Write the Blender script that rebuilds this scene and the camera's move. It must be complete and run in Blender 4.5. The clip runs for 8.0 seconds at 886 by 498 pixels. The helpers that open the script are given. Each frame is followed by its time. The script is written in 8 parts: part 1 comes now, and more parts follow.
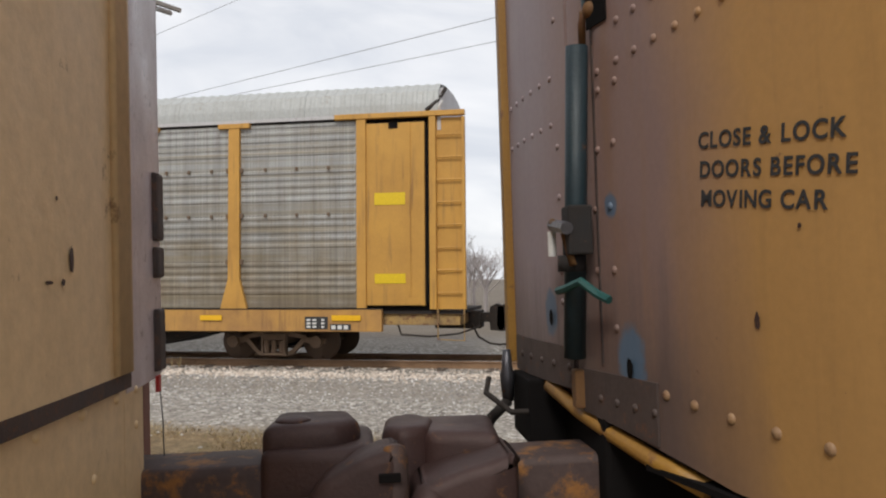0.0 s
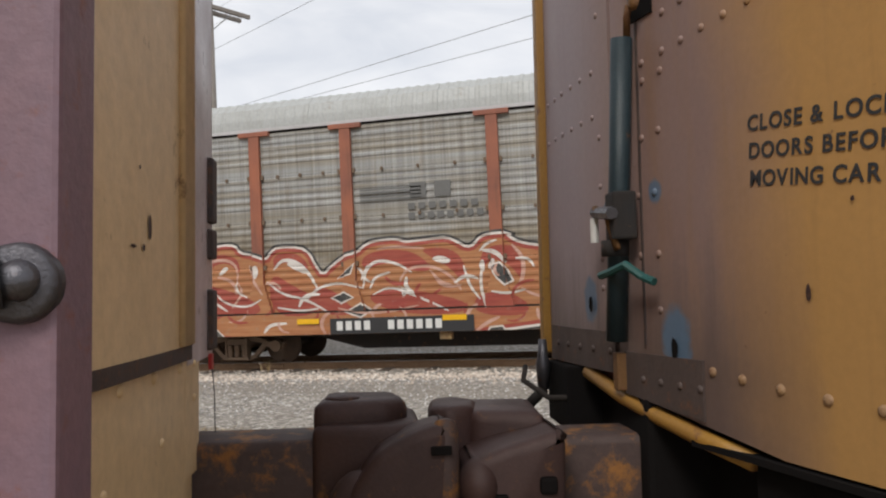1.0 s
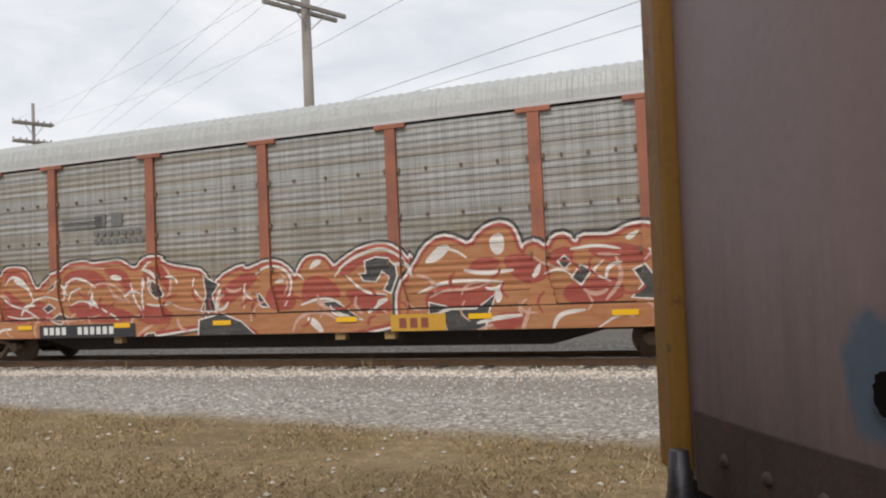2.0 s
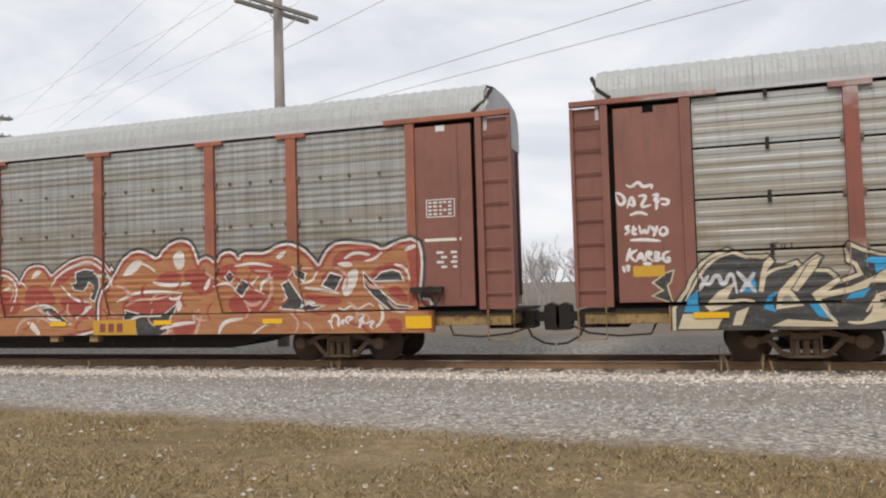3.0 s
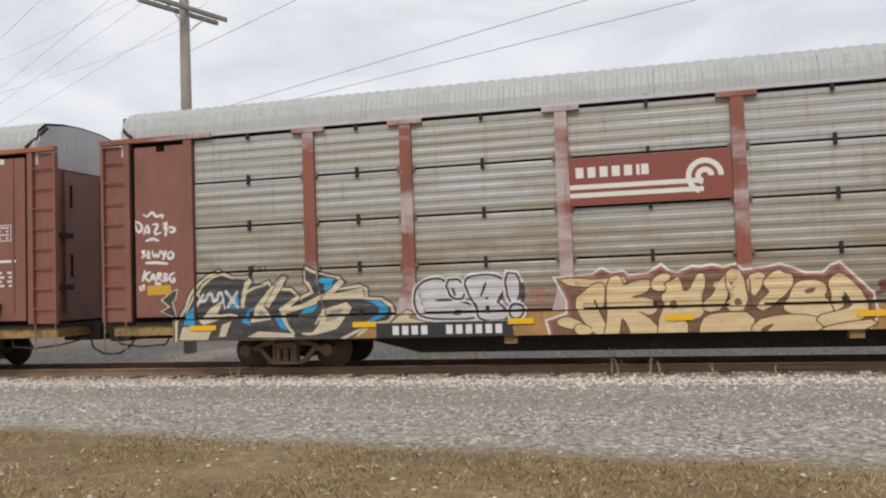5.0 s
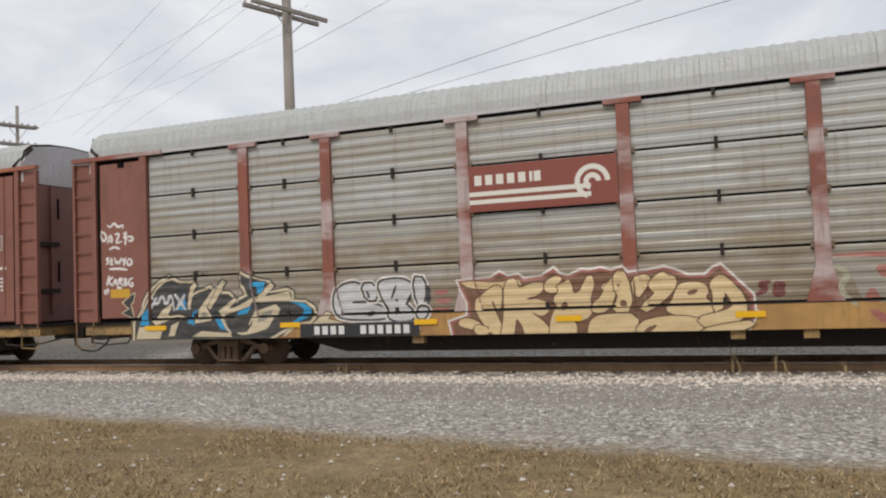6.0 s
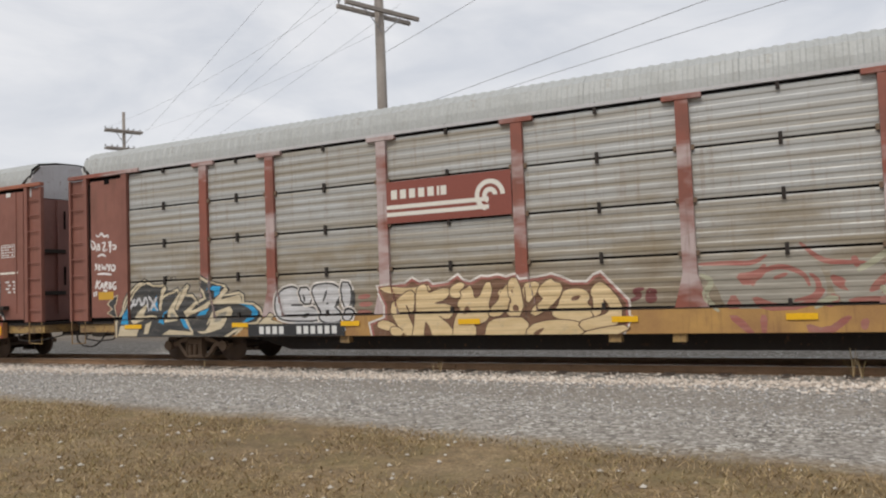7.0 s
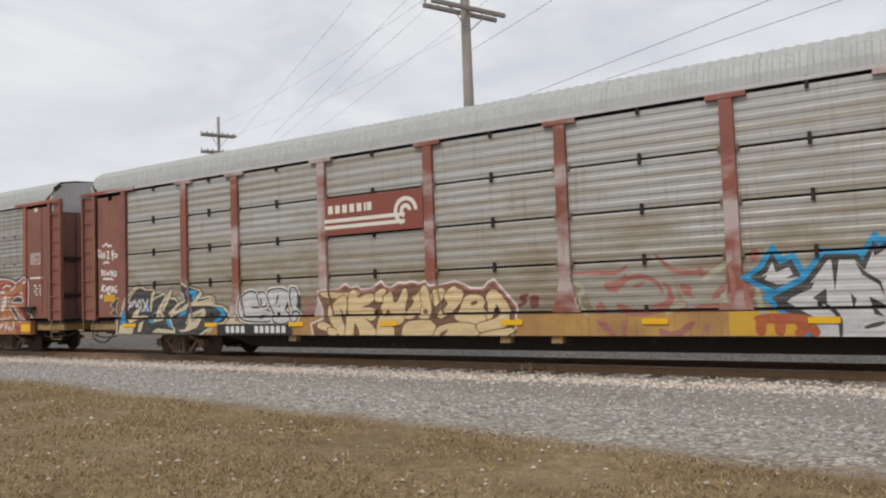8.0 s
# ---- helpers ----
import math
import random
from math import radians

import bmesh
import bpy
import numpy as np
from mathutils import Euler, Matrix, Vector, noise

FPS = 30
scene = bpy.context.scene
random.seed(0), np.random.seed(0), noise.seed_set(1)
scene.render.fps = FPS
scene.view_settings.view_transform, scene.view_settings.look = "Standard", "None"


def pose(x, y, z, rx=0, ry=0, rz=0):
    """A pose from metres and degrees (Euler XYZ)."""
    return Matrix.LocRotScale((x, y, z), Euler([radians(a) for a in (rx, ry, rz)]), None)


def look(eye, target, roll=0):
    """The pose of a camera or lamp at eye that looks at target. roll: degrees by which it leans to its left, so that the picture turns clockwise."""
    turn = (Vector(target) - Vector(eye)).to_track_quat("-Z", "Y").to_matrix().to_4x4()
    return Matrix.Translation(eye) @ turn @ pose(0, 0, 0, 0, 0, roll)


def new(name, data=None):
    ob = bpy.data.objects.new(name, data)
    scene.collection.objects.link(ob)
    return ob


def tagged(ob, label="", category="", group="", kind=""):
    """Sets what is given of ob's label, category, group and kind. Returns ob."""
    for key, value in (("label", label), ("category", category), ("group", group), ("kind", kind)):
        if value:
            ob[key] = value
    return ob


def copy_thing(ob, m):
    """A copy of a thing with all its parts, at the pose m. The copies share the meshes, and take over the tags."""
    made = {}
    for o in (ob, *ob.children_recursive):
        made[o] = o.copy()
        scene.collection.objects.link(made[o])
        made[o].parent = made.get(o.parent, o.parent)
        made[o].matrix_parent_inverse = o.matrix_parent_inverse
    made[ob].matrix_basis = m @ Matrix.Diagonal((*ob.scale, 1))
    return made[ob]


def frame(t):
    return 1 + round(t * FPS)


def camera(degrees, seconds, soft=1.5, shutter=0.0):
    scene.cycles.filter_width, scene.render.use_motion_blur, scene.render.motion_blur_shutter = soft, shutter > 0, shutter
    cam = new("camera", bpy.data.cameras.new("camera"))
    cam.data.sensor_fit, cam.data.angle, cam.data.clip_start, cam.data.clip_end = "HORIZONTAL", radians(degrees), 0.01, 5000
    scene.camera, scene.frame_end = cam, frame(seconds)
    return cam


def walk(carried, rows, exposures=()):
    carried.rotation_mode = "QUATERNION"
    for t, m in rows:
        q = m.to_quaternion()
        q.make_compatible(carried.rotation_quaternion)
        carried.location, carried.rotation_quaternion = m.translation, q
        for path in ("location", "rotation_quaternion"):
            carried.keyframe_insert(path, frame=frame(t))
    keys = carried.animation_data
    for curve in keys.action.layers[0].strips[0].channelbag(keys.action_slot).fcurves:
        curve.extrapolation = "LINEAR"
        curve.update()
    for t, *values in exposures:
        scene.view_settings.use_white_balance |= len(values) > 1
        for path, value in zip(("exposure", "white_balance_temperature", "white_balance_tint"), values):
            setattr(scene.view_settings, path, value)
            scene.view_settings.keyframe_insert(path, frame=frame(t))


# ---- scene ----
SECONDS = 8.0
cam = camera(60.06, SECONDS, soft=2.1, shutter=0.0)

# seconds, x, y, z of the eye, then yaw, pitch and roll in degrees
PATH = [
    (0, 1.235, -0.309, 1.747, 10.298, 2.226, -0.442),
    (0.1, 1.227, -0.322, 1.749, 6.399, 2.224, -0.436),
    (0.2, 1.221, -0.339, 1.751, 3.071, 2.284, -0.214),
    (0.3, 1.236, -0.391, 1.752, 1.043, 2.408, -0.095),
    (0.4, 1.255, -0.45, 1.753, 0.155, 2.495, -0.344),
    (0.5, 1.223, -0.443, 1.755, 0.779, 2.511, -0.682),
    (0.6, 1.124, -0.345, 1.759, 3.039, 2.444, -1.016),
    (0.7, 1.025, -0.263, 1.762, 6.359, 2.362, -1.325),
    (0.8, 0.922, -0.219, 1.765, 9.85, 2.204, -1.887),
    (0.9, 0.766, -0.15, 1.77, 12.628, 2.159, -1.972),
    (1, 0.566, -0.102, 1.776, 14.562, 2.08, -2.527),
    (1.1, 0.414, -0.074, 1.778, 16.307, 2.035, -2.636),
    (1.2, 0.323, -0.037, 1.775, 17.691, 2.018, -2.784),
    (1.4, 0.185, 0.021, 1.761, 19.692, 2.04, -2.938),
    (1.6, 0.103, 0.056, 1.738, 20.686, 2.137, -2.906),
    (1.8, 0.061, 0.072, 1.711, 20.919, 2.277, -2.745),
    (2, 0.043, 0.069, 1.684, 20.636, 2.431, -2.508),
    (2.2, 0.033, 0.051, 1.661, 20.081, 2.568, -2.252),
    (2.3, 0.027, 0.037, 1.653, 19.779, 2.62, -2.134),
    (2.4, 0.016, 0.02, 1.648, 19.501, 2.658, -2.032),
    (2.5, 0, 0.001, 1.646, 19.278, 2.676, -1.953),
    (2.6, -0.021, -0.025, 1.648, 19.056, 2.676, -1.884),
    (2.8, -0.062, -0.09, 1.656, 18.45, 2.653, -1.744),
    (3, -0.089, -0.149, 1.666, 17.76, 2.628, -1.623),
    (3.25, -0.104, -0.211, 1.681, 16.863, 2.61, -1.512),
    (3.5, -0.068, -0.234, 1.692, 15.88, 2.605, -1.453),
    (3.75, 0.058, -0.164, 1.685, 14.762, 2.628, -1.477),
    (4, 0.248, -0.07, 1.678, 13.68, 2.661, -1.535),
    (4.25, 0.534, -0.008, 1.686, 12.674, 2.696, -1.569),
    (4.5, 0.777, 0.036, 1.698, 12.091, 2.713, -1.635),
    (4.75, 0.803, 0.048, 1.71, 12.439, 2.672, -1.798),
    (5, 0.748, 0.053, 1.72, 13.277, 2.624, -1.977),
    (5.5, 0.601, 0.131, 1.709, 16.114, 2.643, -2.207),
    (6, 0.375, 0.246, 1.677, 20.094, 2.746, -2.321),
    (6.5, 0.186, 0.324, 1.657, 23.694, 2.855, -2.299),
    (7, 0.076, 0.342, 1.662, 26.405, 2.945, -2.137),
    (7.5, 0.018, 0.393, 1.657, 29.197, 3.03, -1.98),
    (8, -0.095, 0.501, 1.664, 32.732, 3.143, -1.975),
]
walk(cam, [(t, pose(x, y, z, 90 + pitch, 0, yaw) @ pose(0, 0, 0, 0, 0, roll)) for t, x, y, z, yaw, pitch, roll in PATH],
     exposures=[(0.0, 0.42), (1.2, 0.40), (4.5, 0.36), (6.5, 0.24), (8.0, 0.2)])

# ---- light: a bright, closed cloud cover ----
SUN_UP, SUN_ROUND = 48.0, 185.0
world = bpy.data.worlds.new("overcast_sky")
scene.world = world
world.use_nodes = True
wn = world.node_tree.nodes
wl = world.node_tree.links
wn.clear()
w_out = wn.new("ShaderNodeOutputWorld")
w_bg = wn.new("ShaderNodeBackground")
w_sky = wn.new("ShaderNodeTexSky")
w_sky.sky_type = "NISHITA"
w_sky.sun_disc = False
w_sky.sun_elevation = radians(SUN_UP)
w_sky.sun_rotation = radians(SUN_ROUND)
w_gain = wn.new("ShaderNodeMixRGB")
w_gain.blend_type = "MULTIPLY"
w_gain.inputs[0].default_value = 1.0
w_gain.inputs[2].default_value = (0.1, 0.1, 0.1, 1)
w_co = wn.new("ShaderNodeTexCoord")
w_map = wn.new("ShaderNodeMapping")
w_map.inputs["Scale"].default_value = (1.6, 1.6, 4.5)
w_noise = wn.new("ShaderNodeTexNoise")
w_noise.inputs["Scale"].default_value = 2.4
w_noise.inputs["Detail"].default_value = 7.0
w_noise.inputs["Roughness"].default_value = 0.55
w_noise.inputs["Distortion"].default_value = 0.6
w_ramp = wn.new("ShaderNodeValToRGB")
w_ramp.color_ramp.elements[0].position = 0.34
w_ramp.color_ramp.elements[0].color = (0.56, 0.58, 0.625, 1)
w_ramp.color_ramp.elements[1].position = 0.66
w_ramp.color_ramp.elements[1].color = (0.74, 0.74, 0.755, 1)
w_mix = wn.new("ShaderNodeMixRGB")
w_mix.inputs[0].default_value = 0.93
wl.new(w_co.outputs["Generated"], w_map.inputs["Vector"])
wl.new(w_map.outputs["Vector"], w_noise.inputs["Vector"])
wl.new(w_noise.outputs["Fac"], w_ramp.inputs["Fac"])
wl.new(w_sky.outputs["Color"], w_gain.inputs[1])
wl.new(w_gain.outputs["Color"], w_mix.inputs[1])
wl.new(w_ramp.outputs["Color"], w_mix.inputs[2])
wl.new(w_mix.outputs["Color"], w_bg.inputs["Color"])
w_bg.inputs["Strength"].default_value = 1.0
wl.new(w_bg.outputs["Background"], w_out.inputs["Surface"])

sun = new("sun", bpy.data.lights.new("sun", "SUN"))
sun.data.energy = 1.5
sun.data.angle = radians(18)
sun.data.color = (1.0, 0.94, 0.86)
sun.matrix_world = look((0, 0, 40), (3, 36, 0))


# ---- materials ----
def node(nt, kind, **at):
    n = nt.nodes.new(kind)
    for key, value in at.items():
        if isinstance(value, bpy.types.NodeSocket):
            nt.links.new(value, n.inputs[key.replace("_", " ")])
        else:
            n.inputs[key.replace("_", " ")].default_value = value
    return n


def ramp(nt, fac, stops, hard=False):
    n = nt.nodes.new("ShaderNodeValToRGB")
    nt.links.new(fac, n.inputs["Fac"])
    r = n.color_ramp
    r.interpolation = "CONSTANT" if hard else "LINEAR"
    while len(r.elements) < len(stops):
        r.elements.new(0.5)
    for e, (p, c) in zip(r.elements, stops):
        e.position = p
        e.color = (*c, 1) if len(c) == 3 else c
    return n.outputs["Color"]


def mixed(nt, fac, a, b, how="MIX"):
    n = nt.nodes.new("ShaderNodeMixRGB")
    n.blend_type = how
    for k, v in enumerate((fac, a, b)):
        if isinstance(v, bpy.types.NodeSocket):
            nt.links.new(v, n.inputs[k])
        else:
            n.inputs[k].default_value = v if k == 0 else (*v, 1)
    return n.outputs["Color"]


def calc(nt, how, a, b=0.0, c=0.0):
    n = nt.nodes.new("ShaderNodeMath")
    n.operation = how
    for k, v in enumerate((a, b, c)):
        if isinstance(v, bpy.types.NodeSocket):
            nt.links.new(v, n.inputs[k])
        else:
            n.inputs[k].default_value = v
    return n.outputs[0]


def scaled(nt, co, s):
    n = nt.nodes.new("ShaderNodeMapping")
    nt.links.new(co, n.inputs["Vector"])
    n.inputs["Scale"].default_value = s
    return n.outputs["Vector"]


def noise_of(nt, co, scale, detail=4.0, rough=0.55, twist=0.0):
    n = node(nt, "ShaderNodeTexNoise", Vector=co, Scale=scale, Detail=detail, Roughness=rough, Distortion=twist)
    return n.outputs["Fac"]


def begin(name, about=None):
    m = bpy.data.materials.new(name)
    m.use_nodes = True
    nt = m.node_tree
    nt.nodes.clear()
    out = nt.nodes.new("ShaderNodeOutputMaterial")
    b = nt.nodes.new("ShaderNodeBsdfPrincipled")
    nt.links.new(b.outputs[0], out.inputs[0])
    tc = nt.nodes.new("ShaderNodeTexCoord")
    if about is not None:
        tc.object = about
    return m, nt, b, tc.outputs["Object"]


def finish(nt, b, colour, rough, metal=0.0, bump=None, depth=0.01, strength=0.5):
    for key, v in (("Base Color", colour), ("Roughness", rough), ("Metallic", metal)):
        if isinstance(v, bpy.types.NodeSocket):
            nt.links.new(v, b.inputs[key])
        else:
            b.inputs[key].default_value = (*v, 1) if key == "Base Color" else v
    if bump is not None:
        n = node(nt, "ShaderNodeBump", Height=bump, Strength=strength, Distance=depth)
        nt.links.new(n.outputs[0], b.inputs["Normal"])


def worn(name, base, stain, rust=(0.16, 0.07, 0.035), scale=3.0, rough=0.6, metal=0.0, rusty=0.25, depth=0.004, about=None, streak=True, cover=0.75):
    """Old paint or metal: broad stains, rain streaks, rust spots and fine grain."""
    m, nt, b, co = begin(name, about)
    broad = noise_of(nt, co, scale, 5, 0.6)
    fine = noise_of(nt, co, scale * 22, 4, 0.6)
    col = mixed(nt, ramp(nt, broad, [(0.35, (0, 0, 0)), (0.72, (cover,) * 3)]), base, stain)
    if streak:
        drip = noise_of(nt, scaled(nt, co, (7, 7, 0.6)), scale, 4, 0.6)
        col = mixed(nt, ramp(nt, drip, [(0.5, (0, 0, 0)), (0.78, (0.55,) * 3)]), col, stain)
    spot = noise_of(nt, co, scale * 4.3, 6, 0.7)
    col = mixed(nt, ramp(nt, spot, [(0.64 - rusty * 0.25, (0, 0, 0)), (0.72 - rusty * 0.15, (0.9,) * 3)]), col, rust)
    col = mixed(nt, 0.35, col, ramp(nt, fine, [(0.3, (0.55,) * 3), (0.7, (1.0,) * 3)]), "MULTIPLY")
    r = ramp(nt, broad, [(0.3, (rough - 0.1,) * 3), (0.7, (min(1, rough + 0.15),) * 3)])
    finish(nt, b, col, r, metal, fine, depth, 0.4)
    return m


def panel_steel(name, about, plaid):
    """Galvanised side panels, browned by road dirt."""
    m, nt, b, co = begin(name, about)
    sep = node(nt, "ShaderNodeSeparateXYZ", Vector=co)
    broad = noise_of(nt, scaled(nt, co, (0.5, 1, 1.3)), 1.6, 5, 0.6)
    fine = noise_of(nt, co, 40, 4, 0.6)
    drip = noise_of(nt, scaled(nt, co, (5, 5, 0.35)), 2.0, 5, 0.65)
    low = calc(nt, "MULTIPLY_ADD", broad, 1.6, calc(nt, "MULTIPLY_ADD", sep.outputs["Z"], -0.34, 0.52))
    col = ramp(nt, low, [(0.0, (0.42, 0.425, 0.415)), (0.4, (0.36, 0.345, 0.312)), (0.7, (0.295, 0.258, 0.20)), (1.0, (0.235, 0.187, 0.13))])
    col = mixed(nt, ramp(nt, drip, [(0.54, (0, 0, 0)), (0.78, (0.6,) * 3)]), col, (0.22, 0.155, 0.09))
    bands = noise_of(nt, scaled(nt, co, (0.12, 1, 8.5)), 1.0, 4, 0.6)
    col = mixed(nt, ramp(nt, bands, [(0.46, (0, 0, 0)), (0.66, (0.62,) * 3)]), col, (0.27, 0.215, 0.13))
    col = mixed(nt, ramp(nt, noise_of(nt, scaled(nt, co, (0.3, 1, 14)), 1.7, 4, 0.6), [(0.60, (0, 0, 0)), (0.72, (0.35,) * 3)]), col, (0.56, 0.54, 0.49))
    if plaid:
        for part_scale, amount in (((5.5, 0.01, 0.2), 0.32), ((17.0, 0.01, 0.3), 0.25), ((0.1, 0.01, 5.0), 0.25)):
            bars = noise_of(nt, scaled(nt, co, part_scale), 1.0, 3, 0.7)
            col = mixed(nt, amount, col, ramp(nt, bars, [(0.40, (0.45,) * 3), (0.58, (1.05,) * 3)]), "MULTIPLY")
        holes = calc(nt, "MULTIPLY", calc(nt, "GREATER_THAN", calc(nt, "FRACT", calc(nt, "MULTIPLY", sep.outputs["X"], 14.0)), 0.55),
                     calc(nt, "GREATER_THAN", calc(nt, "FRACT", calc(nt, "MULTIPLY", sep.outputs["Z"], 16.0)), 0.5))
        col = mixed(nt, calc(nt, "MULTIPLY", holes, 0.22), col, (0.12, 0.11, 0.095))
    col = mixed(nt, 0.25, col, ramp(nt, fine, [(0.3, (0.6,) * 3), (0.7, (1.0,) * 3)]), "MULTIPLY")
    finish(nt, b, col, ramp(nt, broad, [(0.3, (0.42,) * 3), (0.7, (0.7,) * 3)]), 0.15, fine, 0.003, 0.3)
    return m


def car_paint(name, about, base, stain, fade):
    """Painted frame steel of a car, faded and rusted."""
    m, nt, b, co = begin(name, about)
    broad = noise_of(nt, co, 1.1, 5, 0.6)
    drip = noise_of(nt, scaled(nt, co, (6, 6, 0.5)), 1.5, 5, 0.6)
    fine = noise_of(nt, co, 45, 4, 0.6)
    col = mixed(nt, ramp(nt, broad, [(0.35, (0, 0, 0)), (0.7, (0.8,) * 3)]), base, stain)
    col = mixed(nt, ramp(nt, noise_of(nt, scaled(nt, co, (0.3, 1, 0.8)), 1.3, 4, 0.6), [(0.47, (0, 0, 0)), (0.60, (fade,) * 3)]), col, (0.62, 0.57, 0.56))
    col = mixed(nt, ramp(nt, drip, [(0.55, (0, 0, 0)), (0.75, (0.6,) * 3)]), col, (0.13, 0.065, 0.04))
    col = mixed(nt, 0.3, col, ramp(nt, fine, [(0.3, (0.6,) * 3), (0.7, (1.0,) * 3)]), "MULTIPLY")
    finish(nt, b, col, ramp(nt, broad, [(0.3, (0.5,) * 3), (0.7, (0.75,) * 3)]), 0.0, fine, 0.003, 0.3)
    return m


def plain(name, colour, rough=0.6, metal=0.0):
    m, nt, b, co = begin(name)
    fine = noise_of(nt, co, 30, 4, 0.6)
    col = mixed(nt, 0.3, colour, ramp(nt, fine, [(0.3, (0.6,) * 3), (0.7, (1.05,) * 3)]), "MULTIPLY")
    finish(nt, b, col, rough, metal, fine, 0.002, 0.3)
    return m


def ground_material():
    """Gravel by the track, a browner drive and dry winter turf, told apart by the distance from the rails."""
    m, nt, b, co = begin("ground_cover")
    sep = node(nt, "ShaderNodeSeparateXYZ", Vector=co)
    wob = noise_of(nt, co, 0.35, 3, 0.5)
    wob2 = noise_of(nt, co, 2.5, 4, 0.6)
    y = calc(nt, "ADD", sep.outputs["Y"], calc(nt, "MULTIPLY_ADD", sep.outputs["X"], 0.115, 0.0))
    y = calc(nt, "ADD", y, calc(nt, "MULTIPLY_ADD", wob, 1.2, -0.6))
    y = calc(nt, "ADD", y, calc(nt, "MULTIPLY_ADD", wob2, 0.5, -0.25))
    vor = node(nt, "ShaderNodeTexVoronoi", Vector=co, Scale=21.0)
    vor2 = node(nt, "ShaderNodeTexVoronoi", Vector=co, Scale=55.0)
    tone = node(nt, "ShaderNodeSeparateColor", Color=vor.outputs["Color"]).outputs[0]
    stone = ramp(nt, tone, [(0.0, (0.13, 0.115, 0.10)), (0.35, (0.30, 0.272, 0.235)), (0.7, (0.44, 0.405, 0.355)), (0.92, (0.64, 0.605, 0.55)), (1.0, (0.78, 0.745, 0.69))])
    stone = mixed(nt, 0.5, stone, ramp(nt, vor2.outputs["Distance"], [(0.0, (1.15,) * 3), (0.7, (0.45,) * 3)]), "MULTIPLY")
    stone = mixed(nt, ramp(nt, noise_of(nt, co, 0.9, 4, 0.6), [(0.4, (0, 0, 0)), (0.7, (0.55,) * 3)]), stone, (0.27, 0.245, 0.215))
    lane = calc(nt, "ABSOLUTE", calc(nt, "SUBTRACT", y, 11.2))
    stone = mixed(nt, ramp(nt, lane, [(0.3, (0.5,) * 3), (0.95, (0, 0, 0))]), stone, (0.225, 0.195, 0.16))
    soil_n = noise_of(nt, co, 6.0, 6, 0.65)
    soil_b = noise_of(nt, co, 0.55, 4, 0.6)
    soil = ramp(nt, soil_n, [(0.3, (0.105, 0.068, 0.034)), (0.5, (0.225, 0.152, 0.076)), (0.7, (0.36, 0.26, 0.14))])
    soil = mixed(nt, ramp(nt, soil_b, [(0.42, (0, 0, 0)), (0.62, (0.5,) * 3)]), soil, (0.30, 0.225, 0.125))
    soil = mixed(nt, 0.7, soil, ramp(nt, noise_of(nt, co, 24, 5, 0.75), [(0.32, (0.45,) * 3), (0.68, (1.35,) * 3)]), "MULTIPLY")
    soil = mixed(nt, ramp(nt, noise_of(nt, co, 1.4, 5, 0.6), [(0.46, (0, 0, 0)), (0.64, (0.6,) * 3)]), soil, (0.18, 0.14, 0.055))
    soil = mixed(nt, ramp(nt, noise_of(nt, scaled(nt, co, (0.5, 1.0, 1.0)), 0.9, 5, 0.65), [(0.47, (0, 0, 0)), (0.62, (0.5,) * 3)]), soil, (0.11, 0.075, 0.038))
    turf = ramp(nt, calc(nt, "MULTIPLY_ADD", y, 1.4, -1.4 * 7.5), [(0.0, (1, 1, 1)), (1.0, (0, 0, 0))])
    col = mixed(nt, turf, stone, soil)
    # brown field beyond the track, made darker to imitate shadow under the train
    far = ramp(nt, calc(nt, "MULTIPLY_ADD", sep.outputs["Y"], 0.17, -3.06), [(0.0, (0, 0, 0)), (1.0, (1, 1, 1))])
    col = mixed(nt, far, col, ramp(nt, noise_of(nt, co, 0.2, 5, 0.6), [(0.3, (0.125, 0.10, 0.075)), (0.7, (0.18, 0.15, 0.115))]))
    finish(nt, b, col, 0.92, 0.0, calc(nt, "SUBTRACT", noise_of(nt, co, 25, 4, 0.6), vor.outputs["Distance"]), 0.03, 0.7)
    return m


def stone_material(name, stops):
    m, nt, b, co = begin(name)
    geo = nt.nodes.new("ShaderNodeNewGeometry")
    col = ramp(nt, geo.outputs["Random Per Island"], stops)
    fine = noise_of(nt, co, 60, 4, 0.6)
    col = mixed(nt, 0.4, col, ramp(nt, fine, [(0.3, (0.6,) * 3), (0.7, (1.05,) * 3)]), "MULTIPLY")
    finish(nt, b, col, 0.9, 0.0, fine, 0.004, 0.4)
    return m


GROUND = ground_material()
BALLAST = stone_material("ballast_stone", [(0.0, (0.38, 0.32, 0.265)), (0.4, (0.59, 0.50, 0.415)), (0.75, (0.70, 0.615, 0.53)), (1.0, (0.80, 0.745, 0.68))])
GRAVEL = stone_material("gravel_stone", [(0.0, (0.20, 0.19, 0.18)), (0.5, (0.38, 0.365, 0.35)), (0.8, (0.52, 0.50, 0.48)), (1.0, (0.80, 0.78, 0.76))])
STRAW = stone_material("dry_grass", [(0.0, (0.16, 0.105, 0.05)), (0.3, (0.30, 0.21, 0.10)), (0.6, (0.44, 0.325, 0.17)), (0.82, (0.56, 0.44, 0.27)), (0.88, (0.24, 0.19, 0.075)), (1.0, (0.31, 0.245, 0.105))])
LITTER = stone_material("pale_leaf", [(0.0, (0.42, 0.38, 0.32)), (1.0, (0.66, 0.62, 0.56))])
RAIL_RUST = worn("rail_rust", (0.30, 0.185, 0.105), (0.22, 0.135, 0.08), scale=4, rough=0.8, rusty=0.2, streak=False)
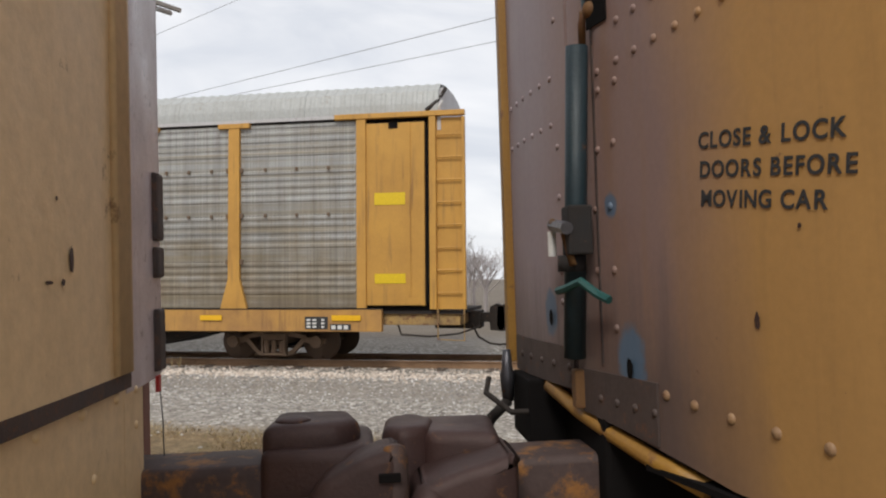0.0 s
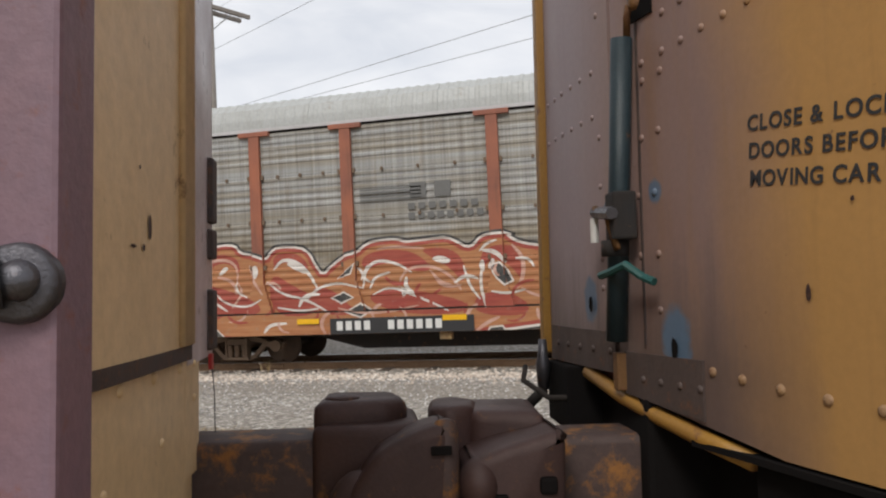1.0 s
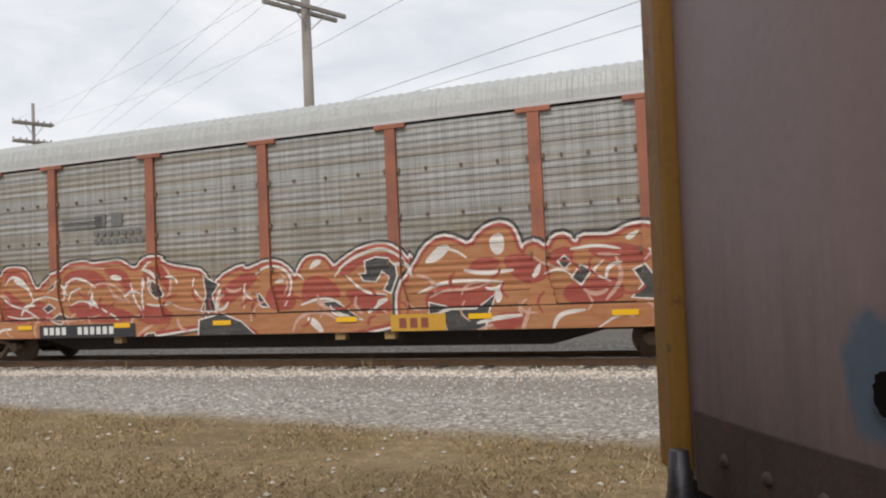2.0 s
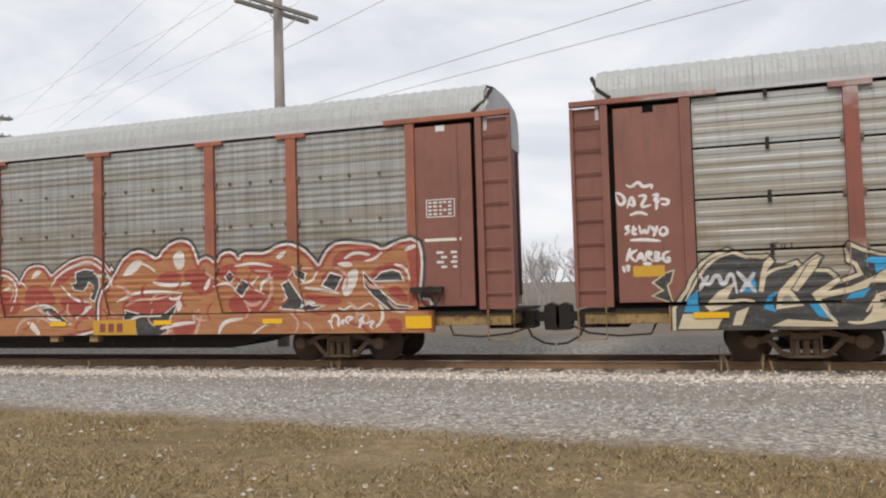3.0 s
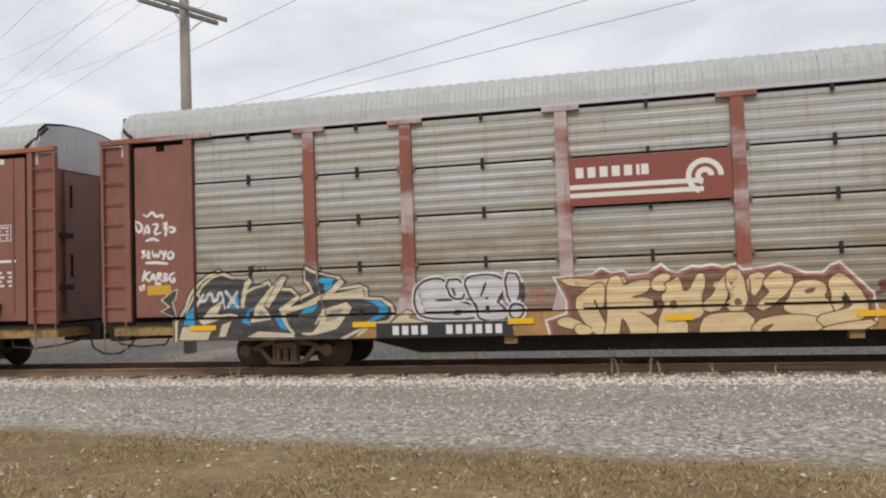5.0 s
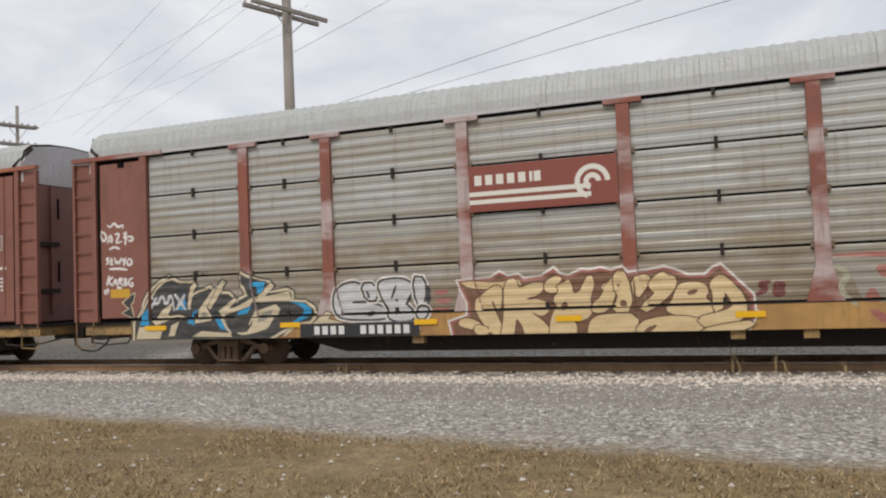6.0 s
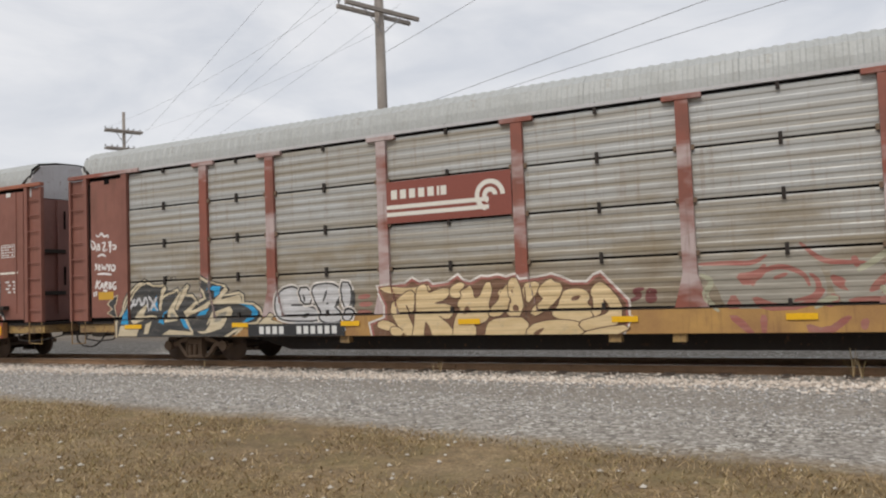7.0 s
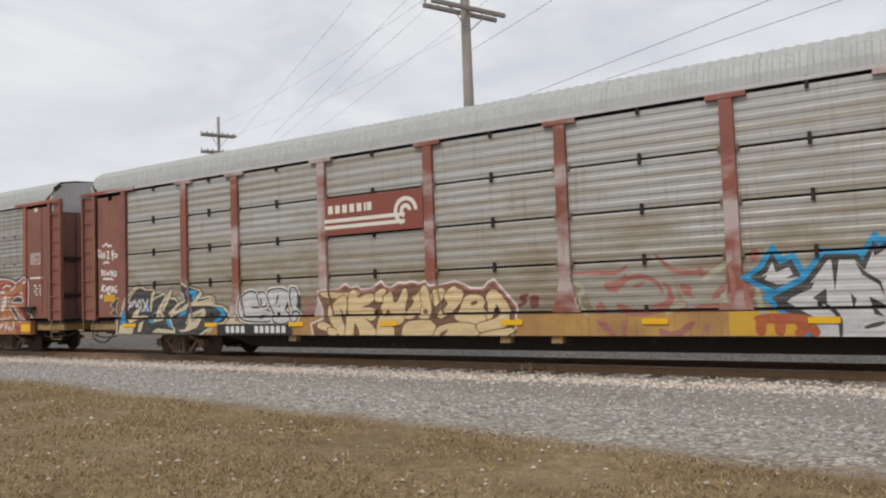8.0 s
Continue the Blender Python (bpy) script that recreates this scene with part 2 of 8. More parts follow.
RAIL_TOP = worn("rail_polish", (0.45, 0.45, 0.46), (0.25, 0.24, 0.23), scale=4, rough=0.3, metal=0.9, rusty=0.0, streak=False)
TIE = worn("tie_wood", (0.13, 0.10, 0.08), (0.07, 0.055, 0.045), scale=5, rough=0.9, rusty=0.1)
ROOF = worn("roof_steel", (0.44, 0.455, 0.45), (0.36, 0.365, 0.345), rust=(0.30, 0.28, 0.24), scale=0.7, rough=0.55, metal=0.1, rusty=0.15)
GREY_END = worn("end_panel_grey", (0.55, 0.54, 0.55), (0.44, 0.42, 0.42), scale=1.2, rough=0.6, rusty=0.1)
# black underframe, taken deeper to stand in for shadow beneath the cars
UNDER = worn("underframe_black", (0.02, 0.016, 0.014), (0.04, 0.03, 0.024), scale=2, rough=0.85, rusty=0.15)
TRUCK = worn("truck_casting", (0.20, 0.135, 0.09), (0.13, 0.09, 0.06), scale=3, rough=0.85, rusty=0.1)
WHEEL = worn("wheel_steel", (0.10, 0.066, 0.046), (0.15, 0.10, 0.07), scale=3, rough=0.75, rusty=0.2, streak=False)
WOOD_POLE = worn("pole_wood", (0.33, 0.295, 0.265), (0.24, 0.21, 0.185), rust=(0.12, 0.10, 0.09), scale=2.5, rough=0.9, rusty=0.1)
WIRE = plain("wire", (0.30, 0.30, 0.31), 0.6)
REFLECTOR = plain("reflector_yellow", (0.82, 0.46, 0.01), 0.4)
STENCIL_WHITE = plain("stencil_white", (0.68, 0.68, 0.66), 0.7)
STENCIL_BLACK = plain("stencil_black", (0.03, 0.03, 0.032), 0.7)
# near-black with little gloss, for gaps, holes and painted shade
DARK = plain("dark_gap_and_shade", (0.009, 0.008, 0.008), 1.0)
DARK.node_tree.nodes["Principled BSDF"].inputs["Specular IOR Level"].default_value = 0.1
# twig grey lightened, which paints the haze of distance into the bark
BARK = worn("hazed_bare_twigs", (0.36, 0.32, 0.31), (0.30, 0.27, 0.26), scale=2, rough=0.95, rusty=0.0, streak=False)


# ---- mesh helpers ----
def part(name, bm, material, parent=None, label="", smooth=False):
    me = bpy.data.meshes.new(name)
    bm.to_mesh(me)
    bm.free()
    me.materials.append(material)
    if smooth:
        me.polygons.foreach_set("use_smooth", [True] * len(me.polygons))
    ob = new(name, me)
    ob.parent = parent
    return tagged(ob, label)


def again(ob, parent, m):
    """Another part on the same mesh."""
    o = new(ob.name.split(".")[0], ob.data)
    o.parent = parent
    o.matrix_basis = m
    return o


def empty(name, label, category, group="", kind=""):
    return tagged(new(name), label, category, group, kind)


def box(bm, x0, x1, y0, y1, z0, z1, bevel=0.0):
    vs = [bm.verts.new((x, y, z)) for x in (x0, x1) for y in (y0, y1) for z in (z0, z1)]
    fs = [bm.faces.new([vs[k] for k in q]) for q in ((0, 1, 3, 2), (4, 6, 7, 5), (0, 4, 5, 1), (2, 3, 7, 6), (0, 2, 6, 4), (1, 5, 7, 3))]
    if bevel:
        bmesh.ops.bevel(bm, geom=list({e for f in fs for e in f.edges}), offset=bevel, segments=2, affect="EDGES", profile=0.6)
    return bm


def boxed(*size, bevel=0.0):
    return box(bmesh.new(), *size, bevel=bevel)


def tube(bm, pts, r, sides=8, taper=None):
    """A round bar along points; taper gives a radius for each."""
    rings = []
    pts = [Vector(p) for p in pts]
    for k, p in enumerate(pts):
        way = (pts[min(k + 1, len(pts) - 1)] - pts[max(k - 1, 0)]).normalized()
        a = way.cross(Vector((0, 0, 1)) if abs(way.z) < 0.9 else Vector((1, 0, 0))).normalized()
        c = way.cross(a)
        rr = taper[k] if taper else r
        rings.append([bm.verts.new(p + (a * math.cos(2 * math.pi * j / sides) + c * math.sin(2 * math.pi * j / sides)) * rr) for j in range(sides)])
    for ra, rb in zip(rings, rings[1:]):
        for j in range(sides):
            bm.faces.new((ra[j], ra[(j + 1) % sides], rb[(j + 1) % sides], rb[j]))
    bm.faces.new(rings[0][::-1])
    bm.faces.new(rings[-1])
    return bm


def slab(bm, outline, axis, a, b):
    """A flat outline (pairs of numbers) drawn out along an axis from a to b."""
    def at(p, v):
        return {"x": (v, p[0], p[1]), "y": (p[0], v, p[1]), "z": (p[0], p[1], v)}[axis]
    lo = [bm.verts.new(at(p, a)) for p in outline]
    hi = [bm.verts.new(at(p, b)) for p in outline]
    n = len(outline)
    bm.faces.new(lo)
    bm.faces.new(hi[::-1])
    for k in range(n):
        bm.faces.new((lo[k], hi[k], hi[(k + 1) % n], lo[(k + 1) % n]))
    bmesh.ops.recalc_face_normals(bm, faces=bm.faces)
    return bm


def lettering(name, words, size, material, parent, m, fat=0.0, label="", depth=0.004):
    cu = bpy.data.curves.new(name, "FONT")
    cu.body, cu.size, cu.extrude, cu.offset = words, size, depth / 2, fat
    tmp = bpy.data.objects.new(name, cu)
    me = bpy.data.meshes.new_from_object(tmp)
    bpy.data.objects.remove(tmp)
    me.materials.clear()
    me.materials.append(material)
    ob = new(name, me)
    ob.parent = parent
    ob.matrix_basis = m
    return tagged(ob, label)


def dome(bm, c, out, r, sides=10, flat=0.6):
    """A rivet head that stands out along a direction."""
    out = Vector(out).normalized()
    a = out.cross(Vector((0, 0, 1))).normalized()
    b = out.cross(a)
    rings = []
    for rr, h in ((1.0, 0.0), (0.9, 0.45), (0.55, 0.85)):
        rings.append([bm.verts.new(Vector(c) + (a * math.cos(2 * math.pi * j / sides) + b * math.sin(2 * math.pi * j / sides)) * r * rr + out * r * flat * h) for j in range(sides)])
    for ra, rb in zip(rings, rings[1:]):
        for j in range(sides):
            bm.faces.new((ra[j], ra[(j + 1) % sides], rb[(j + 1) % sides], rb[j]))
    tip = bm.verts.new(Vector(c) + out * r * flat)
    for j in range(sides):
        bm.faces.new((rings[-1][j], rings[-1][(j + 1) % sides], tip))
    return bm


# ---- ground and track ----
TRACK_Y = 16.6
NEAR_RAIL = TRACK_Y - 0.755


def ground_height(x, y):
    if y < 12.6 or y > 20.0:
        base = 0.0
    elif y < 14.8:
        base = -0.16 * (y - 12.6) / 2.2
    elif y < 18.4:
        base = -0.16
    else:
        base = -0.16 + 0.16 * (y - 18.4) / 1.6
    return base + 0.03 * noise.noise((x * 0.25, y * 0.25, 0)) * (1 if y < 13 else 0.4)


def make_ground():
    xs = sorted(set([-1500, -500, -200] + [-110 + 1.0 * k for k in range(161)] + [100, 200, 500, 1500]))
    ys = sorted(set([-1500, -300, -80, -40] + [-20 + 0.5 * k for k in range(91)] + [30, 40, 60, 90, 150, 300, 700, 1500]))
    bm = bmesh.new()
    grid = [[bm.verts.new((x, y, ground_height(x, y) if abs(x) < 120 and -25 < y < 30 else 0.0)) for x in xs] for y in ys]
    for ra, rb in zip(grid, grid[1:]):
        for k in range(len(xs) - 1):
            bm.faces.new((ra[k], ra[k + 1], rb[k + 1], rb[k]))
    ob = part("ground", bm, GROUND, smooth=True)
    return tagged(ob, "gravel drive, pale ballast and dry winter turf", "ground", kind="structure")


def rail_profile(y):
    return [(y - 0.07, -0.165), (y + 0.07, -0.165), (y + 0.07, -0.145), (y + 0.012, -0.125), (y + 0.012, -0.04), (y + 0.036, -0.03), (y + 0.036, -0.004),
            (y + 0.028, 0.0), (y - 0.028, 0.0), (y - 0.036, -0.004), (y - 0.036, -0.03), (y - 0.012, -0.04), (y - 0.012, -0.125), (y - 0.07, -0.145)]


def make_track():
    track = empty("railway_track", "rusty steel rails on wooden ties in pale ballast", "railway track", kind="structure")
    for y in (NEAR_RAIL, TRACK_Y + 0.755):
        part("rail", slab(bmesh.new(), rail_profile(y), "x", -140, 90), RAIL_RUST, track, "rust-brown steel rail")
        part("rail_head", boxed(-140, 90, y - 0.026, y + 0.026, -0.001, 0.003), RAIL_TOP, track, "polished running surface")
    tie = part("tie", boxed(-0.11, 0.11, -1.3, 1.3, -0.33, -0.15, bevel=0.01), TIE, track)
    tie.location = (-60, TRACK_Y, 0)
    for k in range(1, 130):
        again(tie, track, pose(-60 + 0.53 * k, TRACK_Y, 0.012 * math.sin(k * 3.1), 0, 0, math.sin(k * 1.7)))
    joint = part("joint_bar", boxed(-0.5, 0.5, NEAR_RAIL - 0.062, NEAR_RAIL - 0.014, -0.12, -0.04, bevel=0.006), RAIL_RUST, track)
    joint.location = (-7.9, 0, 0)
    again(joint, track, pose(4.0, 0, 0))
    return track


def scatter_stones(name, count, x_range, spread, size, material, label, seed):
    """Loose stones as one object of many little lumps."""
    rng = np.random.default_rng(seed)
    shape = np.array([(1, 0, 0), (-1, 0, 0), (0, 1, 0), (0, -1, 0), (0, 0, 1), (0, 0, -1)], float)
    tri = np.array([(0, 2, 4), (2, 1, 4), (1, 3, 4), (3, 0, 4), (2, 0, 5), (1, 2, 5), (3, 1, 5), (0, 3, 5)])
    verts, faces = [], []
    for k in range(count):
        x, y = rng.uniform(*x_range), spread(rng)
        s = size * rng.uniform(0.5, 1.5)
        ang = rng.uniform(0, 6.28)
        v = shape * s * rng.uniform(0.6, 1.2, (6, 1)) * np.array([1.0, 0.8, 0.6])
        c, d = math.cos(ang), math.sin(ang)
        v = np.stack([v[:, 0] * c - v[:, 1] * d + x, v[:, 0] * d + v[:, 1] * c + y, v[:, 2] + ground_height(x, y) + s * 0.2], 1)
        verts.append(v)
        faces.append(tri + 6 * k)
    me = bpy.data.meshes.new(name)
    me.from_pydata(np.concatenate(verts).tolist(), [], np.concatenate(faces).tolist())
    me.materials.append(material)
    return tagged(new(name, me), label, "stones", kind="stuff")


def grass_edge(x):
    return 7.55 - 0.115 * x + 0.35 * noise.noise((x * 0.35, 3.3, 0)) + 0.15 * noise.noise((x * 1.7, 1.3, 0))


def scatter_grass(count, seed):
    rng = np.random.default_rng(seed)
    verts, faces = [], []
    n = 0
    while n < count:
        x = rng.uniform(-22, 8)
        y = rng.uniform(3.2, 9.8)
        if y > grass_edge(x) + rng.exponential(0.12) or abs(math.atan2(x, y) + 0.3) > 0.85:
            continue
        if noise.noise((x * 0.8, y * 0.8, 0)) + rng.uniform(-0.35, 0.35) < -0.12:
            continue
        h = rng.uniform(0.02, 0.065)
        a = rng.uniform(0, 6.28)
        w = rng.uniform(0.004, 0.009)
        dx, dy = math.cos(a), math.sin(a)
        lean = rng.uniform(0.3, 1.6) * h
        b = rng.uniform(0, 6.28)
        z = ground_height(x, y) - 0.005
        verts += [(x - dx * w, y - dy * w, z), (x + dx * w, y + dy * w, z), (x + math.cos(b) * lean, y + math.sin(b) * lean, z + h)]
        faces.append((3 * n, 3 * n + 1, 3 * n + 2))
        n += 1
    me = bpy.data.meshes.new("dry_grass")
    me.from_pydata(verts, [], faces)
    me.materials.append(STRAW)
    return tagged(new("dry_grass", me), "short dry straw-coloured winter grass", "grass", kind="stuff")


make_ground()
make_track()
scatter_stones("ballast", 15000, (-42, 14), lambda r: min(15.6, max(12.3, r.normal(14.1, 0.85))), 0.034, BALLAST, "pale crushed-stone ballast along the rail", 11)
scatter_stones("gravel", 14000, (-24, 9), lambda r: r.uniform(9.3, 13.4), 0.02, GRAVEL, "loose grey gravel with pale stones", 12)
scatter_stones("leaf_litter", 420, (-16, 6), lambda r: r.uniform(4.2, 8.0), 0.028, LITTER, "pale dry leaves strewn on turf", 13)
scatter_grass(45000, 14)


def make_weed(x, y, h, seed):
    rng = random.Random(seed)
    bm = bmesh.new()
    for k in range(7):
        a = rng.uniform(0, 6.28)
        lean = rng.uniform(0.05, 0.35) * h
        top = (math.cos(a) * lean, math.sin(a) * lean * 0.5, h * rng.uniform(0.6, 1.0))
        tube(bm, [(0, 0, 0), (top[0] * 0.4, top[1] * 0.4, top[2] * 0.55), top], 0.006, 4, [0.009, 0.006, 0.003])
    ob = part("dry_weed", bm, STRAW)
    ob.location = (x, y, ground_height(x, y) - 0.01)
    return tagged(ob, "dry reddish-brown weed stalks beside the rail", "weed", "weeds by the track")


for n, (x, h) in enumerate(((0.42, 0.55), (0.55, 0.42), (1.15, 0.42), (1.32, 0.3), (2.3, 0.25), (3.4, 0.22), (-7.62, 0.3), (-7.8, 0.2), (-14.5, 0.22))):
    make_weed(x, NEAR_RAIL - 0.35, h, 40 + n)


# ---- the distance ----
def make_tree(seed, height):
    """A bare winter tree: trunk, limbs and a crown of fine twigs."""
    rng = random.Random(seed)
    trunk, crown = bmesh.new(), bmesh.new()

    def grow(p, way, length, r, depth):
        q = p + way * length
        mid = p + way * length * 0.5 + Vector((rng.uniform(-1, 1), rng.uniform(-1, 1), 0)) * length * 0.05
        tube(trunk if depth < 2 else crown, [p, mid, q], r, 3 if depth > 1 else 5, [r, r * 0.8, r * 0.6])
        if depth >= 5:
            return
        for k in range(3 if depth else 5):
            turn = Vector((rng.uniform(-1, 1), rng.uniform(-1, 1), rng.uniform(-0.1, 0.7)))
            grow(p + (q - p) * rng.uniform(0.55, 1.0), (way * 0.8 + turn * 0.75).normalized(), length * rng.uniform(0.5, 0.78), r * 0.5, depth + 1)

    grow(Vector((0, 0, -0.2)), Vector((0, 0, 1)), height * 0.32, height * 0.018, 0)
    tree = empty("bare_tree", "leafless grey-brown tree in a distant wood edge", "tree", "trees of the wood edge")
    part("trunk", trunk, BARK, tree)
    part("crown", crown, BARK, tree)
    return tree


rng = random.Random(5)
kinds = [make_tree(60 + k, 5.2) for k in range(4)]
spots = [(-64 + 0.58 * k + rng.uniform(-1, 1), rng.uniform(38, 62)) for k in range(150)]
for k, (x, y) in enumerate(spots):
    m = pose(x, y, 0, 0, 0, rng.uniform(0, 360)) @ Matrix.Diagonal((1, 1, 1, 1))
    if k < 4:
        kinds[k].matrix_basis = m
        kinds[k].scale = (1.0, 1.0, 0.9 + 0.1 * k)
    else:
        copy_thing(kinds[k % 4], m)


# ---- poles and wires ----
POLE = Vector((-11.55, 20.0, 0))
POLE_FAR = Vector((-33.15, 29.3, 0))
LINE = (POLE_FAR - POLE).normalized()
ACROSS = Vector((LINE.y, -LINE.x, 0))


def make_pole(at, height, r, arms, half, label, turn):
    pole = empty("utility_pole", label, "utility pole", "utility poles")
    pole.matrix_basis = Matrix.Translation(at) @ pose(0, 0, 0, 0, 0, turn)
    part("shaft", tube(bmesh.new(), [(0, 0, -0.3), (0.02, 0, height * 0.5), (0, 0, height)], r, 12, [r * 1.15, r, r * 0.8]), WOOD_POLE, pole, "weathered grey wooden shaft", True)
    for z in arms:
        for side in (-1, 1):
            part("crossarm", boxed(-half, half, side * (r + 0.06) - 0.05, side * (r + 0.06) + 0.05, z - 0.06, z + 0.06, bevel=0.01), WOOD_POLE, pole)
        for k in (-0.95, -0.6, -0.3, 0.3, 0.6, 0.95):
            bm = tube(bmesh.new(), [(0, 0, 0), (0, 0, 0.08), (0, 0, 0.1), (0, 0, 0.17)], 0.05, 8, [0.02, 0.02, 0.055, 0.03])
            o = part("insulator", bm, WIRE, pole)
            o.location = (half * k, r + 0.06, z + 0.06)
        for side in (-1, 1):
            part("brace", tube(bmesh.new(), [(side * half * 0.5, -r - 0.06, z - 0.06), (side * 0.05, -r - 0.04, z - 0.65)], 0.018, 5), WIRE, pole)
    return pole


turn = math.degrees(math.atan2(ACROSS.y, ACROSS.x))
make_pole(POLE, 12.5, 0.16, (10.05, 11.2), 1.35, "weathered wooden utility pole behind the track", turn)
make_pole(POLE_FAR, 11.75, 0.10, (10.7, 9.75), 0.95, "distant wooden utility pole with two crossarms", turn)


def make_wire(a, b, sag, r, label):
    a, b = Vector(a), Vector(b)
    pts = [a.lerp(b, k / 16) - Vector((0, 0, 4 * sag * (k / 16) * (1 - k / 16))) for k in range(17)]
    return tagged(part("overhead_wire", tube(bmesh.new(), pts, r, 5), WIRE), label, "wire", "overhead wires")


for k, (ax, ay, bx, by) in enumerate(((-32.2, 29.8, -11.2, 16.2), (-32.4, 32.0, -11.8, 18.4), (-32.6, 32.8, -11.95, 19.55), (-33.0, 34.6, -11.3, 20.95))):
    make_wire((ax, ay, 10.55), (bx, by, 10.6), 0.05, 0.0045, "thin wire strung between wooden poles")
for k in (-0.95, 0.95):
    make_wire(POLE + ACROSS * 1.35 * k + Vector((0, 0, 10.25)), POLE_FAR + ACROSS * 0.95 * k + Vector((0, 0, 10.8)), 0.3, 0.004, "thin wire strung between wooden poles")
make_wire(POLE + Vector((0, 0, 8.75)), POLE - LINE * 26 + Vector((0, 0, 11.6)), 0.2, 0.007, "thin wire strung from the wooden pole")
make_wire((-34, 39.2, 9.77), (16.4, 14.1, 9.77), 0.0, 0.012, "black cable strung high over the track")
make_wire((-34, 39.2, 9.77), (16.4, 17.6, 9.77), 0.0, 0.012, "black cable strung high over the track")


# ---- the far train ----
# seconds and how far along the track the train still has to go
TRAIN = [
    (0, 51.473),
    (0.1, 50.339),
    (0.2, 49.075),
    (0.3, 47.764),
    (0.4, 46.433),
    (0.5, 45.152),
    (0.6, 43.944),
    (0.7, 42.658),
    (0.8, 41.321),
    (0.9, 40.092),
    (1, 38.94),
    (1.1, 37.696),
    (1.2, 36.419),
    (1.4, 34.025),
    (1.6, 31.844),
    (1.8, 29.857),
    (2, 28.041),
    (2.2, 26.377),
    (2.3, 25.595),
    (2.4, 24.844),
    (2.5, 24.12),
    (2.6, 23.426),
    (2.8, 22.144),
    (3, 21.017),
    (3.25, 19.893),
    (3.5, 18.896),
    (3.75, 17.849),
    (4, 16.806),
    (4.25, 15.757),
    (4.5, 14.71),
    (4.75, 13.673),
    (5, 12.638),
    (5.5, 10.554),
    (6, 8.463),
    (6.5, 6.385),
    (7, 4.327),
    (7.5, 2.19),
    (8, 0),
]
HALF, SIDE, SILL, DECK, EAVE = 13.5, -1.6, 0.67, 1.15, 5.1
BAYS = (-11.3, -8.5, -6.38, -3.23, 0.0, 3.23, 6.38, 8.5, 11.3)
WHEEL_R = 0.40
BAYS_FOUR = (-11.3, -8.5, -6.38, -3.23, 0.0, 3.28, 6.58, 9.3, 11.3)
RIDGES = {"four": (5, 0.012), "red": (5, 0.018, 0.24), "yellow": (5, 0.018, 0.24)}
ROW_FOOT, ROW_TOP = DECK + 0.01, EAVE - 0.03
ROW = (ROW_TOP - ROW_FOOT) / 4
ROW_GAP = {"four": 0.045, "red": 0.006, "yellow": 0.006}
AXLE = 0.95


def ridge_profile(height, ridges, deep, flat_part=0.0):
    """Depth and height along a ridged sheet, from its foot to its top."""
    prof = [(0.0, -height / 2)]
    step = height * (1 - flat_part) / ridges
    for k in range(ridges):
        z = height / 2 - (ridges - k) * step
        prof += [(0.0, z + step * 0.30), (-deep, z + step * 0.45), (-deep, z + step * 0.80), (0.0, z + step * 0.95)]
    return prof + [(0.0, height / 2)]


def corrugated(width, height, ridges, deep, flat_part=0.0):
    """A sheet with level ridges, its middle at the origin, facing -y."""
    bm = bmesh.new()
    prof = ridge_profile(height, ridges, deep, flat_part)
    a = [bm.verts.new((-width / 2, y, z)) for y, z in prof]
    i = [bm.verts.new((-width / 2 + 0.05, y, z)) for y, z in prof]
    j = [bm.verts.new((width / 2 - 0.05, y, z)) for y, z in prof]
    c = [bm.verts.new((width / 2, y, z)) for y, z in prof]
    for v in a + c:
        v.co.y = 0.0
    back = [bm.verts.new((sx * width / 2, 0.03, sz * height / 2)) for sx in (-1, 1) for sz in (-1, 1)]
    for p, q in ((a, i), (i, j), (j, c)):
        for k in range(len(prof) - 1):
            bm.faces.new((p[k], q[k], q[k + 1], p[k + 1]))
    bm.faces.new((back[0], back[1], back[3], back[2]))
    return bm


def roof_sheet(length, ribs):
    bm = bmesh.new()
    arch = [(-1.62, 5.14), (-1.60, 5.36), (-1.53, 5.62), (-1.30, 5.81), (-0.7, 5.91), (0.0, 5.94)]
    arch += [(-y, z) for y, z in arch[-2::-1]]
    step = length / ribs
    xs = []
    for k in range(ribs):
        for f, h in ((0.0, 0), (0.45, 0), (0.58, 1), (0.87, 1)):
            xs.append((k * step + f * step - length / 2, h))
    xs.append((length / 2, 0))
    rows = []
    for x, h in xs:
        row = []
        for y, z in arch:
            n = Vector((0, y * 0.5, z - 4.2)).normalized() * 0.016 * h
            row.append(bm.verts.new((x, y + n.y, z + n.z)))
        rows.append(row)
    for ra, rb in zip(rows, rows[1:]):
        for k in range(len(arch) - 1):
            bm.faces.new((ra[k], rb[k], rb[k + 1], ra[k + 1]))
    return bm


def wheelset_mesh():
    bm = bmesh.new()
    tube(bm, [(0, -0.98, 0), (0, 0.98, 0)], 0.075, 10)
    for s in (-1, 1):
        ys = (0.69, 0.70, 0.735, 0.745, 0.80, 0.805, 0.77, 0.775, 0.805, 0.815)
        rs = (0.10, WHEEL_R + 0.025, WHEEL_R + 0.025, WHEEL_R, WHEEL_R - 0.006, WHEEL_R - 0.06, WHEEL_R - 0.075, 0.15, 0.12, 0.05)
        tube(bm, [(0, s * y, 0) for y in ys], 0.1, 26, rs)
    bmesh.ops.recalc_face_normals(bm, faces=bm.faces)
    return bm


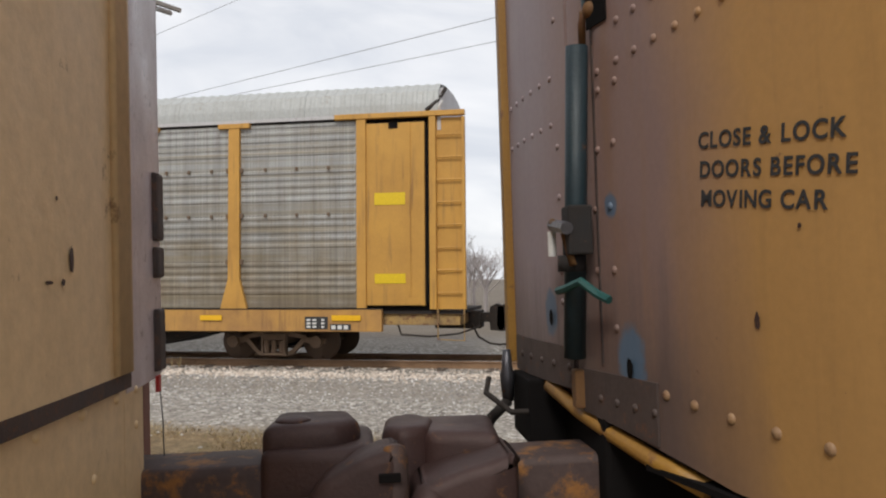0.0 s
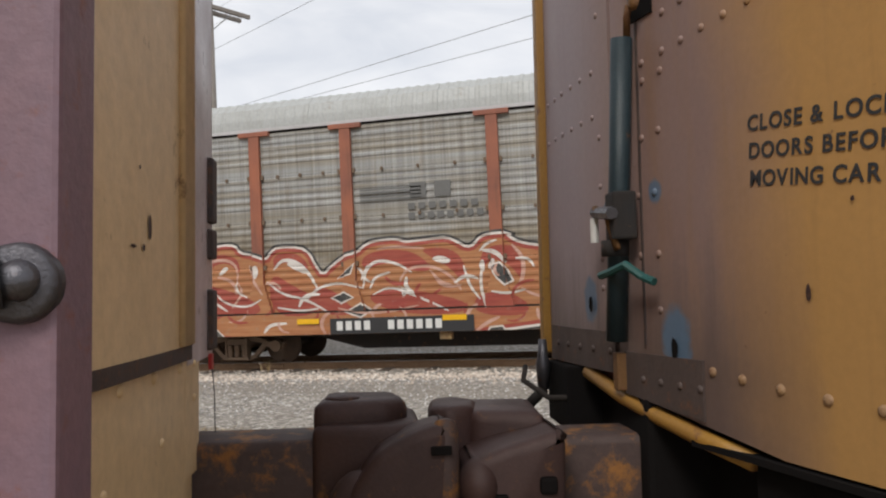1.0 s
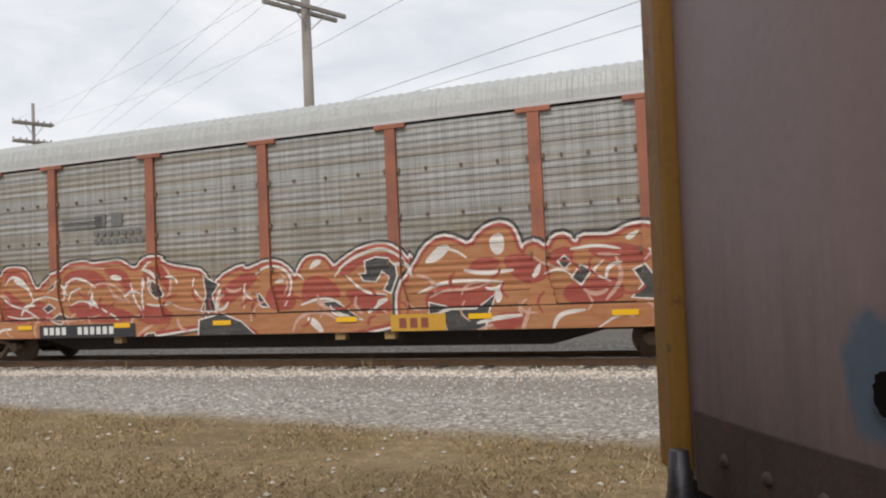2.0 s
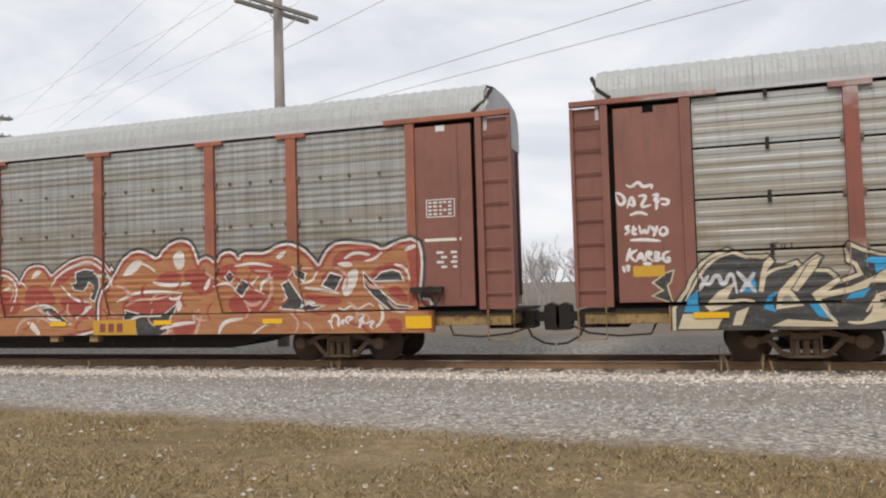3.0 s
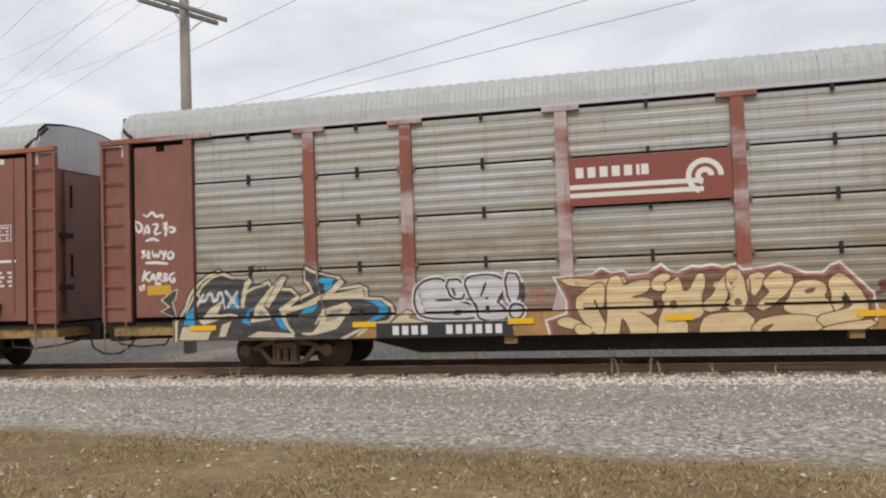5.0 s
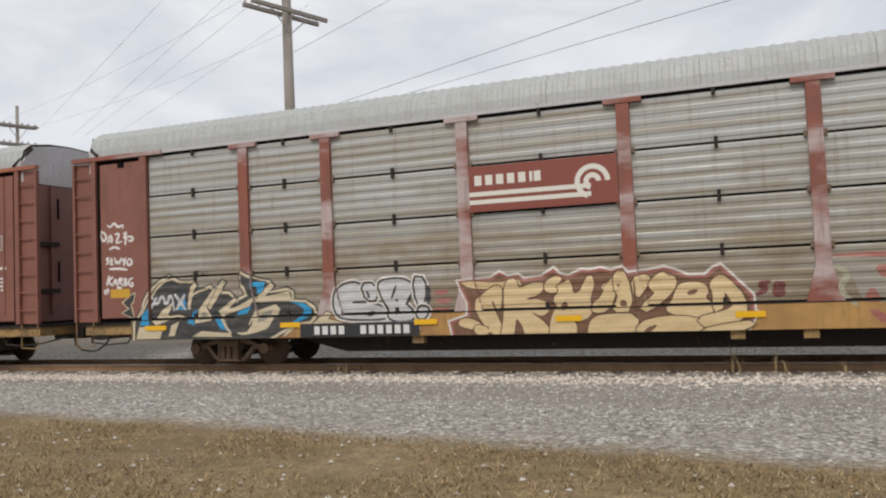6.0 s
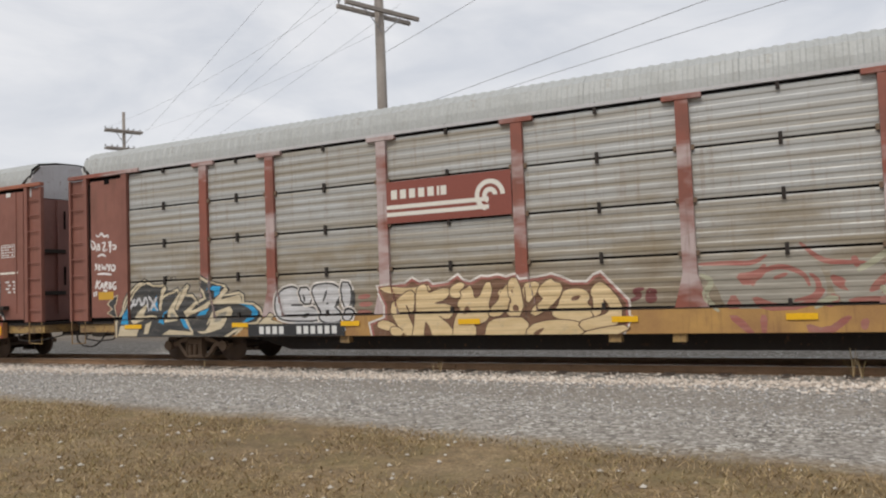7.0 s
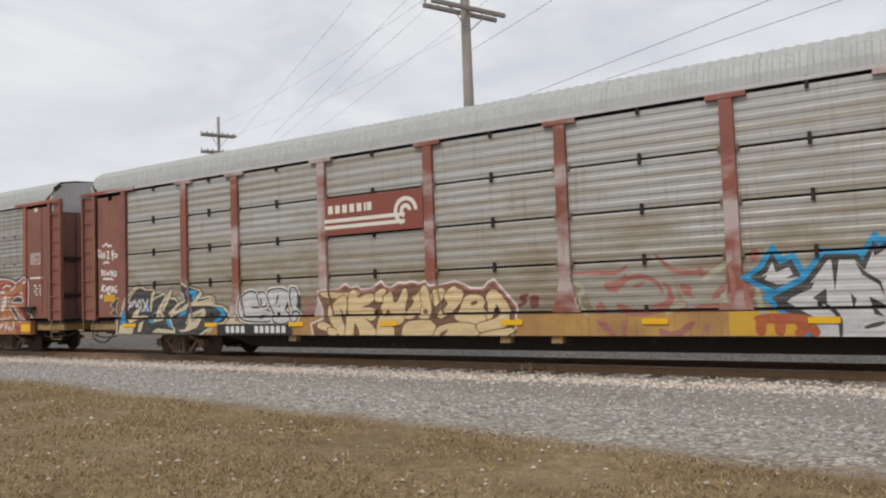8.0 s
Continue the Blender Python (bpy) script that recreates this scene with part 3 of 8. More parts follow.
def side_frame(y):
    """A cast side frame: arched arms to the axle boxes, a window for the springs."""
    bm = bmesh.new()
    bow = [(-1.12, 0.36), (-0.80, 0.37), (-0.66, 0.40), (-0.44, 0.16), (-0.34, 0.11), (0.34, 0.11), (0.44, 0.16), (0.66, 0.40), (0.80, 0.37), (1.12, 0.36), (1.13, 0.47),
           (0.72, 0.51), (0.60, 0.47), (0.38, 0.23), (0.28, 0.19), (-0.28, 0.19), (-0.38, 0.23), (-0.60, 0.47), (-0.72, 0.51), (-1.13, 0.47)]
    slab(bm, bow, "y", y - 0.06, y + 0.06)
    slab(bm, [(-0.74, 0.46), (-0.30, 0.53), (0.30, 0.53), (0.74, 0.46), (0.70, 0.54), (0.30, 0.65), (-0.30, 0.65), (-0.70, 0.54)], "y", y - 0.055, y + 0.055)
    for s in (-1, 1):
        tube(bm, [(s * AXLE, y - 0.14, 0.41), (s * AXLE, y - 0.02, 0.41)], 0.13, 12)
    for x in (-0.17, 0.0, 0.17):
        tube(bm, [(x, y - 0.10, 0.18), (x, y - 0.10, 0.44)], 0.065, 8)
    box(bm, -0.27, -0.23, y - 0.17, y + 0.02, 0.14, 0.60)
    box(bm, 0.23, 0.27, y - 0.17, y + 0.02, 0.14, 0.60)
    box(bm, -0.30, 0.30, y - 0.17, y + 0.02, 0.12, 0.17)
    box(bm, -0.24, 0.24, y - 0.15, y + 0.02, 0.46, 0.58)
    return bm


def make_truck(car, x, wheelsets):
    truck = part("truck", boxed(-0.22, 0.22, -1.05, 1.05, 0.34, 0.6, bevel=0.03), TRUCK, car, "grey-brown cast two-axle truck")
    truck.location = (x, 0, 0)
    for y in (-1.02, 1.02):
        part("side_frame", side_frame(y), TRUCK, truck)
    part("brake_beam", boxed(-0.45, 0.45, -0.8, 0.8, 0.24, 0.30, bevel=0.01), UNDER, truck)
    for s in (-1, 1):
        w = part("wheelset", wheelset_mesh(), WHEEL, truck, "dark rust-brown steel wheels on an axle", True)
        w.location = (s * AXLE, 0, WHEEL_R)
        wheelsets.append((w, s * AXLE))
    return truck


def flat(name, x0, x1, z0, z1, material, car, label="", out=0.0):
    """A painted plate on the near side."""
    return part(name, boxed(x0, x1, SIDE - 0.055 - out - 0.004, SIDE - 0.055 - out, z0, z1), material, car, label)


def blocks(car, x0, x1, z0, z1, widths, material, out=0.004, name="lettering_block"):
    """A row of plain bars where small lettering stands."""
    total = sum(w for w, _ in widths)
    x = x0
    for w, on in widths:
        dx = (x1 - x0) * w / total
        if on:
            flat(name, x, x + dx * 0.66, z0, z1, material, car, out=out)
        x += dx


def make_car(x_mid, style, label):
    car = empty("autorack_car", label, "freight car", "cars of the passing train")
    yellow = style == "yellow"
    base, stain = ((0.56, 0.30, 0.055), (0.43, 0.225, 0.05)) if yellow else ((0.25, 0.098, 0.07), (0.195, 0.08, 0.06))
    if style == "red":
        post_base = (0.36, 0.12, 0.062)
    elif yellow:
        post_base = (0.58, 0.31, 0.06)
    else:
        post_base = (0.28, 0.085, 0.055)
    steel = panel_steel(style + "_panels", car, style != "four")
    paint = car_paint(style + "_frame", car, base, stain, 0.0)
    posts = car_paint(style + "_posts", car, post_base, stain, 0.6 if style == "four" else 0.0)
    sill = car_paint(style + "_sill", car, {"yellow": (0.55, 0.30, 0.07), "red": (0.40, 0.17, 0.06), "four": (0.50, 0.29, 0.085)}[style], (0.27, 0.14, 0.065), 0.0)
    end_paint = worn(style + "_end", *(((0.52, 0.29, 0.07), (0.40, 0.22, 0.06)) if yellow else ((0.25, 0.115, 0.095), (0.20, 0.10, 0.085))), scale=1.5, rough=0.6, rusty=0.1)
    draft = worn(style + "_draft_beam", (0.42, 0.27, 0.09), (0.16, 0.12, 0.09), scale=2.5, rough=0.75, rusty=0.5)

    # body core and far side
    # solid core; the darkness of the inside is put into its colour
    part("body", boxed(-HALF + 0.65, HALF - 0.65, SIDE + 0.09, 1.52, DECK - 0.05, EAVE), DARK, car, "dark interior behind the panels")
    part("far_wall", boxed(-HALF + 0.6, HALF - 0.6, 1.53, 1.6, DECK, EAVE + 0.04), steel, car)
    # panels in four rows
    bays = BAYS if style != "four" else BAYS_FOUR
    rows, z0, h, gap = 4, ROW_FOOT, ROW, ROW_GAP[style]
    made = {}
    for b0, b1 in zip(bays, bays[1:]):
        w = round(b1 - b0 - 0.2, 3)
        for r in range(rows):
            m = pose((b0 + b1) / 2, SIDE + 0.035 + (0.012 if r > 1 and (r + int(b0 * 3)) % 3 == 0 and style == "four" else 0.0), z0 + (r + 0.5) * h, 0, 0, 0)
            if w not in made:
                made[w] = part("side_panel", corrugated(w, h - gap, *RIDGES[style]), steel, car, "ridged galvanised side panel")
                made[w].matrix_basis = m
            else:
                again(made[w], car, m)
    # splice plates and bolts between the rows
    clip = None
    for b0, b1 in zip(bays, bays[1:]):
        for r in range(0, rows + 1):
            spots = [(b0 + b1) / 2] if style == "four" else [b0 + (b1 - b0) * f for f in (0.25, 0.5, 0.75)]
            for x in spots:
                if style != "four" and r in (0, 1, rows):
                    continue
                m = pose(x, SIDE - 0.012, z0 + r * h)
                if clip is None:
                    size = (0.034, 0.11) if style == "four" else (0.028, 0.035)
                    clip = part("clip", boxed(-size[0], size[0], -0.015, 0.02, -size[1], size[1]), UNDER if style == "four" else TRUCK, car, "dark steel clip")
                    clip.matrix_basis = m
                else:
                    again(clip, car, m)
    # posts with a cap and a flared foot
    post = None
    for x in bays[1:-1]:
        if post is None:
            bm = slab(bmesh.new(), [(-0.30, DECK), (0.30, DECK), (0.13, DECK + 0.62), (0.12, EAVE - 0.1), (-0.12, EAVE - 0.1), (-0.13, DECK + 0.62)], "y", SIDE - 0.05, SIDE + 0.05)
            post = part("post", bm, posts, car, "painted steel side post")
            post.location = (x, 0, 0)
            cap = part("post_cap", boxed(-0.36, 0.36, SIDE - 0.065, SIDE + 0.05, EAVE - 0.1, EAVE + 0.0, bevel=0.006), posts, car)
            cap.location = (x, 0, 0)
            side_clip = part("clip", boxed(-0.03, 0.03, SIDE - 0.03, SIDE + 0.02, -0.05, 0.05), TRUCK, car)
            side_clip.location = (x - 0.16, 0, z0 + h)
        else:
            again(post, car, pose(x, 0, 0))
            again(cap, car, pose(x, 0, 0))
        for r in (1, 2, 3):
            for s in (-1, 1):
                again(side_clip, car, pose(x + s * 0.16, 0, z0 + r * h))
    # top rail and roof
    part("top_rail", boxed(-12.9, 12.9, SIDE - 0.03, SIDE + 0.06, EAVE + 0.005, EAVE + 0.07), GREY_END, car)
    # dark strip added as the shade below the top rail
    part("painted_top_shadow", boxed(-11.2, 11.2, SIDE + 0.02, SIDE + 0.08, EAVE - 0.03, EAVE + 0.005), DARK, car)
    sheet = None
    for k in range(9):
        m = pose(-11.52 + 2.88 * k, 0, 0.0)
        if sheet is None:
            sheet = part("roof_sheet", roof_sheet(2.876, 13), ROOF, car, "ribbed pale grey roof sheet")
            sheet.matrix_basis = m
        else:
            again(sheet, car, m)
    # the ends: ladder bay, side door, cap beam, end doors, upper end hood
    for s in (-1, 1):
        xa = lambda x: s * x
        lo = lambda a, b: (min(s * a, s * b), max(s * a, s * b))
        part("corner_post", boxed(*lo(11.22, 11.42), SIDE - 0.05, SIDE + 0.06, DECK, EAVE, bevel=0.01), paint if style == "four" else posts, car)
        part("side_door", boxed(*lo(11.42, 12.66), SIDE - 0.01, SIDE + 0.06, DECK + 0.06, EAVE - 0.12, bevel=0.01), paint, car, "painted steel side door panel")
        if style != "four":
            part("door_edge", boxed(*lo(12.30, 12.36), SIDE - 0.03, SIDE, DECK + 0.25, EAVE - 0.12), paint, car)
        if not (style == "red" and s > 0):
            part("door_slot", boxed(*lo(12.68, 12.74), SIDE - 0.005, SIDE + 0.04, DECK + 0.1, EAVE - 0.2), DARK, car)
        part("ladder_stile", boxed(*lo(12.76, 12.9), SIDE - 0.06, SIDE + 0.06, DECK - 0.02, EAVE - 0.02, bevel=0.008), paint, car)
        part("ladder_panel", boxed(*lo(12.9, 13.46), SIDE + 0.03, SIDE + 0.07, DECK - 0.02, EAVE - 0.05), paint, car)
        part("ladder_stile", boxed(*lo(13.43, 13.5), SIDE - 0.05, SIDE + 0.06, DECK - 0.02, EAVE - 0.05, bevel=0.006), paint, car)
        for k in range(8):
            part("ladder_rung", tube(bmesh.new(), [(s * 12.88, SIDE - 0.03, DECK + 0.32 + 0.46 * k), (s * 13.48, SIDE - 0.03, DECK + 0.32 + 0.46 * k)], 0.016, 6), paint, car)
        part("cap_beam", boxed(*lo(10.75, 13.5), SIDE - 0.075, SIDE + 0.06, EAVE - 0.02, EAVE + 0.085, bevel=0.008), posts, car)
        part("lamp_hole", boxed(*lo(11.9, 12.1), SIDE - 0.02, SIDE + 0.02, EAVE - 0.24, EAVE - 0.12), STENCIL_WHITE if style == "red" else DARK, car)
        # the end wall stands back between the two ladder wings
        part("end_door", boxed(*lo(12.88, 12.97), SIDE + 0.08, 1.5, DECK, EAVE - 0.3, bevel=0.01), end_paint, car, "painted closed end door")
        for y in (-1.3, -0.72, -0.66, 0.66, 0.72, 1.3):
            part("door_bar", boxed(*lo(12.97, 13.03), y - 0.03, y + 0.03, DECK + 0.2, EAVE - 0.35, bevel=0.006), end_paint, car)
        for z in (1.9, 3.15):
            part("door_catch", boxed(*lo(12.97, 13.06), -1.2, -0.5, z, z + 0.12, bevel=0.01), UNDER, car, "black door catch")
        for z in (2.2, 3.9):
            part("door_slit", boxed(*lo(12.97, 12.985), -0.5, -0.44, z, z + 0.55), DARK, car)
        hood = [(-1.58, EAVE - 0.3), (1.58, EAVE - 0.3), (1.58, 5.3), (1.50, 5.56), (1.25, 5.76), (0.6, 5.87), (0.0, 5.9), (-0.6, 5.87), (-1.25, 5.76), (-1.50, 5.56), (-1.58, 5.3)]
        part("end_hood", slab(bmesh.new(), hood, "x", *lo(12.93, 13.0)), GREY_END, car, "pale grey upper end panel")
        part("hood_brace", tube(bmesh.new(), [(s * 12.7, SIDE - 0.02, EAVE + 0.1), (s * 12.92, SIDE + 0.02, EAVE + 0.28), (s * 13.06, -1.35, EAVE + 0.6)], 0.045, 5), UNDER, car, "black bent roof-corner brace")
        part("brace_strap", tube(bmesh.new(), [(s * 12.92, SIDE + 0.0, EAVE + 0.12), (s * 13.04, SIDE + 0.04, EAVE + 0.3)], 0.02, 5), STENCIL_WHITE, car)
        # draft gear below the end
        part("draft_beam", boxed(*lo(11.7, 13.35), -1.45, 1.35, 0.80, DECK - 0.08, bevel=0.02), draft, car, "stained yellow end beam")
        part("draft_pocket", boxed(*lo(12.6, 13.62), -0.32, 0.32, 0.66, DECK - 0.1, bevel=0.03), UNDER, car, "black coupler pocket")
        part("coupler", slab(bmesh.new(), [(s * 13.6, 0.80), (s * 13.8, 0.80), (s * 13.82, 0.62), (s * 14.08, 0.60), (s * 14.14, 0.75), (s * 14.12, 1.12), (s * 13.95, 1.2), (s * 13.82, 1.14), (s * 13.8, 1.0), (s * 13.6, 1.0)], "y", -0.22, 0.2), UNDER, car, "dark knuckle coupler")
        hose = [(s * 13.45, -0.45, 0.78), (s * 13.6, -0.55, 0.50), (s * 13.85, -0.55, 0.36), (s * 14.08, -0.5, 0.33)]
        part("air_hose", tube(bmesh.new(), hose, 0.025, 6), UNDER, car)
        loop = [(s * 12.0, -1.3, 0.82), (s * 12.1, -1.38, 0.60), (s * 12.7, -1.38, 0.56), (s * 13.3, -1.3, 0.62), (s * 13.7, -0.9, 0.75)]
        part("pull_rod", tube(bmesh.new(), loop, 0.022, 6), UNDER, car, "black bent uncoupling rod")
        step = [(s * 12.92, SIDE - 0.02, DECK - 0.02), (s * 12.92, SIDE - 0.02, 0.52), (s * 13.46, SIDE - 0.02, 0.50), (s * 13.46, SIDE - 0.02, DECK - 0.02)]
        part("stirrup", tube(bmesh.new(), step, 0.018, 6), draft, car, "worn steel foot stirrup")
    # side sill, deck line, underframe
    part("side_sill", boxed(-11.75, 11.75, SIDE - 0.05, SIDE + 0.1, SILL, DECK - 0.02, bevel=0.01), sill, car, "stained side sill")
    part("deck_edge", boxed(-11.75, 11.75, SIDE - 0.06, SIDE + 0.1, DECK - 0.018, DECK - 0.002), UNDER, car)
    part("deck", boxed(-13.4, 13.4, SIDE + 0.1, 1.55, DECK - 0.12, DECK - 0.052), UNDER, car)
    part("centre_sill", slab(bmesh.new(), [(-8.2, SILL + 0.1), (-6.4, 0.30), (6.4 if style != "four" else 9.0, 0.30), (8.2 if style != "four" else 9.35, SILL + 0.1)], "y", -0.9, 0.9), UNDER, car, "black underframe")
    part("cross_beam", boxed(-8.3, 8.3 if style != "four" else 9.4, -1.45, 1.4, SILL - 0.05, SILL + 0.3), UNDER, car)
    for x in (-4.5, 1.7, 2.9):
        part("tank" if x > 2 else "bracket", boxed(x, x + 0.25, SIDE + 0.02, SIDE + 0.2, SILL - 0.16, SILL + 0.02, bevel=0.01), draft, car)
    for k, x in enumerate((-11.0, -7.35, -4.15, -1.2, 2.05, 5.1, 8.0, 11.0)):
        wide = 0.62 if abs(x) > 10 else 0.5
        if style == "red" and x > 10:
            flat("reflector", 11.15, 11.72, 0.76, 1.02, REFLECTOR, car, "yellow reflective strip", 0.024)
        else:
            flat("reflector", x - wide / 2, x + wide / 2, 0.90, 1.01, REFLECTOR, car, "yellow reflective strip", 0.024)
    wheelsets = []
    for x in (-9.35 if style != "yellow" else -9.2, (9.35 if style == "red" else 9.2) if style != "four" else 10.6):
        make_truck(car, x, wheelsets)
    return car, x_mid, wheelsets


MOVERS = []
yellow_car = make_car(-66.05, "yellow", "yellow autorack car with grey ridged panels")
red_car = make_car(-37.95, "red", "brown-posted grey autorack car covered low down in red graffiti")
four_car = make_car(-9.75, "four", "grey autorack car with brown ends, several graffiti pieces below")
MOVERS += [yellow_car, red_car, four_car]

# number boards and stencils: bars of the lettering's size
MARK = [(1, 1), (1, 1), (1, 1), (1, 1), (1.6, 0), (1, 1), (1, 1), (1, 1), (1, 1), (1, 1), (1, 1)]
c = four_car[0]
flat("number_board", -7.1, -4.3, SILL + 0.005, 0.97, STENCIL_BLACK, c, "black number board", 0.02)
blocks(c, -6.75, -4.45, 0.73, 0.91, MARK, STENCIL_WHITE, 0.024)
BRAND_RED = plain("board_brown_red", (0.24, 0.065, 0.045), 0.6)
CREAM = plain("board_cream", (0.72, 0.69, 0.62), 0.6)
flat("sign_board", -3.1, -0.14, 3.13, 4.05, BRAND_RED, c, "brown-red sign board with cream shapes", 0.0)
blocks(c, -2.98, -1.55, 3.66, 3.86, [(1, 1), (1, 1), (1, 1), (1, 1), (1, 1), (0.4, 1), (0.9, 1)], CREAM)
flat("sign_stripe", -3.1, -0.65, 3.44, 3.53, CREAM, c, out=0.004)
flat("sign_stripe", -3.1, -0.65, 3.28, 3.37, CREAM, c, out=0.004)
for r_in, r_out in ((0.24, 0.34), (0.07, 0.17)):
    bm = bmesh.new()
    for k in range(18):
        a0, a1 = radians(20 + 250 / 18 * k - 20), radians(20 + 250 / 18 * (k + 1) - 20)
        bm.faces.new([bm.verts.new((-0.62 + r * math.cos(a), SIDE - 0.064, 3.56 + r * math.sin(a))) for r, a in ((r_in, a0), (r_out, a0), (r_out, a1), (r_in, a1))])
    part("sign_ring", bm, CREAM, c, "cream ring shape")
flat("yellow_plate", -12.38, -11.8, 1.70, 1.91, plain("plate_ochre", (0.58, 0.33, 0.03), 0.6), c, "small yellow plate", -0.044)
flat("orange_board", 6.45, 7.85, SILL + 0.02, DECK - 0.04, plain("board_yellow", (0.58, 0.34, 0.035), 0.6), c, "orange-yellow board with red shapes", -0.0078)

c = red_car[0]
flat("number_board", -6.85, -3.75, SILL + 0.005, 1.0, STENCIL_BLACK, c, "black number board", 0.02)
blocks(c, -6.7, -4.35, 0.75, 0.94, MARK, STENCIL_WHITE, 0.024)
FADED_BLACK = plain("faded_black", (0.15, 0.15, 0.145), 0.8)
for k in range(4):
    flat("sign_stripe", -6.1, -4.75, 3.42 + 0.075 * k, 3.45 + 0.075 * k, FADED_BLACK, c, out=-0.05)
blocks(c, -5.0, -3.95, 3.43, 3.75, [(1, 1), (1, 1)], FADED_BLACK, -0.05)
blocks(c, -5.05, -3.5, 3.2, 3.33, [(1, 1)] * 7, FADED_BLACK, -0.05)
blocks(c, -5.05, -3.4, 3.0, 3.13, [(1, 1)] * 8, FADED_BLACK, -0.05)
flat("orange_board", 3.1, 4.35, SILL + 0.01, 1.03, plain("board_orange", (0.55, 0.30, 0.03), 0.6), c, "orange-yellow board with brown shapes", 0.02)
blocks(c, 3.3, 4.05, 0.74, 0.95, [(1, 1)] * 3, BRAND_RED, 0.024)
for x0, x1, z0_, z1_ in ((11.65, 12.28, 3.42, 3.44), (11.65, 12.28, 3.06, 3.08), (11.65, 11.67, 3.06, 3.44), (12.26, 12.28, 3.06, 3.44)):
    flat("stencil_line", x0, x1, z0_, z1_, STENCIL_WHITE, c, out=-0.044)
for k in range(4):
    blocks(c, 11.7, 12.24, 3.11 + 0.08 * k, 3.15 + 0.08 * k, [(1, 1), (1.2, 1), (0.8, 1), (1, k % 2), (1, 1)], STENCIL_WHITE, -0.044)
flat("stencil_line", 11.6, 12.4, 2.56, 2.62, CREAM, c, "cream stencilled bar", -0.044)
for k in range(4):
    blocks(c, 11.95 - 0.1 * (k % 2), 12.4, 2.0 + 0.1 * k, 2.05 + 0.1 * k, [(1, 1), (0.3, 0), (1, 1)], STENCIL_WHITE, -0.044)
part("brake_wheel_stand", boxed(11.3, 12.0, SIDE - 0.2, SIDE - 0.012, 1.5, 1.62, bevel=0.01), UNDER, c)
bm = bmesh.new()
ring = [(11.75 + 0.2 * math.cos(a), SIDE - 0.2, 1.42 + 0.2 * math.sin(a)) for a in [2 * math.pi * k / 16 for k in range(17)]]
part("hand_brake", tube(bm, ring, 0.02, 6), UNDER, c, "black hand-brake wheel")

c = yellow_car[0]
SIGN_YELLOW = plain("plate_yellow", (0.72, 0.50, 0.01), 0.5)
flat("yellow_plate", 11.6, 12.25, 3.28, 3.53, SIGN_YELLOW, c, "small yellow notice plate", -0.04)
flat("yellow_plate", 11.6, 12.25, 1.66, 1.86, SIGN_YELLOW, c, "small yellow notice plate", -0.04)
flat("number_board", 10.1, 10.6, SILL + 0.05, 0.98, STENCIL_BLACK, c, "black stencil board")
flat("number_board", 10.65, 11.1, SILL + 0.03, 0.83, STENCIL_BLACK, c, "black stencil board")
for k in range(3):
    blocks(c, 10.14, 10.56, 0.75 + 0.07 * k, 0.79 + 0.07 * k, [(1, 1), (1, 1), (0.5, 0), (0.8, 1)], STENCIL_WHITE)
blocks(c, 10.68, 11.08, 0.72, 0.8, [(1, 1), (1, 1), (1, 1)], STENCIL_WHITE)


# ---- graffiti: coats of paint that follow the ridges, posts and sill they lie on ----
def spray(name, a, b):
    m, nt, bs, co = begin(name)
    streak = noise_of(nt, scaled(nt, co, (0.9, 1, 5)), 2.0, 4, 0.6)
    col = ramp(nt, streak, [(0.35, a), (0.65, b)])
    rows = noise_of(nt, scaled(nt, co, (0.2, 1, 16)), 1.5, 3, 0.6)
    col = mixed(nt, 0.4, col, ramp(nt, rows, [(0.38, (0.62,) * 3), (0.62, (1.05,) * 3)]), "MULTIPLY")
    col = mixed(nt, ramp(nt, noise_of(nt, co, 7, 5, 0.65), [(0.58, (0, 0, 0)), (0.75, (0.5,) * 3)]), col, (0.30, 0.25, 0.19))
    finish(nt, bs, col, 0.62, 0.0, noise_of(nt, co, 40, 4, 0.6), 0.002, 0.25)
    return m


S_WHITE = spray("spray_white", (0.58, 0.53, 0.48), (0.74, 0.70, 0.66))
S_TAG = spray("spray_tag_white", (0.66, 0.62, 0.60), (0.76, 0.73, 0.71))
S_BLACK = spray("spray_black", (0.032, 0.032, 0.034), (0.075, 0.072, 0.066))
S_RED = spray("spray_red", (0.30, 0.05, 0.038), (0.36, 0.085, 0.052))
S_ORANGE = spray("spray_orange", (0.37, 0.14, 0.055), (0.43, 0.20, 0.085))
S_CREAM = spray("spray_cream", (0.60, 0.44, 0.23), (0.70, 0.54, 0.31))
S_TAN = spray("spray_tan", (0.54, 0.45, 0.30), (0.64, 0.55, 0.39))
S_BROWN = spray("spray_brown", (0.15, 0.075, 0.042), (0.21, 0.11, 0.062))
S_DARKBROWN = spray("spray_dark_brown", (0.10, 0.05, 0.03), (0.15, 0.08, 0.045))
S_BLUE = spray("spray_blue", (0.015, 0.22, 0.46), (0.03, 0.32, 0.58))
S_SILVER = spray("spray_silver", (0.47, 0.465, 0.47), (0.62, 0.615, 0.62))
S_ROSE = spray("spray_rose", (0.31, 0.10, 0.08), (0.37, 0.17, 0.135))
S_PINK = spray("spray_pale_pink", (0.50, 0.27, 0.20), (0.58, 0.38, 0.31))
S_DARKRED = spray("spray_dark_red", (0.13, 0.03, 0.03), (0.18, 0.06, 0.05))
S_REDMARK = spray("spray_mark_red", (0.38, 0.08, 0.03), (0.45, 0.13, 0.04))
S_DUN = spray("spray_dun", (0.27, 0.25, 0.205), (0.34, 0.315, 0.265))
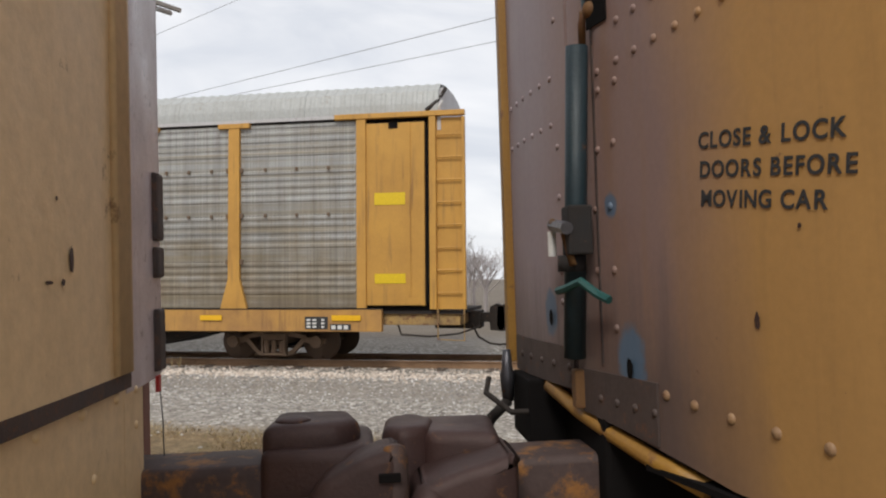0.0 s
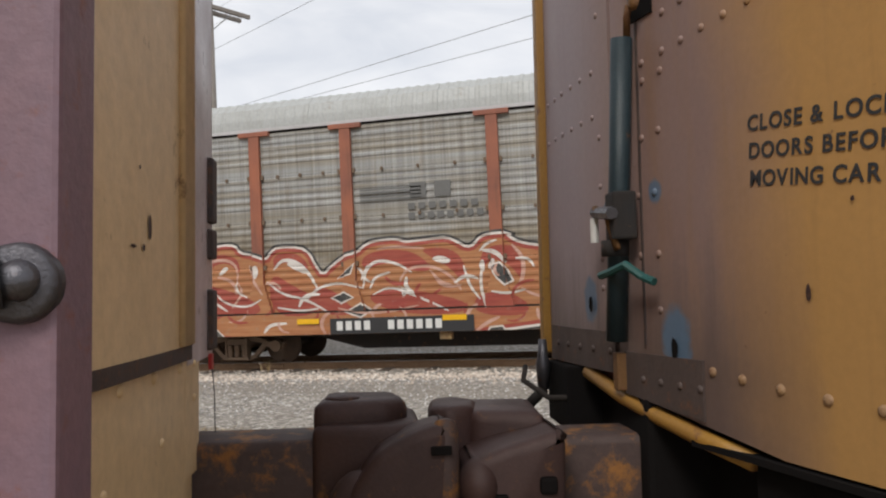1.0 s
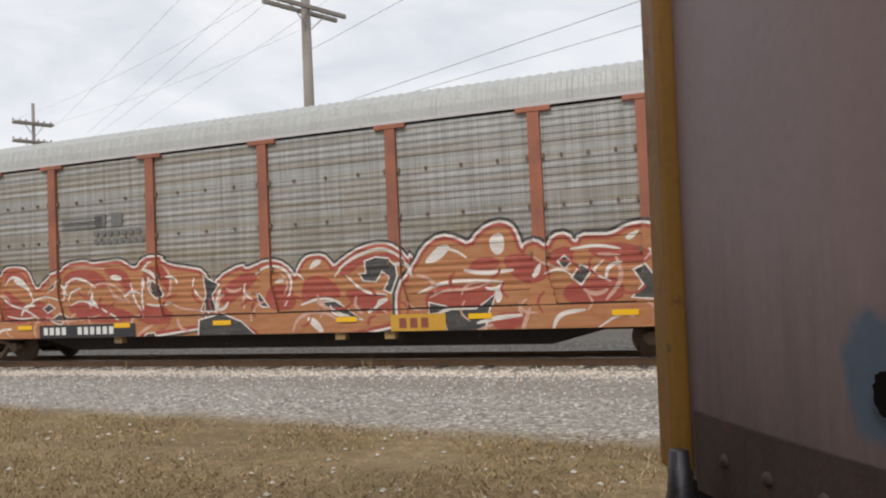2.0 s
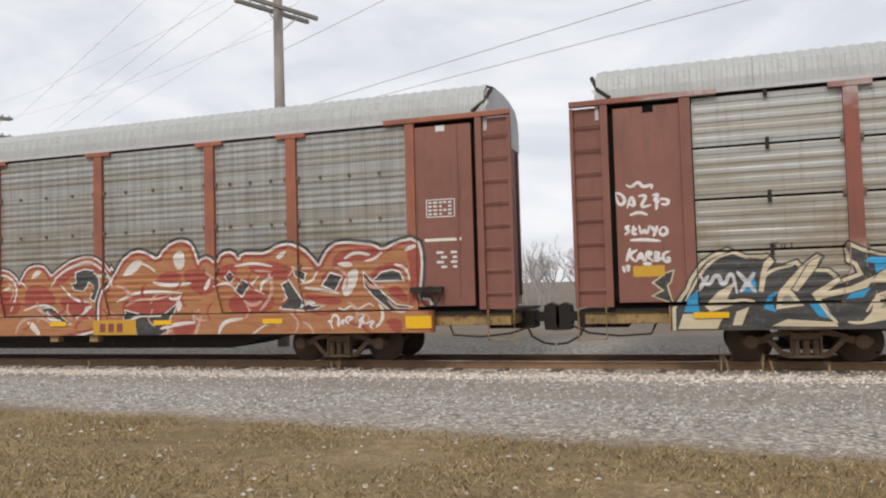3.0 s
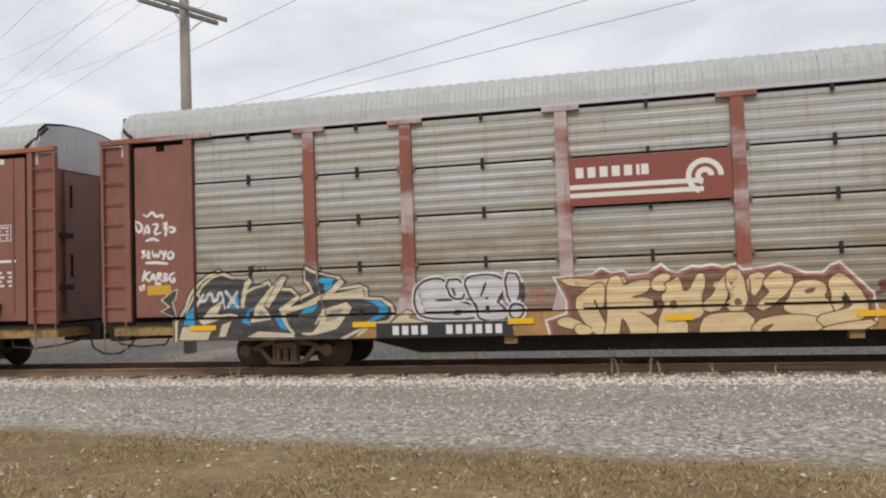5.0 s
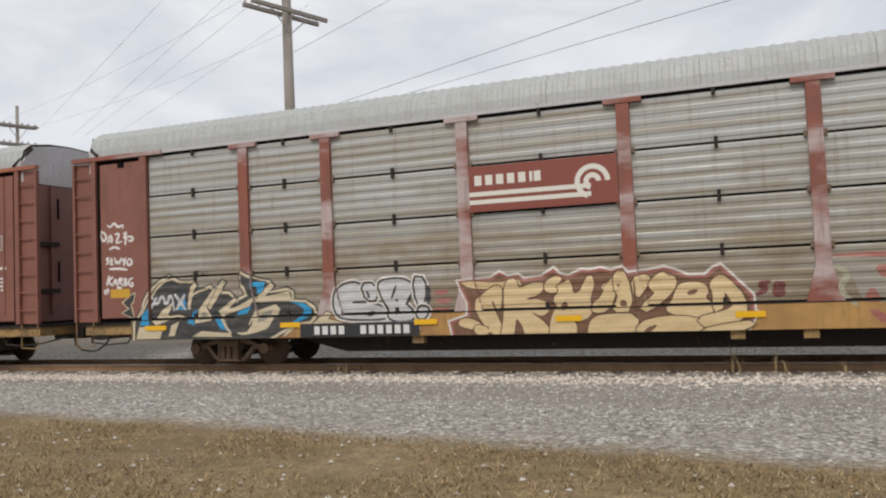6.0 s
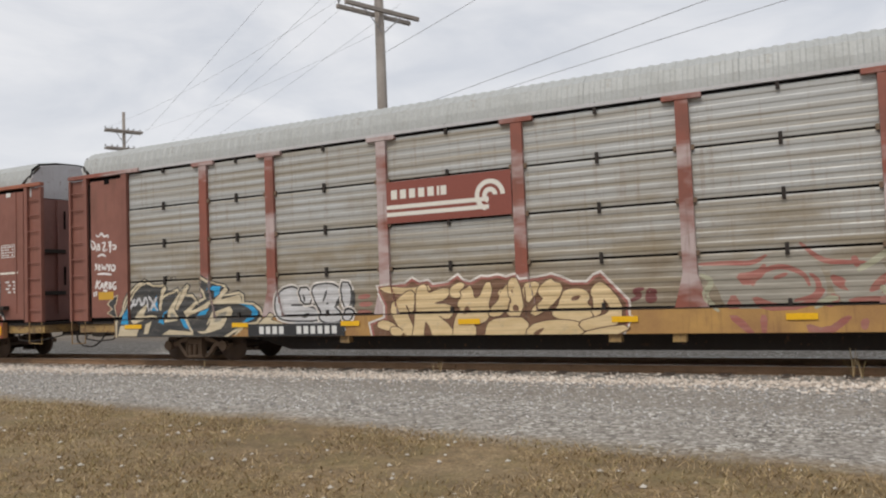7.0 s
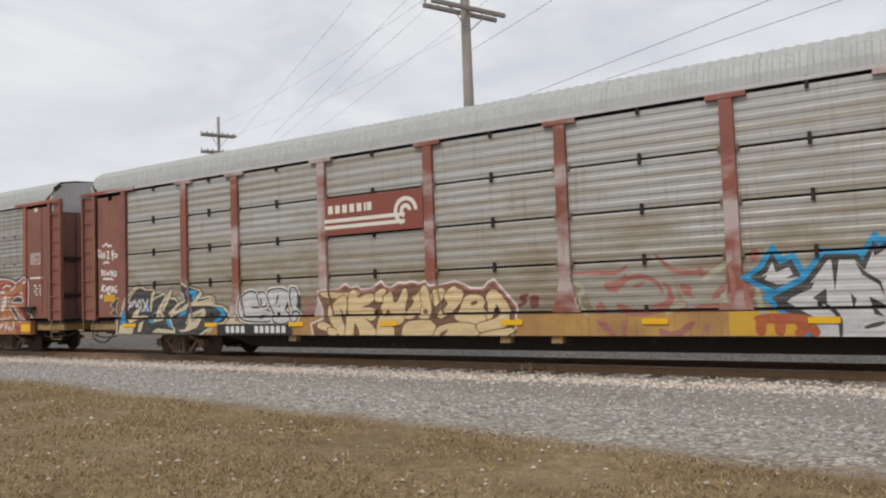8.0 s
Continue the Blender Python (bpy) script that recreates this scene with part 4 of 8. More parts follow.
S_KHAKI = spray("spray_khaki", (0.34, 0.33, 0.23), (0.42, 0.41, 0.30))
RED_LABEL = "orange-red sprayed letters with white edge"


def halved(points, a, b, c):
    """The part of an outline where a x + b z <= c."""
    kept = []
    for p, q in zip(points, points[1:] + points[:1]):
        dp, dq = a * p[0] + b * p[1] - c, a * q[0] + b * q[1] - c
        if dp <= 0:
            kept.append(p)
        if dp * dq < 0:
            u = dp / (dp - dq)
            kept.append((p[0] + (q[0] - p[0]) * u, p[1] + (q[1] - p[1]) * u))
    return kept


def within(points, x0, x1, z0, z1):
    for plane in ((-1, 0, -x0), (1, 0, x1), (0, -1, -z0), (0, 1, z1)):
        points = halved(points, *plane)
        if len(points) < 3:
            return []
    return points


def strips(points, levels):
    """Level-topped quads that fill an outline, broken at the given heights."""
    pts = [(x, round(z, 3)) for x, z in points]
    lo, hi = min(z for _, z in pts), max(z for _, z in pts)
    zs = sorted({z for _, z in pts} | {round(z, 3) for z in levels if lo < z < hi})
    found = []
    for za, zb in zip(zs, zs[1:]):
        mid, cross = (za + zb) / 2, []
        for (xp, zp), (xq, zq) in zip(pts, pts[1:] + pts[:1]):
            if min(zp, zq) < mid < max(zp, zq):
                at = [xp + (xq - xp) * (z - zp) / (zq - zp) for z in (mid, za, zb)]
                cross.append((*at, 1 if zq > zp else -1))
        cross.sort()
        turns = 0
        for left_edge, right_edge in zip(cross, cross[1:]):
            turns += left_edge[3]
            if turns:
                found.append((left_edge[1], right_edge[1], left_edge[2], right_edge[2], za, zb))
    return found


def side_regions(style):
    """The flat and ridged stretches of a car's side: bounds, ridge profile and depth."""
    bays = BAYS_FOUR if style == "four" else BAYS
    flat_face = [(0.0, -9.0), (0.0, 9.0)]
    found = [((-11.74, 11.74, SILL + 0.005, DECK - 0.022), flat_face, SIDE - 0.051)]
    for r in range(2):
        tall = ROW - ROW_GAP[style]
        middle = ROW_FOOT + (r + 0.5) * ROW
        ridge = [(y, z + middle) for y, z in ridge_profile(tall, *RIDGES[style])]
        for b0, b1 in zip(bays, bays[1:]):
            found.append(((b0 + 0.1, b1 - 0.1, middle - tall / 2, middle + tall / 2), ridge, SIDE + 0.034))
    for x in bays[1:-1]:
        found.append(((x - 0.12, x + 0.12, DECK + 0.62, 3.2), flat_face, SIDE - 0.051))
        for k in range(4):
            half = 0.285 - 0.042 * k
            found.append(((x - half, x + half, DECK + 0.155 * k, DECK + 0.155 * (k + 1)), flat_face, SIDE - 0.051))
    for s in (-1, 1):
        found.append(((min(s * 11.22, s * 11.42), max(s * 11.22, s * 11.42), DECK, 3.2), flat_face, SIDE - 0.051))
        found.append(((min(s * 11.42, s * 12.66), max(s * 11.42, s * 12.66), DECK + 0.06, 4.5), flat_face, SIDE - 0.011))
    return found


def side_of(car, style):
    return {"car": car, "regions": side_regions(style), "coats": []}


def coat(side, points, material, label):
    """One coat of paint, laid over those already there."""
    x0, x1 = min(p[0] for p in points), max(p[0] for p in points)
    z0, z1 = min(p[1] for p in points), max(p[1] for p in points)
    layer = 1 + max([c[4] for c in side["coats"] if c[0] < x1 and c[1] > x0 and c[2] < z1 and c[3] > z0], default=0)
    side["coats"].append((x0, x1, z0, z1, layer))
    verts, faces = [], []
    for (rx0, rx1, rz0, rz1), ridge, depth in side["regions"]:
        if rx0 > x1 or rx1 < x0 or rz0 > z1 or rz1 < z0:
            continue
        clipped = within(points, rx0, rx1, rz0, rz1)
        if not clipped:
            continue
        heights, depths = [z for _, z in ridge], [y for y, _ in ridge]
        for a0, a1, b0, b1, za, zb in strips(clipped, heights):
            ya, yb = (depth - 0.0005 * layer + float(np.interp(z, heights, depths)) for z in (za, zb))
            n = len(verts)
            verts += [(a0, ya, za), (a1, ya, za), (b1, yb, zb), (b0, yb, zb)]
            faces.append((n, n + 1, n + 2, n + 3))
    if not faces:
        return
    me = bpy.data.meshes.new("graffiti_coat")
    me.from_pydata(verts, [], faces)
    me.materials.append(material)
    ob = new("graffiti_coat", me)
    ob.parent = side["car"]
    tagged(ob, label)


def softened(points, times, closed=True):
    """Corners cut to curves."""
    for _ in range(times):
        pairs = list(zip(points, points[1:] + points[:1])) if closed else list(zip(points, points[1:]))
        cut = []
        for (xp, zp), (xq, zq) in pairs:
            cut += [(xp * 0.75 + xq * 0.25, zp * 0.75 + zq * 0.25), (xp * 0.25 + xq * 0.75, zp * 0.25 + zq * 0.75)]
        points = cut if closed else [points[0]] + cut + [points[-1]]
    return points


def grown(points, by):
    area = sum(p[0] * q[1] - q[0] * p[1] for p, q in zip(points, points[1:] + points[:1]))
    turn_sign = 1 if area > 0 else -1
    result = []
    for p, q, r in zip(points[-1:] + points[:-1], points, points[1:] + points[:1]):
        d = Vector((q[0] - p[0], q[1] - p[1])).normalized()
        e = Vector((r[0] - q[0], r[1] - q[1])).normalized()
        n = Vector((d.y + e.y, -d.x - e.x)) * turn_sign
        n = n.normalized() if n.length > 1e-3 else d * 1.0
        reach = by / max(0.6, n.dot(Vector((d.y, -d.x)) * turn_sign))
        result.append((q[0] + n.x * reach, q[1] + n.y * reach))
    return result


def sprayed(side, points, material, label, soft):
    coat(side, softened(points, soft), material, label)


def edged(side, points, material, rings, label, soft, inset=0.0):
    points = softened(points, soft)
    for ring_material, by in rings:
        coat(side, grown(points, by), ring_material, label)
    coat(side, grown(points, inset) if inset else points, material, label)


def drawn(side, points, width, material, label):
    """A sprayed line with tapering ends."""
    line = softened(points, 2, False)
    n = len(line) - 1
    one, other = [], []
    for k, p in enumerate(line):
        a, b = line[max(k - 1, 0)], line[min(k + 1, n)]
        d = Vector((b[0] - a[0], b[1] - a[1])).normalized()
        half = width * (0.32 + 0.6 * math.sin(math.pi * k / n))
        one.append((p[0] - d.y * half, p[1] + d.x * half))
        other.append((p[0] + d.y * half, p[1] - d.x * half))
    coat(side, one + other[::-1], material, label)


red_side = side_of(red_car[0], "red")
four_side = side_of(four_car[0], "four")

# the red car: two rows of rounded orange-red letters with white edges over black
edged(red_side, [(-11.7, 0.6), (-11.65, 2.1), (-11.3, 2.45), (-10.8, 2.5), (-10.4, 2.2), (-10.05, 2.46), (-9.87, 2.42), (-9.69, 2.57), (-9.41, 2.66), (-9.07, 2.64), (-8.98, 2.47), (-8.6, 2.39), (-8.33, 2.28), (-8.19, 2.46), (-8.05, 2.55), (-7.52, 2.52), (-7.33, 2.39), (-7.21, 2.14), (-7.02, 1.89), (-6.76, 2.12), (-6.49, 2.29), (-6.24, 2.33), (-5.98, 2.53), (-5.73, 2.57), (-5.35, 2.58), (-5.17, 2.51), (-4.93, 2.52), (-4.63, 2.54), (-4.27, 2.56), (-4.06, 2.45), (-3.86, 2.33), (-3.69, 2.38), (-3.56, 2.54), (-3.33, 2.58), (-2.98, 2.58), (-3.06, 2.55), (-2.77, 2.36), (-2.21, 2.27), (-1.75, 2.18), (-1.57, 1.75), (-1.5, 0.6)], S_ORANGE, ((S_BLACK, 0.10), (S_WHITE, 0.05), (S_RED, 0.0)), RED_LABEL, 1, -0.075)
edged(red_side, [(-1.75, 0.6), (-1.52, 1.68), (-1.3, 2.03), (-0.67, 2.28), (-0.58, 2.14), (-0.14, 2.29), (0.29, 2.32), (0.62, 2.1), (0.75, 1.89), (0.88, 2.22), (1.08, 2.38), (1.46, 2.39), (1.65, 2.2), (1.71, 2.09), (2.03, 2.31), (2.43, 2.5), (2.9, 2.57), (3.28, 2.46), (3.51, 2.15), (3.58, 2.28), (3.64, 1.99), (3.34, 1.55), (3.4, 0.6)], S_ORANGE, ((S_BLACK, 0.10), (S_WHITE, 0.05), (S_RED, 0.0)), RED_LABEL, 1, -0.075)
edged(red_side, [(3.3, 0.6), (3.25, 1.1), (3.29, 1.61), (3.65, 2.05), (3.89, 2.43), (4.27, 2.65), (4.63, 2.56), (4.89, 2.39), (5.14, 2.69), (5.5, 2.85), (5.78, 2.78), (5.91, 2.57), (6, 2.22), (6.07, 2.37), (6.32, 2.42), (6.52, 2.25), (6.66, 2.49), (6.93, 2.52), (7.09, 2.29), (7.2, 2.47), (7.52, 2.45), (7.8, 2.44), (8.1, 2.6), (8.42, 2.64), (8.72, 2.51), (8.96, 2.27), (9.11, 2.08), (9.27, 2.37), (9.46, 2.57), (9.76, 2.61), (10.11, 2.56), (10.4, 2.54), (10.62, 2.39), (10.97, 2.57), (11.42, 2.62), (11.51, 2.26), (11.47, 1.71), (11.38, 1.35), (11.74, 1.33), (11.76, 0.61), (11.75, 0.6)], S_ORANGE, ((S_BLACK, 0.12), (S_WHITE, 0.055), (S_RED, 0.0)), RED_LABEL, 1, -0.075)
sprayed(red_side, [(5.55, 2.17), (6.18, 2.2), (6.7, 1.78), (6.22, 1.51), (5.75, 1.73)], S_RED, "", 2)
sprayed(red_side, [(3.78, 1.24), (4.09, 1.62), (4.75, 1.57), (5.32, 1.64), (5.43, 1.37), (5.02, 1.1), (4.3, 1.15)], S_RED, "", 2)
sprayed(red_side, [(9.38, 2.02), (9.52, 2.49), (10.57, 2.49), (10.67, 2.3), (10.33, 2.2), (9.8, 2.25)], S_RED, "", 2)
sprayed(red_side, [(6.76, 1.49), (7.49, 1.7), (7.98, 1.6), (8.01, 1.15), (6.88, 1.1)], S_RED, "", 2)
sprayed(red_side, [(11.14, 2.53), (11.49, 2.55), (11.45, 1.38), (11.19, 1.21), (11.31, 1.94)], S_RED, "", 2)
sprayed(red_side, [(4.91, 2.07), (5.27, 2.18), (5.62, 2.04), (5.33, 1.81), (4.83, 1.82)], S_RED, "", 2)
sprayed(red_side, [(9.2, 2.02), (9.74, 2.02), (9.96, 1.88), (9.6, 1.55), (9.12, 1.68)], S_RED, "", 2)
sprayed(red_side, [(7.25, 2.28), (8.03, 2.31), (8.65, 2.05), (8.39, 1.84), (7.5, 1.97)], S_RED, "", 2)
sprayed(red_side, [(6.45, 2.14), (6.99, 2.33), (7.09, 2.05), (6.7, 1.76)], S_RED, "", 2)
sprayed(red_side, [(10.32, 1.98), (10.78, 2.18), (11.23, 2.11), (11.17, 1.94), (10.66, 2.01), (10.37, 1.75)], S_RED, "", 2)
sprayed(red_side, [(10.93, 1.73), (11.2, 1.39), (11.14, 1.28), (10.64, 1.52)], S_RED, "", 2)
sprayed(red_side, [(8.63, 1.58), (9.71, 1.43), (9.59, 1.26), (8.99, 1.34)], S_RED, "", 2)
sprayed(red_side, [(5.38, 1.03), (6.14, 1.02), (5.99, 0.68), (5.29, 0.66)], S_RED, "", 2)
sprayed(red_side, [(10.62, 0.96), (11.07, 0.99), (11.06, 0.66), (10.89, 0.67)], S_RED, "", 2)
sprayed(red_side, [(-1.22, 1.18), (0, 0.66), (-0.69, 0.67), (-1.44, 1.18)], S_RED, "", 2)
sprayed(red_side, [(-1.39, 1.68), (-0.58, 2.14), (-0.15, 1.99), (-0.68, 1.59), (-1.22, 1.25)], S_RED, "", 2)
sprayed(red_side, [(0.96, 1.95), (1.61, 1.93), (2.01, 1.38), (1.19, 1.46), (0.86, 1.3)], S_RED, "", 2)
sprayed(red_side, [(1.78, 1.99), (2.35, 2.33), (3.28, 2.37), (3.46, 2.06), (3.2, 2.2), (2.42, 2.17), (2.02, 1.85)], S_RED, "", 2)
sprayed(red_side, [(1.85, 1.65), (2.8, 1.5), (3.18, 1.29), (3.1, 1.03), (2.32, 1.11)], S_RED, "", 2)
sprayed(red_side, [(0.11, 1.84), (0.7, 1.69), (0.77, 1.17), (-0.08, 1.23)], S_RED, "", 2)
sprayed(red_side, [(-8.27, 2.07), (-7.68, 1.7), (-7.11, 1.42), (-7.19, 1.06), (-8.24, 1.09)], S_RED, "", 2)
sprayed(red_side, [(-6.15, 1.44), (-5.4, 1.61), (-3.91, 1.3), (-3.87, 1.01), (-5.42, 1.05)], S_RED, "", 2)
sprayed(red_side, [(-10, 1.89), (-9.04, 1.61), (-8.43, 1.34), (-8.51, 1.1), (-10.1, 1.15)], S_RED, "", 2)
sprayed(red_side, [(-6.11, 2.33), (-5.36, 2.41), (-4.88, 2.27), (-4.53, 1.9), (-5.14, 1.93), (-5.5, 2.16), (-6.13, 1.97)], S_RED, "", 2)
sprayed(red_side, [(-4.87, 2.38), (-4.16, 2.37), (-3.88, 1.99), (-3.96, 1.59), (-4.18, 1.94), (-4.64, 2.2)], S_RED, "", 2)
sprayed(red_side, [(-3.57, 2.31), (-2.99, 2.4), (-2.66, 2.15), (-2.75, 1.6), (-2.96, 1.94), (-3.35, 2.13), (-3.59, 1.86)], S_RED, "", 2)
sprayed(red_side, [(-3.73, 1.41), (-3.04, 1.44), (-2.6, 1.15), (-2.72, 0.93), (-3.75, 1)], S_RED, "", 2)
sprayed(red_side, [(-8.19, 2.43), (-7.52, 2.43), (-7.28, 2.02), (-7.54, 2.1), (-7.93, 2.27), (-8.14, 2.06)], S_RED, "", 2)
sprayed(red_side, [(-9.85, 2.26), (-9.56, 2.5), (-9.01, 2.41), (-8.95, 1.98), (-9.22, 2.3), (-9.64, 2.25), (-9.83, 1.89)], S_RED, "", 2)
sprayed(red_side, [(-7.29, 1.78), (-6.65, 1.52), (-6.17, 1.03), (-7.19, 1.11)], S_RED, "", 2)
edged(red_side, [(3.96, 1.24), (4.3, 1.16), (4.45, 1.09), (5.02, 1.09), (5.4, 1.37), (5.28, 1.06), (5.15, 0.56), (4.4, 0.57), (4.3, 1.06), (4, 1.03)], S_BLACK, ((S_WHITE, 0.035),), "black gap with white edge", 0)
edged(red_side, [(6.75, 1.98), (6.86, 2.07), (6.98, 1.96), (6.85, 1.85)], S_BLACK, ((S_WHITE, 0.035),), "black gap with white edge", 0)
edged(red_side, [(7.01, 1.66), (7.18, 1.88), (7.37, 1.79), (7.17, 1.53)], S_BLACK, ((S_WHITE, 0.035),), "black gap with white edge", 0)
edged(red_side, [(8.2, 1.75), (8.4, 1.84), (8.63, 1.52), (8.74, 1.37), (8.92, 1.26), (9.2, 1.27), (8.92, 1.18), (8.15, 1.24), (8.38, 1.47)], S_BLACK, ((S_WHITE, 0.035),), "black gap with white edge", 0)
edged(red_side, [(8.52, 2.12), (8.78, 1.98), (8.73, 1.84), (8.58, 1.95)], S_BLACK, ((S_WHITE, 0.035),), "black gap with white edge", 0)
edged(red_side, [(9.2, 1.72), (9.39, 1.97), (9.65, 1.89), (9.49, 1.6)], S_BLACK, ((S_WHITE, 0.035),), "black gap with white edge", 0)
edged(red_side, [(10.4, 1.79), (10.6, 1.94), (10.83, 1.99), (11, 1.94), (11.08, 1.77)], S_BLACK, ((S_WHITE, 0.035),), "black gap with white edge", 0)
edged(red_side, [(10.18, 1.96), (10.37, 1.75), (10.59, 1.52), (10.91, 1.25), (11.27, 1.21), (11.08, 1.12), (10.76, 1.17), (10.43, 1.44), (10.21, 1.68)], S_BLACK, ((S_WHITE, 0.035),), "black gap with white edge", 0)
edged(red_side, [(2.46, 1.79), (2.37, 1.92), (2.53, 1.92), (2.5, 2.19), (2.75, 2.26), (3.05, 2.22), (3.24, 2.06), (3.27, 1.85), (3.12, 1.51), (2.95, 1.57), (3.1, 1.83), (2.9, 1.98), (2.74, 1.76)], S_BLACK, ((S_WHITE, 0.035),), "black gap with white edge", 0)
edged(red_side, [(-0.28, 1.58), (-0.16, 1.57), (0.06, 1.29), (-0.11, 1.31)], S_BLACK, ((S_WHITE, 0.035),), "black gap with white edge", 0)
edged(red_side, [(1.32, 1.33), (1.72, 1.35), (2.41, 0.95), (2.24, 0.98)], S_BLACK, ((S_WHITE, 0.035),), "black gap with white edge", 0)
edged(red_side, [(-1.75, 2.04), (-1.35, 1.84), (-1.54, 1.61), (-1.44, 1.24), (-1.84, 1.25), (-1.68, 1.61)], S_BLACK, ((S_WHITE, 0.035),), "black gap with white edge", 0)
edged(red_side, [(-1.84, 1.02), (-1.22, 1.15), (-0.69, 0.96), (-0.26, 0.61), (-1.88, 0.62)], S_BLACK, ((S_WHITE, 0.035),), "black gap with white edge", 0)
edged(red_side, [(-3.38, 1.96), (-3.19, 2), (-3.06, 1.86), (-2.96, 1.65), (-3.1, 1.59), (-3.25, 1.73)], S_BLACK, ((S_WHITE, 0.035),), "black gap with white edge", 0)
edged(red_side, [(-6.66, 1.85), (-6.3, 2.11), (-6.38, 1.94)], S_BLACK, ((S_WHITE, 0.035),), "black gap with white edge", 0)
edged(red_side, [(-6.81, 1.43), (-6.53, 1.53), (-6.35, 1.43), (-6.6, 1.33)], S_BLACK, ((S_WHITE, 0.035),), "black gap with white edge", 0)
edged(red_side, [(-6.47, 1.13), (-6.16, 1.28), (-5.96, 1.14), (-6.17, 1.03)], S_BLACK, ((S_WHITE, 0.035),), "black gap with white edge", 0)
edged(red_side, [(-5.25, 1.57), (-5.11, 1.53), (-5.23, 1.45)], S_BLACK, ((S_WHITE, 0.035),), "black gap with white edge", 0)
edged(red_side, [(-3.54, 0.5), (-3.42, 0.72), (-3.19, 0.74), (-3.03, 0.49)], S_BLACK, ((S_WHITE, 0.035),), "black gap with white edge", 0)
edged(red_side, [(-9.77, 0.66), (-9.55, 0.82), (-9.35, 0.65)], S_BLACK, ((S_WHITE, 0.035),), "black gap with white edge", 0)
sprayed(red_side, [(5.29, 2.53), (5.63, 2.67), (5.66, 2.23), (5.41, 2.15)], S_WHITE, "white sprayed shine", 2)
sprayed(red_side, [(3.82, 2.06), (4.22, 2.46), (4.54, 2.44), (4.21, 2.1)], S_WHITE, "white sprayed shine", 2)
sprayed(red_side, [(9.62, 1.61), (9.83, 2.02), (10.07, 2.07), (10.02, 1.71), (9.77, 1.41)], S_WHITE, "white sprayed shine", 2)
sprayed(red_side, [(8.01, 2.4), (8.39, 2.55), (8.15, 2.3)], S_WHITE, "white sprayed shine", 2)
sprayed(red_side, [(6.2, 1.75), (6.42, 2.03), (6.38, 1.77), (6.24, 1.65)], S_WHITE, "white sprayed shine", 2)
sprayed(red_side, [(5.39, 1.49), (5.6, 1.55), (5.54, 1.24), (5.42, 1.18)], S_WHITE, "white sprayed shine", 2)
sprayed(red_side, [(1.07, 2.08), (1.24, 2.31), (1.47, 2.28), (1.27, 2.12)], S_WHITE, "white sprayed shine", 2)
sprayed(red_side, [(0.12, 1.81), (0.4, 1.94), (0.47, 1.83)], S_WHITE, "white sprayed shine", 2)
sprayed(red_side, [(0.99, 1.03), (1.27, 1.02), (1.51, 0.7), (1.34, 0.68)], S_WHITE, "white sprayed shine", 2)
sprayed(red_side, [(-7.88, 2.2), (-7.73, 2.29), (-7.47, 2.09), (-7.35, 1.93), (-7.67, 2.07)], S_WHITE, "white sprayed shine", 2)
sprayed(red_side, [(-4.64, 2.14), (-4.46, 2.24), (-4.17, 2.12), (-4.29, 2.03)], S_WHITE, "white sprayed shine", 2)
sprayed(red_side, [(-9.51, 2), (-9.36, 2.22), (-9.22, 2.17), (-9.36, 2.05)], S_WHITE, "white sprayed shine", 2)
sprayed(red_side, [(-3.45, 1.97), (-3.33, 2.13), (-3.26, 2.05), (-3.39, 1.85)], S_WHITE, "white sprayed shine", 2)
sprayed(red_side, [(-3.65, 1.98), (-3.51, 2.14), (-3.5, 1.8)], S_WHITE, "white sprayed shine", 2)
sprayed(red_side, [(-8.74, 2.09), (-8.53, 2.23), (-8.47, 2.02), (-8.62, 1.84)], S_WHITE, "white sprayed shine", 2)
sprayed(red_side, [(9.5, 2.18), (9.8, 2.23), (9.97, 2.13), (9.74, 2.09)], S_WHITE, "white sprayed shine", 2)
drawn(red_side, [(4.76, 1.9), (5.19, 1.81), (5.82, 1.86)], 0.05, S_WHITE, "white sprayed line")
drawn(red_side, [(3.71, 1.45), (4.17, 1.64), (4.75, 1.7), (5.6, 1.63)], 0.04, S_WHITE, "white sprayed line")
drawn(red_side, [(3.94, 1.34), (4.31, 1.51), (4.89, 1.49), (5.39, 1.65)], 0.03, S_PINK, "pale pink sprayed line")
drawn(red_side, [(9.72, 2.28), (9.99, 2.42), (10.33, 2.34)], 0.04, S_WHITE, "white sprayed line")
drawn(red_side, [(6.98, 2.21), (7.51, 2.27), (7.96, 2.17)], 0.035, S_WHITE, "white sprayed line")
drawn(red_side, [(7.86, 2.03), (7.96, 1.72), (7.9, 1.48), (7.63, 1.19)], 0.05, S_PINK, "pale pink sprayed line")
drawn(red_side, [(10.89, 2.12), (11.17, 2.03), (11.26, 1.77)], 0.04, S_WHITE, "white sprayed line")
drawn(red_side, [(11.13, 2.41), (11.42, 2.49)], 0.05, S_WHITE, "white sprayed line")
drawn(red_side, [(5.96, 0.63), (6.14, 1.09)], 0.05, S_PINK, "pale pink sprayed line")
drawn(red_side, [(6.59, 0.65), (6.68, 0.89), (6.88, 0.99), (7.24, 1.02)], 0.05, S_WHITE, "white sprayed line")
drawn(red_side, [(5.02, 0.81), (5.44, 0.91), (6, 0.95)], 0.05, S_WHITE, "white sprayed line")
drawn(red_side, [(5.01, 0.66), (5.37, 0.78)], 0.03, S_PINK, "pale pink sprayed line")
drawn(red_side, [(8.76, 1.67), (9.24, 1.61), (9.6, 1.53)], 0.035, S_WHITE, "white sprayed line")
